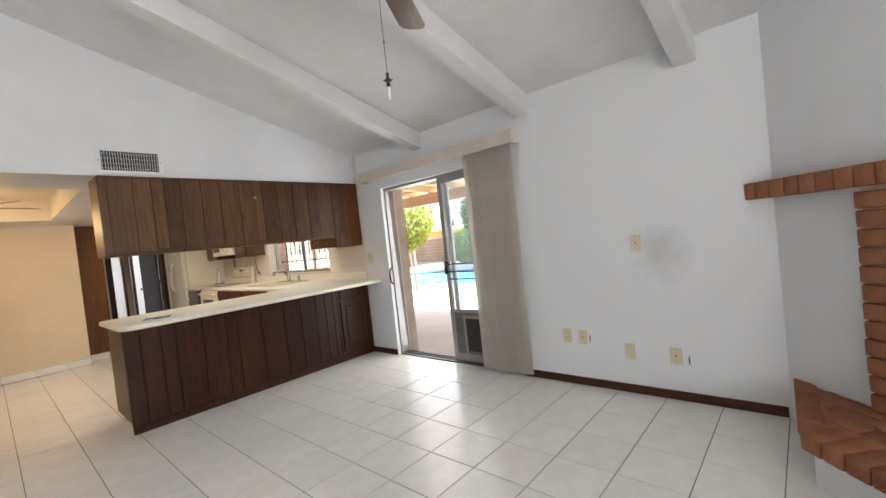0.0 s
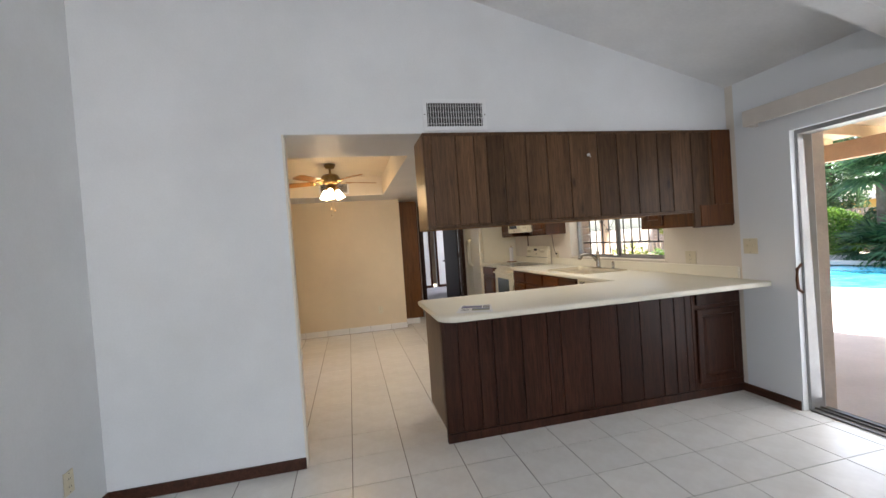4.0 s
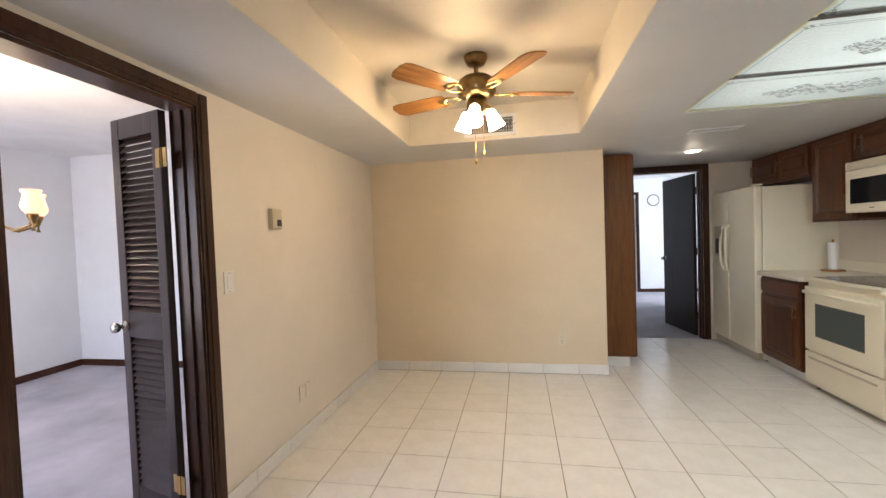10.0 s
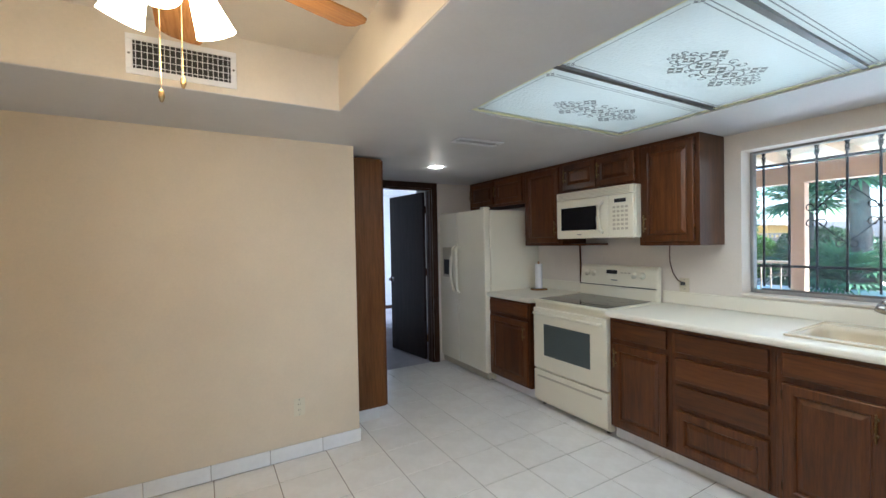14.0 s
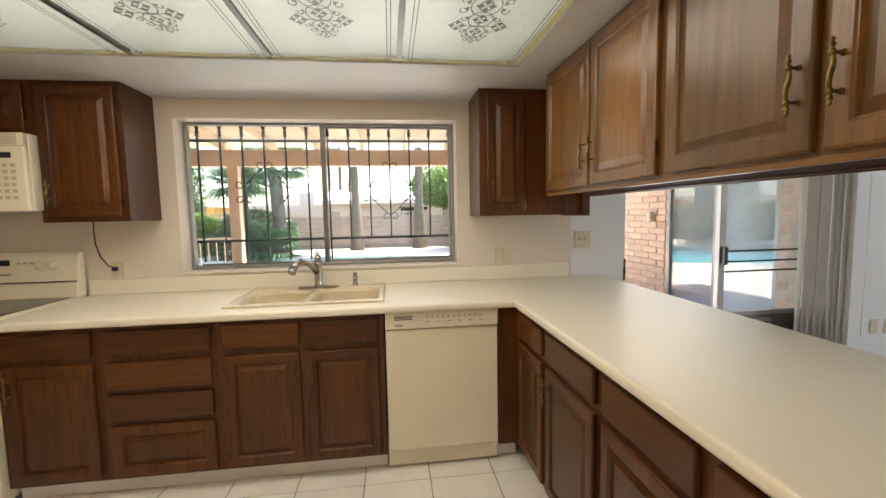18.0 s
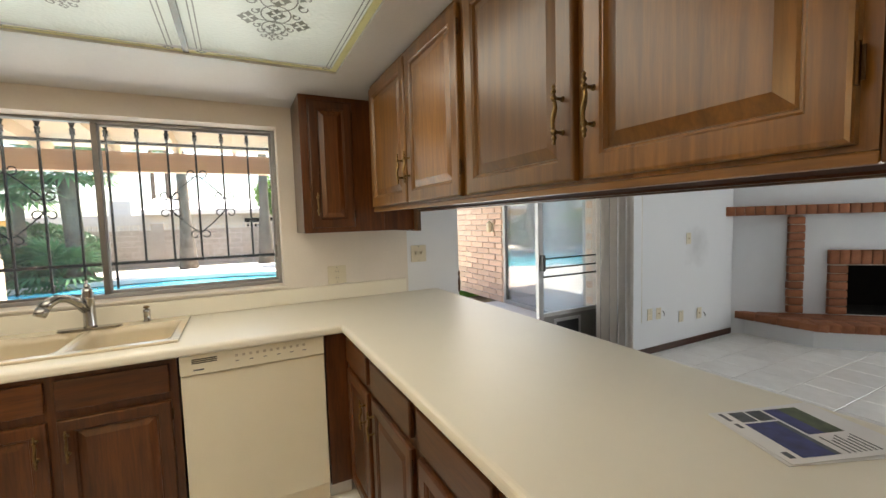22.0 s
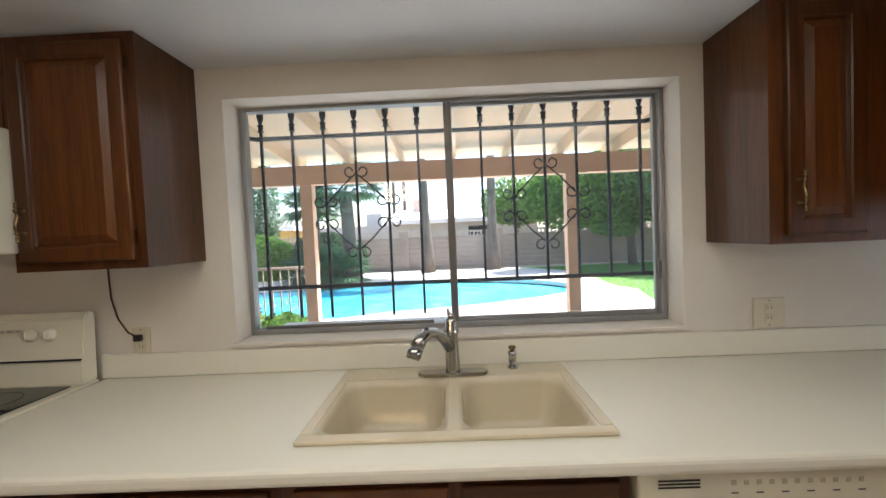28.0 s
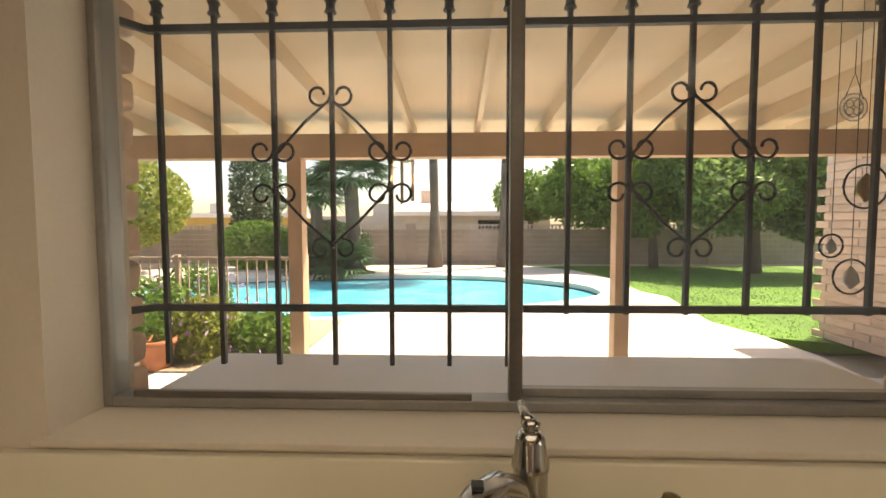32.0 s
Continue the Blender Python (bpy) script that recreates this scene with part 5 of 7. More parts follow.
# outdoor serving ledge below the window
lg = thing("serving_ledge", "pale laminate serving ledge outside the kitchen window", "ledge", 3.90, 5.74, 0.955)
part("top", boxes((0.0, 0.36, -1.05, 1.05, -0.03, 0.0), bev=0.006), LEDGE, lg)
for s in (-0.8, 0.8):
    bm = bmesh.new()
    prism(bm, [(0.002, -0.032), (0.30, -0.032), (0.002, -0.32)], s - 0.02, s + 0.02, "Y")
    part("bracket", bm, PATIO_PAINT, lg)

# ---- sliding glass door of the family room ----
sl = thing("door_1", "aluminium sliding glass door standing open to the patio", "door", 3.62, 2.83, 0, 0, "", S)
Y0, Y1, ZT = -0.87, 0.87, 1.98
part("door_frame", boxes((-0.06, 0.07, Y1 - 0.03, Y1, 0.0, ZT), (-0.06, 0.07, Y0, Y0 + 0.03, 0.0, ZT), (-0.06, 0.07, Y0 + 0.03, Y1 - 0.03, ZT - 0.03, ZT), bev=0.003), ALU, sl)
part("door_track", boxes((-0.07, 0.09, Y0 + 0.03, Y1 - 0.03, -0.02, 0.012), (-0.03, -0.025, Y0 + 0.03, Y1 - 0.03, 0.012, 0.024), (0.02, 0.025, Y0 + 0.03, Y1 - 0.03, 0.012, 0.024)), ALU_DARK, sl)


def leaf(name, x, y0, y1, mat, z0=0.026, z1=1.95):
    return part(name, boxes((x - 0.016, x + 0.016, y0, y0 + 0.05, z0, z1), (x - 0.016, x + 0.016, y1 - 0.05, y1, z0, z1), (x - 0.016, x + 0.016, y0 + 0.05, y1 - 0.05, z0, z0 + 0.07), (x - 0.016, x + 0.016, y0 + 0.05, y1 - 0.05, z1 - 0.055, z1), bev=0.003), mat, sl)


fx = leaf("fixed_leaf", 0.035, Y0 + 0.03, 0.0, ALU)
o = part("pane", boxes((0.033, 0.037, Y0 + 0.08, -0.05, 0.56, 1.895)), CLEAR, fx)
o.visible_shadow = False
op = leaf("sliding_leaf", -0.018, Y0 + 0.06, 0.035, ALU)
o = part("pane", boxes((-0.020, -0.016, Y0 + 0.11, -0.015, 0.56, 1.895)), CLEAR, op)
o.visible_shadow = False
pd = part("pet_door_panel", boxes((-0.030, -0.006, Y0 + 0.11, -0.015, 0.096, 0.53), bev=0.003), ALU_DARK, op, "dark lower panel with a pet flap")
part("pet_flap", boxes((-0.036, -0.030, -0.42, -0.16, 0.13, 0.47), bev=0.003), BLACK, pd)
part("flap_frame", boxes((-0.034, -0.030, -0.45, -0.42, 0.10, 0.50), (-0.034, -0.030, -0.16, -0.13, 0.10, 0.50), (-0.034, -0.030, -0.42, -0.16, 0.47, 0.50), bev=0.002), ALU, pd)
part("panel_rail", boxes((-0.032, -0.004, Y0 + 0.11, -0.015, 0.53, 0.562), bev=0.002), ALU, op)
for z in (0.885, 0.962, 1.043):
    bm = bmesh.new()
    cyl(bm, (-0.045, Y0 + 0.10, z), (-0.045, -0.01, z), 0.007, None, 8)
    part("guard_bar", bm, IRON, op, "black push bar")
bm = boxes((-0.075, -0.036, -0.008, 0.02, 0.94, 1.08), bev=0.005)
part("latch", bm, BLACK, op)
bm = bmesh.new()
tube(bm, [(-0.062, Y1 - 0.012, 0.84), (-0.10, Y1 - 0.012, 0.87), (-0.105, Y1 - 0.012, 0.94), (-0.10, Y1 - 0.012, 1.01), (-0.062, Y1 - 0.012, 1.04)], 0.011, 8)
part("jamb_handle", bm, CAB, sl, "brown wooden handle on the jamb", True)
# plaster reveal left of the frame, valance and gathered vertical blind
vb = thing("vertical_blind", "grey-beige vertical fabric blind drawn to one side of the sliding door", "blind", 3.435, 2.85, 0.03)
va = part("valance", boxes((-0.06, -0.045, -1.06, 1.06, 2.035, 2.15), (-0.045, 0.069, -1.06, -1.045, 2.035, 2.15), (-0.045, 0.069, 1.045, 1.06, 2.035, 2.15), (-0.045, 0.069, -1.045, 1.045, 2.138, 2.15), bev=0.002), FABRIC, vb, "matching fabric-covered valance")
part("head_rail", boxes((-0.02, 0.02, -1.03, 1.03, 2.10, 2.135)), METAL_WHITE, vb)
random.seed(5)
for k in range(9):
    y = -0.96 + k * 0.054
    bm = bmesh.new()
    n = 7
    lo, hi = [], []
    ang = radians(random.uniform(105.0, 110.0))
    for i in range(n):
        u = (i / (n - 1) - 0.5) * 0.089
        w = 0.0015 * (1 - (2 * i / (n - 1) - 1) ** 2)
        px, py = u * math.cos(ang) - w * math.sin(ang), u * math.sin(ang) + w * math.cos(ang)
        lo.append(bm.verts.new((px, py, 0.012)))
        hi.append(bm.verts.new((px, py, 2.10)))
    for i in range(n - 1):
        bm.faces.new((lo[i], lo[i + 1], hi[i + 1], hi[i]))
    bmesh.ops.solidify(bm, geom=bm.faces[:], thickness=0.0012)
    o = part("vane", bm, FABRIC, vb)
    o.location = (-0.004 * (k % 2), y, 0)
bm = bmesh.new()
cyl(bm, (-0.05, -1.035, 0.35), (-0.05, -1.035, 2.05), 0.002, None, 6)
part("pull_cord", bm, PLASTIC_IVORY, vb)

# ---- luminous ceiling panels ----
random.seed(3)
NP, PW = 4, (LY1 - LY0) / 4


def flower(bm, x, y, r, z=0.0):
    """Diamond-shaped stencil flower: four dark wedges round a light cross of petals."""
    half = ((1.0, 0.0), (0.62, 0.30), (0.56, 0.52), (0.46, 0.46), (0.44, 0.22), (0.10, 0.0))
    for q in range(4):
        c, s = (1, 0, -1, 0)[q], (0, 1, 0, -1)[q]
        for m in (-1, 1):
            out = [(u * r, m * w * r) for u, w in half]
            bm.faces.new([bm.verts.new((x + c * u - s * w, y + s * u + c * w, z)) for u, w in out])


def stroke(bm, pts, w, z=0.0):
    for (x0, y0), (x1, y1) in zip(pts, pts[1:]):
        d = Vector((x1 - x0, y1 - y0, 0))
        if d.length < 1e-6:
            continue
        n = Vector((-d.y, d.x, 0)).normalized() * w / 2
        e = d.normalized() * w * 0.3
        a, b = Vector((x0, y0, z)) - e, Vector((x1, y1, z)) + e
        bm.faces.new([bm.verts.new(v) for v in (a + n, b + n, b - n, a - n)])


def arc(cx, cy, r, a0, a1, n=10):
    return [(cx + r * math.cos(radians(a0 + (a1 - a0) * k / n)), cy + r * math.sin(radians(a0 + (a1 - a0) * k / n))) for k in range(n + 1)]


LC = (LX0 + LX1) / 2
for i in range(NP):
    cy = LY0 + PW * (i + 0.5)
    p = thing("ceiling_light_panel", "pebbled translucent acrylic ceiling panel with grey scroll stencil, slightly sagging", "light panel", LC, cy, CEIL + 0.028, 0, "luminous ceiling panels")
    bm = bmesh.new()
    hx, hy, nx, ny = (LX1 - LX0) / 2 - 0.012, PW / 2 - 0.012, 14, 8
    grid = [[bm.verts.new((-hx + 2 * hx * a / nx, -hy + 2 * hy * b / ny, -0.012 * math.sin(math.pi * a / nx) - 0.007 * math.sin(math.pi * b / ny) * (a / nx))) for b in range(ny + 1)] for a in range(nx + 1)]
    for a in range(nx):
        for b in range(ny):
            bm.faces.new((grid[a][b], grid[a + 1][b], grid[a + 1][b + 1], grid[a][b + 1]))
    part("acrylic_sheet", bm, ACRYLIC, p, "", True)
    bm = bmesh.new()
    z = -0.024
    flower(bm, 0, 0, 0.052, z)
    stroke(bm, arc(0, 0, 0.074, 0, 360, 24), 0.006, z)
    for e in (-1, 1):
        for x, r, ring in ((0.105, 0.044, 0.062), (0.208, 0.036, 0.052), (0.262, 0.026, 0.0), (0.302, 0.020, 0.0)):
            flower(bm, e * x, 0, r, z)
            if ring:
                stroke(bm, arc(e * x, 0, ring, 0, 360, 24), 0.006, z)
        flower(bm, e * 0.158, 0, 0.016, z)
        for s in (-1, 1):
            flower(bm, e * 0.158, s * 0.112, 0.048, z)
            stroke(bm, [(e * 0.158, s * 0.015), (e * 0.158, s * 0.065)], 0.006, z)
            for x, y, r in ((0.035, 0.088, 0.030), (0.10, 0.072, 0.024), (0.205, 0.062, 0.022), (0.245, 0.040, 0.024), (0.285, 0.026, 0.020)):
                pts = [(e * (x + u), s * v) for u, v in arc(0, y + r * 0.55, r * 0.6, -110, 130, 8)]
                stroke(bm, pts, 0.0065, z)
                tipx, tipy = e * (x - r * 0.3), s * (y + r * 0.1)
                bm.faces.new([bm.verts.new((tipx + e * u, tipy + s * v, z)) for u, v in ((-r * 0.6, -r * 0.3), (r * 0.45, -r * 0.35), (r * 0.2, r * 0.1), (-r * 0.15, r * 0.55))])
    for q in bm.verts:
        q.co.x, q.co.y = q.co.x + 0.03, q.co.y * 0.76
    for s in (-1, 1):
        for g in (0.030, 0.046):
            stroke(bm, [(-hx + 0.06, s * (hy - g)), (hx - 0.06, s * (hy - g))], 0.0045, z)
        stroke(bm, [(s * (hx - 0.028), -hy + 0.07), (s * (hx - 0.028), hy - 0.07)], 0.004, z)
        for e in (-1, 1):
            flower(bm, e * (hx - 0.034), s * (hy - 0.044), 0.022, z)
    part("stencil", bm, ACRYLIC_PRINT, p, "grey scroll and flower stencil")
for i in range(1, NP):
    y = LY0 + PW * i
    solid("light_panel_tee", boxes((LX0, LX1, y - 0.011, y + 0.011, CEIL + 0.008, CEIL + 0.022)), ALU_DARK, "grey metal divider of the luminous ceiling", "trim")
EW2, EZ0, EZ1 = 0.026, CEIL + 0.010, CEIL + 0.013
solid("light_panel_edge", boxes((LX0, LX0 + EW2, LY0, LY1, EZ0, EZ1), (LX1 - EW2, LX1, LY0, LY1, EZ0, EZ1), (LX0 + EW2, LX1 - EW2, LY0, LY0 + EW2, EZ0, EZ1), (LX0 + EW2, LX1 - EW2, LY1 - EW2, LY1, EZ0, EZ1)),
      ACRYLIC_OLD, "yellowed plastic edge strip of the luminous ceiling", "trim")
for tx, ty in ((1.95, 5.32), (2.45, 5.32), (1.95, 6.50), (2.45, 6.50)):
    tb = thing("fluorescent_lamp", "fluorescent tube above the ceiling panels", "lamp", tx, ty, 2.42, 0, "fluorescent lamps")
    bm = bmesh.new()
    cyl(bm, (0, -0.55, 0), (0, 0.55, 0), 0.019, None, 12)
    part("tube", bm, TUBE_GLOW, tb)
    part("batten", boxes((-0.04, 0.04, -0.57, 0.57, 0.03, 0.09)), METAL_WHITE, tb)
lamp("fluorescent_light", "AREA", look((2.2, 5.91, 2.40), (2.2, 5.91, 0)), 0.44, (0.95, 0.98, 0.97), (0.85, 2.2))
lamp("luminous_ceiling_light", "AREA", look((LC, (LY0 + LY1) / 2, CEIL - 0.006), (LC, (LY0 + LY1) / 2, 0)), 3.9, (1.0, 0.96, 0.86), (1.1, 2.25))

# ---- ceiling fans ----


def ceiling_fan(label, x, y, ztop, zhub, turn, blade_mat, lit, R=0.66, blades=5):
    f = thing("ceiling_fan", label, "ceiling fan", x, y, zhub, 0, "ceiling fans")
    d = ztop - zhub
    bm = bmesh.new()
    lathe(bm, [(0.02, d - 0.055), (0.05, d - 0.05), (0.066, d - 0.02), (0.068, d)], 28)
    part("canopy", bm, BRASS if lit else IRON, f, "", True)
    bm = bmesh.new()
    cyl(bm, (0, 0, 0.10), (0, 0, d - 0.05), 0.013, None, 14)
    part("downrod", bm, BRASS if lit else IRON, f)
    bm = bmesh.new()
    lathe(bm, [(0.03, 0.105), (0.075, 0.10), (0.10, 0.082), (0.112, 0.05), (0.112, 0.012), (0.10, -0.008), (0.07, -0.02), (0.045, -0.03)], 32)
    part("motor_housing", bm, BRASS if lit else IRON, f, "", True)
    for k in range(blades):
        a = turn + 2 * math.pi * k / blades
        m = Matrix.Rotation(a, 4, "Z") @ Matrix.Rotation(radians(11), 4, "X")
        bm = bmesh.new()
        pts = [(0.20, -0.052), (0.24, -0.062), (R - 0.05, -0.072), (R - 0.015, -0.06), (R, -0.03), (R, 0.03), (R - 0.015, 0.06), (R - 0.05, 0.072), (0.24, 0.062), (0.20, 0.052)]
        prism(bm, pts, 0.0, 0.006)
        b = part("blade", bm, blade_mat, f)
        b.matrix_local = Matrix.Translation((0, 0, 0.005)) @ m
        bm = bmesh.new()
        tube(bm, [(0.095, 0, -0.002), (0.14, 0.02, -0.006), (0.175, 0.038, -0.004), (0.215, 0.03, -0.003), (0.235, 0.0, -0.003), (0.215, -0.03, -0.003), (0.175, -0.038, -0.004), (0.14, -0.02, -0.006), (0.095, 0, -0.002)], 0.0055, 8)
        box(bm, 0.19, 0.25, -0.02, 0.02, -0.004, -0.0005)
        br = part("blade_iron", bm, POLISHED_BRASS if lit else IRON, f, "", True)
        br.matrix_local = Matrix.Translation((0, 0, 0.005)) @ m
    return f


fan = ceiling_fan("brass ceiling fan with oak blades and three lit glass shades", 0.31, 6.50, TZ, 2.165, radians(17), BLADE, True, 0.57)
bm = bmesh.new()
lathe(bm, [(0.045, -0.03), (0.06, -0.045), (0.062, -0.08), (0.05, -0.105), (0.02, -0.12), (0.008, -0.135)], 28)
part("switch_housing", bm, BRASS, fan, "", True)
for k in range(3):
    a = radians(25 + 120 * k)
    dx, dy = math.cos(a), math.sin(a)
    bm = bmesh.new()
    tube(bm, [(dx * 0.040, dy * 0.040, -0.07), (dx * 0.058, dy * 0.058, -0.066), (dx * 0.074, dy * 0.074, -0.082)], [0.010, 0.010, 0.018], 10)
    part("light_arm", bm, POLISHED_BRASS, fan, "", True)
    bm = bmesh.new()
    tilt = Matrix.Rotation(a, 3, "Z") @ Matrix.Rotation(radians(180 - 24), 3, "Y")
    lathe(bm, [(0.018, 0.0), (0.028, 0.011), (0.034, 0.040), (0.043, 0.084), (0.050, 0.112), (0.042, 0.111)], 24, (dx * 0.074, dy * 0.074, -0.082), tilt)
    part("shade", bm, SHADE_GLOW, fan, "lit frosted glass bell shade", True)
for dx, dy, L in ((-0.012, -0.035, 0.30), (0.03, 0.03, 0.24)):
    bm = bmesh.new()
    cyl(bm, (dx, dy, -0.08), (dx, dy, -0.08 - L), 0.0010, None, 6)
    lathe(bm, [(0.002, 0.006), (0.006, 0.0), (0.007, -0.012), (0.003, -0.024)], 10, (dx, dy, -0.08 - L))
    part("pull_chain", bm, BRASS, fan, "pull chain with a small bob")
ff = ceiling_fan("dark ceiling fan hanging from the sloping ceiling, with pull chain", 1.48, 1.20, slope(1.48) - 0.01, 2.47, 0.53, BLADE_DARK, False, 0.62, 4)
bm = bmesh.new()
cyl(bm, (0.015, 0.015, -0.03), (0.015, 0.015, -0.47), 0.0013, None, 6)
lathe(bm, [(0.001, 0.006), (0.005, 0.0), (0.001, -0.006)], 10, (0.015, 0.015, -0.33))
lathe(bm, [(0.002, 0.0), (0.008, -0.012), (0.004, -0.020), (0.013, -0.032), (0.006, -0.042), (0.010, -0.052), (0.004, -0.062)], 12, (0.015, 0.015, -0.45))
for k in range(4):
    q = math.pi / 4 + k * math.pi / 2
    tube(bm, [(0.015 + 0.008 * math.cos(q), 0.015 + 0.008 * math.sin(q), -0.488), (0.015 + 0.020 * math.cos(q), 0.015 + 0.020 * math.sin(q), -0.482)], [0.004, 0.002], 6)
fb = part("pull_chain", bm, CASING, ff, "pull chain with a turned dark wooden fob", True)
bm = bmesh.new()
cyl(bm, (0.015, 0.015, -0.512), (0.015, 0.015, -0.565), 0.0055, 0.005, 10)
part("fob_tip", bm, PLASTIC_WHITE, fb, "pale glass tip", True)


# ---- vents, lights, plates ----
def vent(name, label, w, h, nx, nz, x, y, z, rx, rz, frame=0.028):
    v = thing(name, label, "air vent", 0, 0, 0)
    v.matrix_world = pose(x, y, z, rx, 0, rz)
    part("backing", boxes((-w / 2 + frame, w / 2 - frame, 0.0, 0.002, -h / 2 + frame, h / 2 - frame)), BLACK, v)
    part("frame", boxes((-w / 2, w / 2, -0.008, 0.001, h / 2 - frame, h / 2), (-w / 2, w / 2, -0.008, 0.001, -h / 2, -h / 2 + frame), (-w / 2, -w / 2 + frame, -0.008, 0.001, -h / 2 + frame, h / 2 - frame), (w / 2 - frame, w / 2, -0.008, 0.001, -h / 2 + frame, h / 2 - frame), bev=0.002), METAL_WHITE, v)
    iw, ih = w - 2 * frame, h - 2 * frame
    if nx:
        bm = boxes((-0.0013, 0.0013, -0.006, 0.0, -ih / 2, ih / 2))
        me = mesh_of("slat", bm, METAL_WHITE)
        for k in range(nx):
            o = new("slat", me)
            o.parent, o.location = v, (-iw / 2 + iw * (k + 0.5) / nx, 0, 0)
    bm = boxes((-iw / 2, iw / 2, -0.0022, 0.0, -0.0011, 0.0011))
    me = mesh_of("cross_slat", bm, METAL_WHITE)
    for k in range(nz):
        o = new("cross_slat", me)
        o.parent, o.location = v, (0, 0, -ih / 2 + ih * (k + 0.5) / nz)
    for s in (-1, 1):
        bm = bmesh.new()
        cyl(bm, (s * (w / 2 - 0.012), -0.009, 0), (s * (w / 2 - 0.012), -0.007, 0), 0.005, None, 8)
        part("screw", bm, ALU_DARK, v)
    return v


vent("wall_vent", "white metal air register high on the partition wall", 0.45, 0.215, 22, 4, 1.241, PART - 0.002, 2.24, 0, 0)
vent("wall_vent", "white metal register in the side of the tray ceiling", 0.41, 0.165, 18, 4, 0.318, TY1 - 0.0075, 2.227, 0, 0, 0.024)
vent("ceiling_vent", "slim white ceiling register", 0.36, 0.13, 0, 5, 2.03, 7.648, CEIL - 0.004, 90, -2, 0.02)
dl = thing("recessed_light", "lit recessed ceiling downlight with a white ring", "ceiling light", 2.235, 8.60, CEIL)
bm = bmesh.new()
lathe(bm, [(0.062, -0.001), (0.085, -0.003), (0.088, -0.001), (0.088, 0.0)], 28)
part("ring", bm, METAL_WHITE, dl)
bm = bmesh.new()
lathe(bm, [(0.06, -0.0045), (0.05, -0.008), (0.02, -0.010)], 24)
part("bulb", bm, BULB_GLOW, dl)


def plate(name, label, w, h, x, y, z, rz, kind, mat=None, category="outlet"):
    """Wall plate facing -y of its own frame."""
    p = thing(name, label, category, x, y, z, rz)
    part("cover_plate", boxes((-w / 2, w / 2, -0.006, 0.0, -h / 2, h / 2), bev=0.002), mat or PLASTIC_IVORY, p)
    if kind == "outlet":
        for s in (-1, 1):
            q = part("socket", boxes((-0.017, 0.017, -0.0085, -0.005, s * 0.02 - 0.014, s * 0.02 + 0.014), bev=0.003), mat or PLASTIC_IVORY, p)
            part("slots", boxes((-0.008, -0.006, -0.0092, -0.008, s * 0.02 - 0.005, s * 0.02 + 0.006), (0.006, 0.008, -0.0092, -0.008, s * 0.02 - 0.005, s * 0.02 + 0.006)), BLACK, q)
    elif kind == "switch":
        n = 2 if w > 0.1 else 1
        for k in range(n):
            cx = (k - (n - 1) / 2) * 0.046
            part("toggle", boxes((cx - 0.005, cx + 0.005, -0.016, -0.004, -0.004, 0.014), bev=0.002), mat or PLASTIC_IVORY, p)
    elif kind == "rocker":
        n = 2 if w > 0.1 else 1
        for k in range(n):
            cx = (k - (n - 1) / 2) * 0.046
            part("rocker", boxes((cx - 0.016, cx + 0.016, -0.009, -0.005, -0.033, 0.033), bev=0.002), mat or PLASTIC_IVORY, p)
    elif kind == "jack":
        bm = bmesh.new()
        cyl(bm, (0, -0.006, 0), (0, -0.013, 0), 0.007, 0.005, 10)
        part("jack", bm, BRASS, p)
    for s in (-1, 1):
        bm = bmesh.new()
        cyl(bm, (0, -0.0072, s * h * 0.41), (0, -0.0055, s * h * 0.41), 0.003, None, 8)
        part("screw", bm, ALU_DARK, p)
    return p


EW = EAST - 0.001
plate("wall_plate", "ivory cable plate on the white wall", 0.075, 0.118, EW, 0.922, 1.135, -90, "jack")
plate("wall_outlet", "ivory outlet low on the white wall", 0.072, 0.116, EW, 1.528, 0.40, -90, "outlet")
plate("wall_plate", "ivory cable plate low on the white wall", 0.072, 0.116, EW, 1.395, 0.395, -90, "jack")
plate("wall_plate", "blank ivory plate low on the white wall", 0.072, 0.116, EW, 1.034, 0.318, -90, "blank")
plate("wall_plate", "ivory cable plate low on the white wall", 0.078, 0.118, EW, 0.724, 0.314, -90, "jack")
for cy, cz in ((1.335, 0.395), (0.645, 0.295)):
    cbm = bmesh.new()
    tube(cbm, [(EW, cy, cz + 0.02), (EW - 0.012, cy - 0.002, cz + 0.01), (EW - 0.02, cy - 0.006, cz - 0.008), (EW - 0.016, cy - 0.004, cz - 0.03)], 0.0035, 6)
    solid("cable_stub", cbm, BLACK, "short stub of black cable poking from the wall", "cable", smooth=True)
plate("wall_switch", "ivory double switch plate beside the bar", 0.115, 0.118, EW, 4.015, 1.173, -90, "switch", None, "switch")
plate("wall_outlet", "ivory switch and outlet plate above the worktop", 0.118, 0.116, EW, 4.597, 1.072, -90, "outlet")
wo = plate("wall_outlet", "ivory outlet with a plug above the worktop", 0.072, 0.116, EW, 7.073, 1.055, -90, "outlet")
part("plug", boxes((-0.016, 0.012, -0.03, -0.009, 0.005, 0.03), bev=0.004), BLACK, wo)
plate("wall_outlet", "ivory outlet low on the beige wall", 0.072, 0.116, 0.895, NORTH - 0.001, 0.34, 0, "outlet")
plate("wall_switch", "white light switch beside the doorway", 0.072, 0.116, WEST + 0.001, 5.994, 1.163, 90, "rocker", PLASTIC_WHITE, "switch")
plate("wall_outlet", "ivory outlet on the white side wall", 0.072, 0.116, WEST - 0.029, 3.86, 0.30, 90, "outlet")
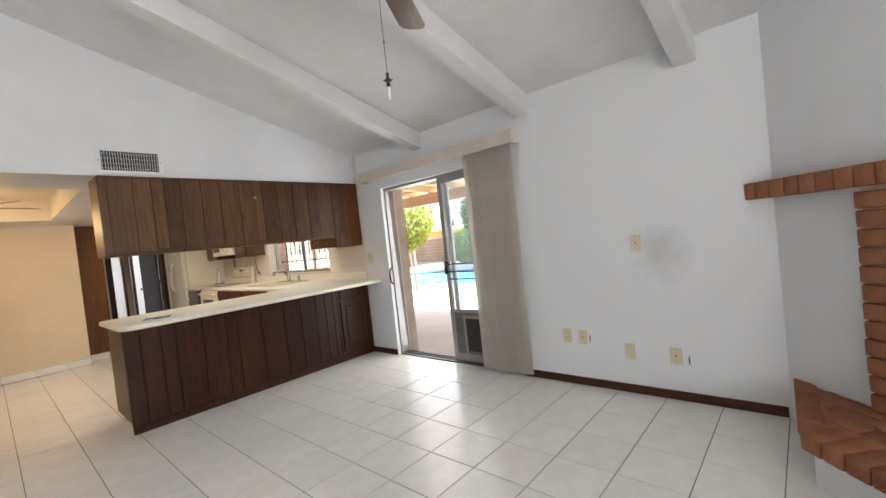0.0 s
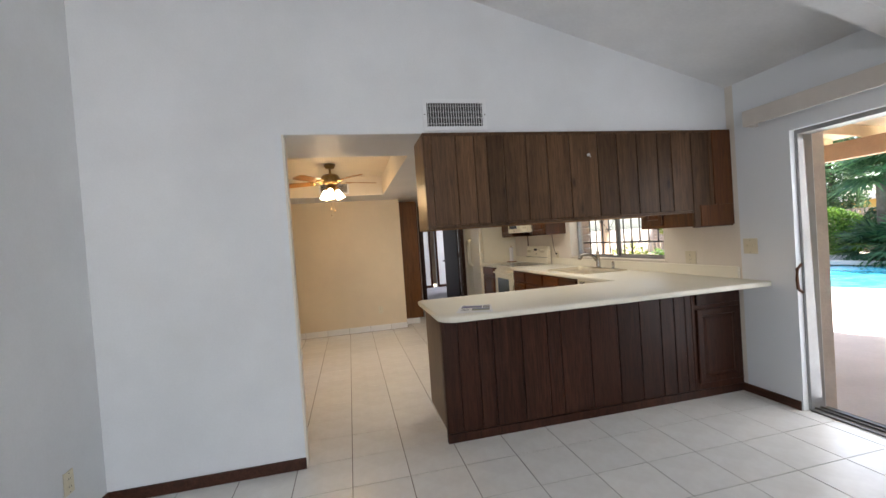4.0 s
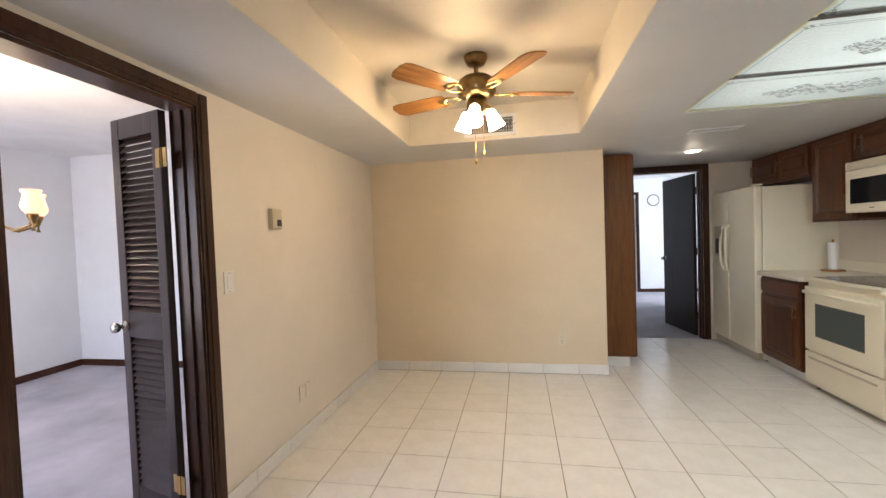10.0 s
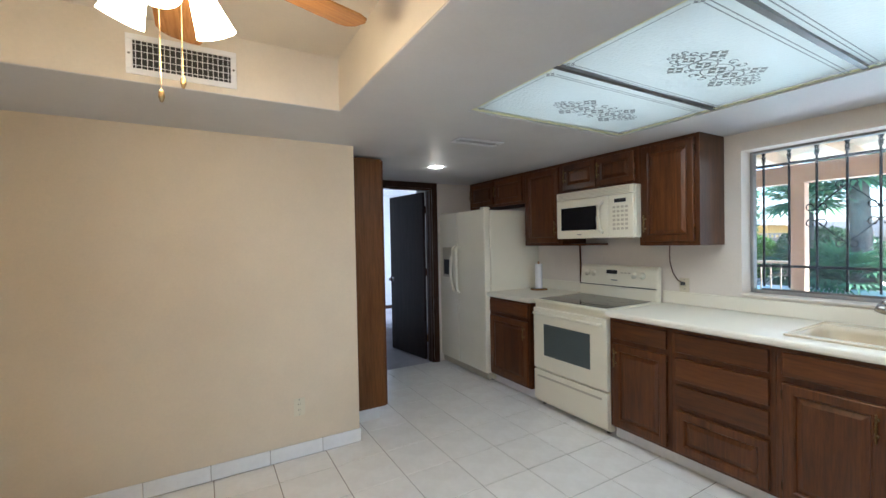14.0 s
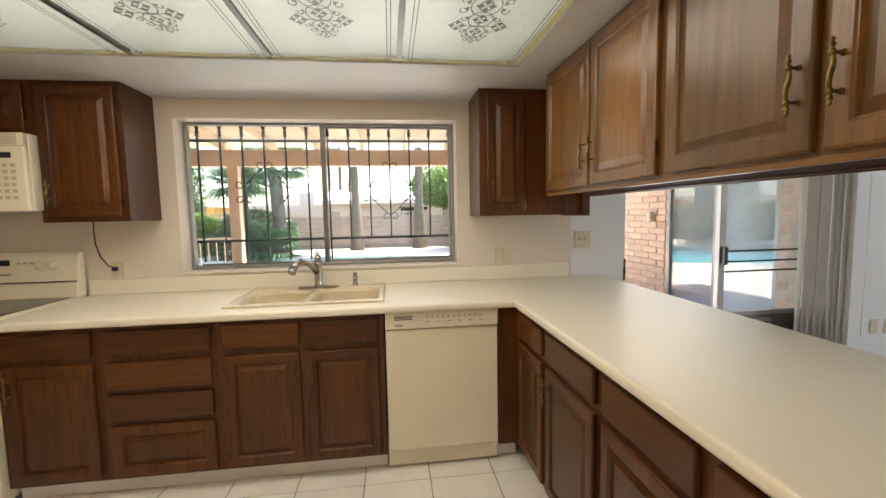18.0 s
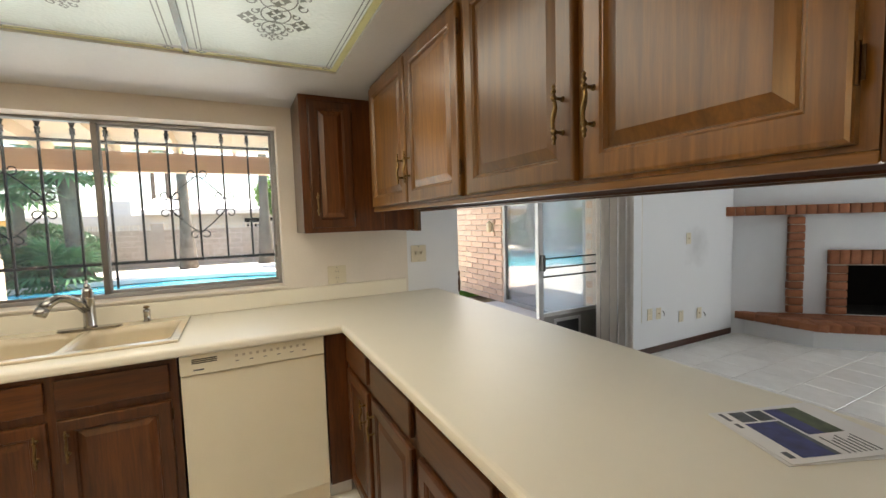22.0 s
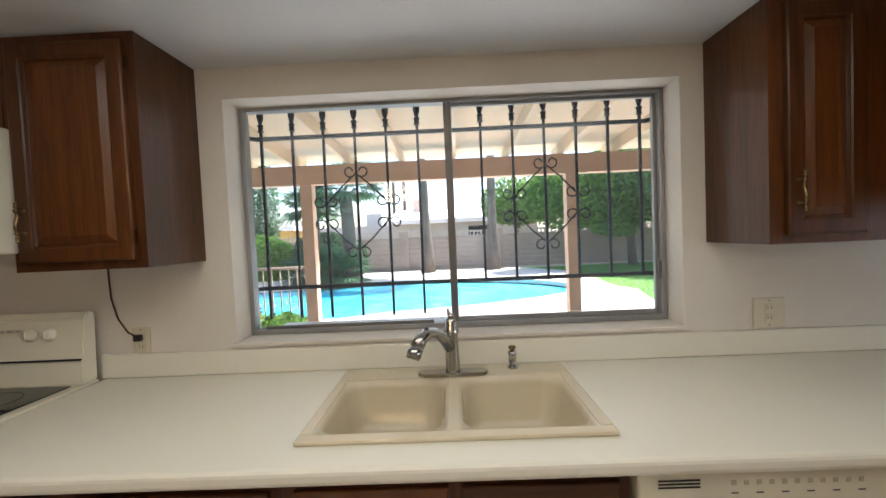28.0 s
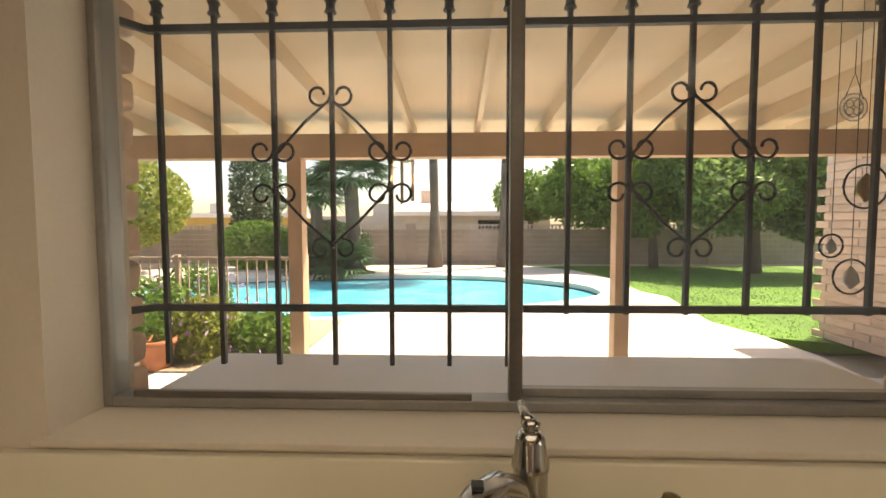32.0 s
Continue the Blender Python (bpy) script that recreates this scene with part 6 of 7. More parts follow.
for yy in (6.65, 6.73):
    plate("wall_outlet", "pale outlet low on the cream wall", 0.066, 0.11, WEST + 0.001, yy, 0.33, 90, "blank", PINK_WALL)
th = thing("thermostat", "small almond wall thermostat with a dark display", "thermostat", WEST + 0.001, 6.415, 1.505, 90)
part("case", boxes((-0.05, 0.05, -0.03, 0.0, -0.062, 0.062), bev=0.005), ALMOND_DARK, th)
part("display", boxes((-0.005, 0.040, -0.032, -0.029, -0.045, -0.005)), BLACK, th)
cbm = bmesh.new()
tube(cbm, [(EW - 0.03, 7.165, 1.366), (EW - 0.012, 7.18, 1.31), (EW - 0.010, 7.178, 1.23), (EW - 0.012, 7.155, 1.15), (EW - 0.016, 7.115, 1.095), (EW - 0.022, 7.075, 1.078)], 0.0036, 8)
solid("power_cord", cbm, CAB, "brown power cord hanging from the wall cabinet to the outlet", "cord", smooth=True)
cbm = bmesh.new()
tube(cbm, [(3.49, 8.05, 1.37), (3.495, 8.05, 1.2), (3.495, 8.05, 1.0)], 0.009, 8)
solid("power_cord", cbm, CAB, "brown cord running down the wall behind the stove", "cord", smooth=True)
pt = thing("paper_towel_holder", "roll of white paper towel on a wooden stand", "paper towel", 3.34, 8.46, 0.912)
bm = bmesh.new()
lathe(bm, [(0.085, 0), (0.088, 0.006), (0.08, 0.014), (0.02, 0.016)], 28)
part("base", bm, BLADE, pt)
bm = bmesh.new()
lathe(bm, [(0.036, 0.017), (0.037, 0.03), (0.037, 0.26), (0.036, 0.265), (0.012, 0.265)], 28)
part("roll", bm, PAPER, pt, "", True)
bm = bmesh.new()
cyl(bm, (0, 0, 0.26), (0, 0, 0.29), 0.009)
part("post", bm, BLADE, pt)

# printed sheets on the bar
pg = thing("flyer", "stack of printed flyers with blue pictures lying on the bar", "paper", 1.258, 4.062, 0.9125, -20.0)
for k, (dx, dy, r) in enumerate(((0.0, 0.0, 0), (0.006, -0.008, 3), (-0.005, 0.004, -2))):
    bm = boxes((-0.1075, 0.1075, -0.14, 0.14, 0, 0.0012))
    o = part("sheet", bm, PAPER, pg)
    o.matrix_local = pose(dx, dy, 0.0014 * (2 - k), 0, 0, r)
FZ = (0.0042, 0.0045)
part("printed_picture", boxes((-0.092, 0.045, 0.025, 0.10, *FZ)), INK_BLUE, pg, "blue landscape photograph")
part("printed_picture", boxes((-0.092, 0.045, 0.012, 0.025, *FZ)), INK_GREY, pg)
for z in (0.012, 0.058):
    part("printed_picture", boxes((0.052, 0.098, z, z + 0.040, *FZ)), INK_GREY, pg)
part("printed_picture", boxes((-0.018, 0.098, -0.085, -0.035, *FZ)), INK_GREEN, pg, "green garden photograph")
part("printed_picture", boxes((-0.018, 0.098, -0.035, 0.004, *FZ)), INK_BLUE, pg)
part("printed_mark", boxes((-0.09, -0.068, 0.112, 0.126, *FZ)), INK_GREY, pg)
part("printed_mark", boxes((0.03, 0.05, 0.114, 0.124, *FZ)), INK_GREY, pg)
part("printed_mark", boxes((0.062, 0.098, 0.114, 0.124, *FZ)), INK_GREY, pg)
for k in range(7):
    part("text_line", boxes((-0.092, -0.03 - 0.008 * (k % 3), -0.085 + k * 0.0125, -0.081 + k * 0.0125, *FZ)), INK_GREY, pg)

# ---- doors ----


def casing(name, label, x, y, rz, w, h, depth, mat=CASING, cw=0.065, left=True):
    """Stepped casing and jambs round an opening w wide, h high; local front is -y."""
    c = thing(name, label, "door frame", x, y, 0, rz, "", S)
    for face, s in ((-0.016, -1), (depth, 1)):
        for side in (-1, 1):
            a, b = side * w / 2, side * (w / 2 + cw)
            bm = boxes((a, b, face, face + 0.016, 0, h + cw), (a + side * 0.018, b, face - 0.006 * (s < 0), face + 0.022 if s > 0 else face, 0, h + cw - 0.0), bev=0.003)
            part("casing", bm, mat, c)
        bm = boxes((-w / 2, w / 2, face, face + 0.016, h, h + cw), (-w / 2, w / 2, face - 0.006 * (s < 0), face + 0.022 if s > 0 else face, h + 0.018, h + cw), bev=0.003)
        part("casing", bm, mat, c)
    for side in (-1, 1):
        part("jamb", boxes((side * w / 2, side * (w / 2 - 0.018), 0.0005, depth - 0.0005, 0, h - 0.018)), mat, c)
        part("stop", boxes((side * (w / 2 - 0.018), side * (w / 2 - 0.030), depth * 0.4, depth * 0.4 + 0.03, 0, h - 0.018)), mat, c)
    part("head", boxes((-w / 2, w / 2, 0.0005, depth - 0.0005, h - 0.018, h)), mat, c)
    return c


def lever_knob(parent, x, z, y0, y1, mat=CHROME):
    bm = bmesh.new()
    for y, s in ((y0, -1), (y1, 1)):
        m = Matrix.Rotation(radians(90 * (1 if s < 0 else -1)), 3, "X")
        lathe(bm, [(0.028, 0.0), (0.028, 0.006), (0.012, 0.010), (0.010, 0.026), (0.022, 0.034), (0.027, 0.048), (0.022, 0.060), (0.008, 0.064)], 18, (x, y, z), m)
    return part("door_knob", bm, mat, parent, "", True)


casing("door_frame_dining", "dark stained stepped casing of the dining doorway", WEST, 5.437, 90, 0.77, 2.015, 0.12)
# narrow louvred leaf standing open into the room beyond
lv = thing("door_2", "dark brown louvred door leaf standing open on brass hinges", "door", WEST - 0.125, 5.79, 0.012, 166, "", S)
LW, LH, LT = 0.385, 1.985, 0.034
part("stile", boxes((0.0, 0.062, 0, LT, 0, LH), bev=0.003), DOOR_DARK, lv)
part("stile", boxes((LW - 0.062, LW, 0, LT, 0, LH), bev=0.003), DOOR_DARK, lv)
for z0, z1 in ((0.0, 0.14), (0.90, 1.03), (LH - 0.10, LH)):
    part("rail", boxes((0.062, LW - 0.062, 0.001, LT - 0.001, z0, z1), bev=0.002), DOOR_DARK, lv)
bm = boxes((0.060, LW - 0.060, -0.003, 0.003, -0.021, 0.021))
bmesh.ops.rotate(bm, verts=bm.verts[:], cent=(0, 0, 0), matrix=Matrix.Rotation(radians(38), 3, "X"))
slat_mesh = mesh_of("louvre", bm, DOOR_DARK)
for z0, z1 in ((0.14, 0.90), (1.03, LH - 0.10)):
    k = int((z1 - z0) / 0.032)
    for i in range(k):
        o = new("louvre", slat_mesh)
        o.parent, o.location = lv, (0, LT / 2, z0 + (z1 - z0) * (i + 0.5) / k)
lever_knob(lv, LW - 0.032, 0.955, 0.0, LT)
for hz in (0.22, 1.76):
    bm = bmesh.new()
    cyl(bm, (-0.008, LT + 0.004, hz - 0.045), (-0.008, LT + 0.004, hz + 0.045), 0.007, None, 10)
    box(bm, -0.045, 0.0, LT, LT + 0.003, hz - 0.044, hz + 0.044)
    box(bm, 0.0, 0.034, LT, LT + 0.002, hz - 0.044, hz + 0.044)
    part("hinge", bm, POLISHED_BRASS, lv, "brass butt hinge")

casing("door_frame_hall", "dark stained casing of the hall doorway", 2.30, HALL, 0, 0.79, 2.05, 0.12)
hd = thing("door_3", "plain dark brown door standing open into the utility room", "door", 2.675, HY + 0.015, 0.012, 98, "", S)
part("slab", boxes((0.0, 0.76, 0.0, 0.035, 0, 2.01), bev=0.002), DOOR_DARK, hd)
lever_knob(hd, 0.70, 0.93, 0.0, 0.035)
for hz in (0.25, 1.05, 1.80):
    bm = bmesh.new()
    cyl(bm, (-0.004, -0.004, hz - 0.045), (-0.004, -0.004, hz + 0.045), 0.007, None, 10)
    part("hinge", bm, POLISHED_BRASS, hd)
ck = thing("wall_clock", "round wall clock with a thin dark rim", "clock", 3.35, UN - 0.002, 1.97)
bm = bmesh.new()
lathe(bm, [(0.12, 0.0), (0.125, 0.012), (0.115, 0.02), (0.105, 0.016)], 32, (0, 0, 0), Matrix.Rotation(radians(90), 3, "X"))
part("rim", bm, INK_GREY, ck, "", True)
bm = bmesh.new()
lathe(bm, [(0.105, 0.010), (0.104, 0.0165), (0.01, 0.017)], 32, (0, 0, 0), Matrix.Rotation(radians(90), 3, "X"))
dial = part("dial", bm, PLASTIC_WHITE, ck)
part("hour_pointer", boxes((-0.003, 0.003, -0.020, -0.018, 0.0, 0.055)), BLACK, dial)
part("minute_pointer", boxes((0.0, 0.08, -0.020, -0.018, -0.002, 0.002)), BLACK, dial)

# chandelier seen through the dining doorway
ch = thing("chandelier", "brass chandelier with lit amber hurricane glasses", "chandelier", -2.62, 6.05, 1.54)
bm = bmesh.new()
cyl(bm, (0, 0, 0.1), (0, 0, 0.94), 0.008, None, 8)
part("stem", bm, BRASS, ch)
bm = bmesh.new()
lathe(bm, [(0.005, -0.10), (0.02, -0.08), (0.012, -0.05), (0.05, -0.01), (0.055, 0.03), (0.02, 0.08), (0.012, 0.12)], 20)
part("hub", bm, BRASS, ch, "", True)
for k in range(5):
    a = radians(15 + 72 * k)
    c, s = math.cos(a), math.sin(a)
    bm = bmesh.new()
    tube(bm, [(0.04 * c, 0.04 * s, 0.0), (0.14 * c, 0.14 * s, -0.05), (0.23 * c, 0.23 * s, -0.02), (0.25 * c, 0.25 * s, 0.03)], 0.008, 8)
    lathe(bm, [(0.012, -0.09), (0.004, -0.06), (0.02, -0.02), (0.028, 0.0), (0.028, 0.015)], 14, (0.25 * c, 0.25 * s, 0.035))
    arm = part("arm", bm, BRASS, ch, "", True)
    bm = bmesh.new()
    lathe(bm, [(0.030, 0.05), (0.050, 0.075), (0.056, 0.10), (0.044, 0.14), (0.040, 0.165), (0.050, 0.195), (0.046, 0.194)], 20, (0.25 * c, 0.25 * s, 0.0))
    part("hurricane_glass", bm, HURRICANE, arm, "lit amber hurricane glass", True)

# ---- fireplace ----
fp = thing("fireplace", "white corner fireplace with red brick mantel, piers and raised hearth", "fireplace", 0, 0, 0)
fp.matrix_world = FM
_bricks = {}


def brick(parent, x, y, z, w, d, h, mat=BRICK, r=0.008):
    key = (round(w, 3), round(d, 3), round(h, 3), mat.name)
    if key not in _bricks:
        bm = bmesh.new()
        box(bm, -w / 2, w / 2, -d / 2, d / 2, -h / 2, h / 2, r, 2)
        for v in bm.verts:
            v.co += 0.003 * noise.noise_vector(v.co * 25 + Vector((w * 9, d * 7, h * 5)))
        _bricks[key] = mesh_of("brick", bm, mat, True)
    o = new("brick", _bricks[key])
    o.parent, o.location = parent, (x, y, z)
    o.rotation_euler = (random.uniform(-.012, .012), random.uniform(-.012, .012), random.uniform(-.015, .015))
    return o


random.seed(21)
mt = part("mantel", boxes((-0.08, 2.80, -0.085, -0.001, 1.355, 1.445)), MORTAR, fp, "shelf of soldier bricks")
x = -0.055
while x < 2.8:
    brick(mt, x, -0.052, 1.401, 0.086, 0.105, 0.102)
    x += 0.092
for px in (0.577, 2.14):
    pr = part("pier", boxes((px - 0.055, px + 0.055, -0.045, -0.001, 0.268, 1.348)), MORTAR, fp, "stack of red bricks carrying the mantel")
    z = 0.312
    while z < 1.34:
        brick(pr, px + random.uniform(-0.004, 0.004), -0.034, z, 0.142, 0.068, 0.082)
        z += 0.0885
sr = part("surround", boxes((0.885, 1.03, -0.035, -0.001, 0.268, 0.955), (1.69, 1.835, -0.035, -0.001, 0.268, 0.955), (1.03, 1.69, -0.035, -0.001, 0.80, 0.955)), MORTAR, fp, "brick border round the firebox")
for px in (0.952, 1.768):
    z = 0.312
    while z < 0.82:
        brick(sr, px, -0.030, z, 0.160, 0.062, 0.082)
        z += 0.0885
x = 0.912
while x < 1.84:
    brick(sr, x, -0.030, 0.886, 0.083, 0.062, 0.150)
    x += 0.0895
part("firebox", boxes((1.03, 1.69, 0.55, 0.60, 0.265, 0.84), (0.99, 1.03, 0.15, 0.60, 0.265, 0.84), (1.69, 1.73, 0.15, 0.60, 0.265, 0.84), (0.99, 1.73, 0.15, 0.60, 0.80, 0.84), (0.99, 1.73, 0.001, 0.60, 0.225, 0.268)), SOOT, fp, "sooty black firebox")
hb = bmesh.new()
prism(hb, [(0.13, -0.002), (2.58, -0.002), (2.13, -0.445), (0.58, -0.445)], 0.0, 0.178)
part("hearth_base", hb, WHITE_WALL, fp, "white plastered hearth base")
HX0, HX1, HD = 0.035, 2.675, 0.50
HF0, HF1 = 0.575, 2.135
hb = bmesh.new()
prism(hb, [(HX0, -0.001), (HX1, -0.001), (HF1, -HD), (HF0, -HD)], 0.18, 0.250)
hearth = part("hearth", hb, BRICK, fp, "raised brick hearth shelf")
x = HF0 + 0.055
while x < HF1 - 0.03:
    brick(hearth, x, -HD + 0.097, 0.218, 0.094, 0.215, 0.084)
    x += 0.0985
# angled ends, bricks laid along the edge
e0, e1 = Vector((HX0, 0.0)), Vector((HF0, -HD))
dirn = (e1 - e0).normalized()
nn = Vector((-dirn.y, dirn.x))
k = 0.10
while k < (e1 - e0).length - 0.06:
    p = e0 + dirn * k + nn * 0.042
    for side in (0, 1):
        o = brick(hearth, p.x if not side else HX0 + HX1 - p.x, p.y, 0.218, 0.195, 0.098, 0.084)
        q = math.atan2(dirn.y, dirn.x)
        o.rotation_euler = (0, 0, q if not side else -q)
    k += 0.202
# stretcher rows behind the front row
for row, yy in enumerate((-0.245, -0.148, -0.051)):
    edge = HX0 + (HF0 - HX0) * (-yy / HD) + 0.15
    x = edge + 0.10 + 0.05 * (row % 2)
    while x < HX0 + HX1 - edge - 0.06:
        brick(hearth, x, yy, 0.222, 0.197, 0.092, 0.074)
        x += 0.202

# ---- outdoors ----
solid("ground", boxes((-400, 900, -600, 600, GZ - 0.30, GZ - 0.20)), GROUND, "dry desert soil reaching the horizon", "ground", S)
PATIO_X = 6.66
sp = solid("pavement_patio", boxes((3.725, PATIO_X + 0.25, 1.05, 12.0, GZ - 0.12, GZ)), CONCRETE, "grey concrete patio slab under the roof", "pavement", S)

# pool outline: a rounded freeform basin
random.seed(8)
PC = Vector((12.6, 8.0))
pool = []
for k in range(48):
    a = 2 * math.pi * k / 48
    ca, sa_ = math.cos(a), math.sin(a)
    ry = 6.3 if sa_ > 0 else 5.4
    rx = 2.45 + 0.45 * math.cos(2 * a + 0.6) + (0.35 if ca < 0 and sa_ > 0 else 0)
    pool.append((PC.x + rx * math.copysign(abs(ca) ** 0.8, ca), PC.y + ry * math.copysign(abs(sa_) ** 0.85, sa_)))


def sheet_with_hole(outer, inner, z):
    bm = bmesh.new()
    for loop in (outer, inner):
        vs = [bm.verts.new((a, b, z)) for a, b in loop]
        for k in range(len(vs)):
            bm.edges.new((vs[k], vs[(k + 1) % len(vs)]))
    bmesh.ops.triangle_fill(bm, use_beauty=True, use_dissolve=False, edges=bm.edges[:])
    return bm


deck_edge = [(PATIO_X + 0.25, 1.9), (7.6, 1.75), (8.5, 1.75), (9.3, 1.95), (10.6, 1.7), (11.6, 1.45), (12.4, 1.7), (13.6, 1.6), (15.2, 1.5), (17.0, 1.9), (18.6, 3.2), (18.9, 8.0), (18.6, 12.5), (17.6, 16.0), (15.5, 18.0), (11.0, 18.5), (8.6, 16.0), (8.0, 13.0), (PATIO_X + 0.25, 12.0)]
bm = sheet_with_hole(deck_edge, pool, GZ)
ex = bmesh.ops.extrude_face_region(bm, geom=bm.faces[:])
bmesh.ops.translate(bm, vec=(0, 0, -0.11), verts=[v for v in ex["geom"] if isinstance(v, bmesh.types.BMVert)])
solid("pavement_pool_deck", bm, DECK, "pale sunlit concrete pool deck", "pavement", S)
bm = bmesh.new()
prism(bm, pool, GZ - 0.19, GZ - 0.13)
solid("water", bm, WATER, "turquoise swimming pool water", "water", S)
cp_ = bmesh.new()
n = len(pool)
inn, outv = [], []
rings = []
for off, z in ((-0.02, GZ - 0.10), (-0.02, GZ + 0.012), (0.0, GZ + 0.02), (0.26, GZ + 0.02), (0.28, GZ + 0.002)):
    ring = []
    for k in range(n):
        p, q = Vector(pool[k - 1]), Vector(pool[(k + 1) % n])
        t = (q - p).normalized()
        nrm = Vector((t.y, -t.x))
        v = Vector(pool[k]) + nrm * off
        ring.append(cp_.verts.new((v.x, v.y, z)))
    rings.append(ring)
for a, b in zip(rings, rings[1:]):
    for k in range(n):
        cp_.faces.new((a[k], a[(k + 1) % n], b[(k + 1) % n], b[k]))
solid("pool_coping", cp_, DECK, "rounded concrete coping of the pool", "coping", S)

# lawn with standing blades
lawn_edge = [(8.2, 1.10), (8.5, 1.75), (9.3, 1.95), (10.6, 1.7), (11.6, 1.45), (12.4, 1.7), (13.6, 1.6), (15.2, 1.5), (17.0, 1.9), (18.7, 3.0), (19.0, -14), (8.2, -14)]
bm = bmesh.new()
prism(bm, lawn_edge, GZ - 0.15, GZ - 0.015)
solid("lawn", bm, LAWN, "mown green lawn", "lawn", S)
rng = np.random.default_rng(4)
N = 26000
gx, gy = rng.uniform(8.3, 18.7, N), rng.uniform(-6.0, 2.0, N)
edge_y = np.interp(gx, [8.2, 8.5, 9.3, 10.6, 11.6, 12.4, 13.6, 15.2, 17.0, 18.7], [1.10, 1.75, 1.95, 1.7, 1.45, 1.7, 1.6, 1.5, 1.9, 3.0])
keep = gy < edge_y
gx, gy = gx[keep], gy[keep]
M = len(gx)
ang, hh, ww = rng.uniform(0, 6.28, M), rng.uniform(0.015, 0.04, M), rng.uniform(0.006, 0.014, M)
lx, ly = rng.normal(0, 0.02, M), rng.normal(0, 0.02, M)
z0 = GZ - 0.02
v = np.empty((M, 3, 3))
v[:, 0] = np.c_[gx - ww * np.cos(ang), gy - ww * np.sin(ang), np.full(M, z0)]
v[:, 1] = np.c_[gx + ww * np.cos(ang), gy + ww * np.sin(ang), np.full(M, z0)]
v[:, 2] = np.c_[gx + lx, gy + ly, z0 + hh]
me = raw_mesh("grass", v.reshape(-1, 3).tolist(), np.arange(3 * M).reshape(-1, 3).tolist(), GRASS)
tagged(new("grass", me), "short green grass blades on the lawn", "grass", "", "stuff")

# patio roof: posts, beam, rafters and boards
BZ0, BZ1 = 2.055, 2.275
pr = thing("patio_roof", "peach-painted timber patio roof on posts", "patio cover", PATIO_X, 5.8, 0)
part("beam", boxes((-0.07, 0.07, -4.65, 6.2, BZ0, BZ1), bev=0.006), PATIO_PAINT, pr)
for y in (4.42, 7.45, 10.48):
    bm = boxes((-0.068, 0.068, y - 5.8 - 0.068, y - 5.8 + 0.068, GZ, BZ0), bev=0.006)
    part("post", bm, PATIO_PAINT, pr)


def rz_(x):
    return BZ1 + 0.055 * (PATIO_X - x) + 0.005


y = 1.455
while y < 12:
    bm = bmesh.new()
    xa, xb = 3.91, PATIO_X + 0.35
    prism(bm, [(xa - PATIO_X, rz_(xa)), (xb - PATIO_X, rz_(xb)), (xb - PATIO_X, rz_(xb) + 0.13), (xa - PATIO_X, rz_(xa) + 0.13)], y - 5.8 - 0.022, y - 5.8 + 0.022, "Y")
    part("rafter", bm, PATIO_DECK, pr, "cream rafter")
    y += 0.613
bm = bmesh.new()
xa, xb = 3.905, PATIO_X + 0.45
prism(bm, [(xa - PATIO_X, rz_(xa) + 0.132), (xb - PATIO_X, rz_(xb) + 0.132), (xb - PATIO_X, rz_(xb) + 0.17), (xa - PATIO_X, rz_(xa) + 0.17)], -4.72, 6.2, "Y")
part("boards", bm, PATIO_DECK, pr, "cream painted roof boards")

# brick wing of the house with its own glass door
WX0, WX1, WY = 3.91, 8.45, 1.05
wing = solid("wall_wing", boxes((WX0, 4.83, WY - 0.2, WY - 0.012, GZ, 2.9), (6.71, WX1, WY - 0.2, WY - 0.012, GZ, 2.9), (4.83, 6.71, WY - 0.2, WY - 0.012, 1.93, 2.9), (WX1 - 0.2, WX1 - 0.012, -6, WY - 0.2, GZ, 2.9)),
             MORTAR, "tan slump-brick wall of the house wing", "wall", S)
solid("roof_wing", boxes((3.9, WX1 + 0.5, -6, WY + 0.0, 2.9, 3.05)), ROOF_WHITE, "flat roof of the wing", "roof", S)
wd = thing("door_4", "grey-framed glass patio door in the brick wing reflecting the pool", "door", 5.77, WY - 0.04, 0, 180, "", S)
part("door_frame", boxes((-0.94, -0.885, -0.03, 0.05, GZ, 1.93), (0.885, 0.94, -0.03, 0.05, GZ, 1.93), (-0.885, 0.885, -0.03, 0.05, 1.87, 1.93), (-0.885, 0.885, -0.03, 0.05, GZ, -0.02), (-0.03, 0.03, -0.02, 0.04, -0.02, 1.87), bev=0.004), ALU, wd)
for a, b in ((-0.885, -0.03), (0.03, 0.885)):
    o = part("pane", boxes((a, b, 0.004, 0.008, -0.02, 1.87)), WING_GLASS, wd)
solid("curtain", boxes((4.87, 6.67, WY - 0.16, WY - 0.14, GZ, 1.95)), CURTAIN, "drawn pale curtain behind the glass", "curtain")
wl_ = thing("wall_lantern", "small pale outdoor wall lantern", "wall lamp", 7.01, WY, 1.235, 180)
part("backplate", boxes((-0.04, 0.04, -0.02, 0.004, -0.08, 0.10), bev=0.004), PLASTIC_IVORY, wl_)
bm = bmesh.new()
lathe(bm, [(0.02, -0.10), (0.05, -0.08), (0.055, 0.05), (0.06, 0.06), (0.01, 0.10)], 8, (0, -0.08, 0.02))
part("lantern", bm, PLASTIC_IVORY, wl_)

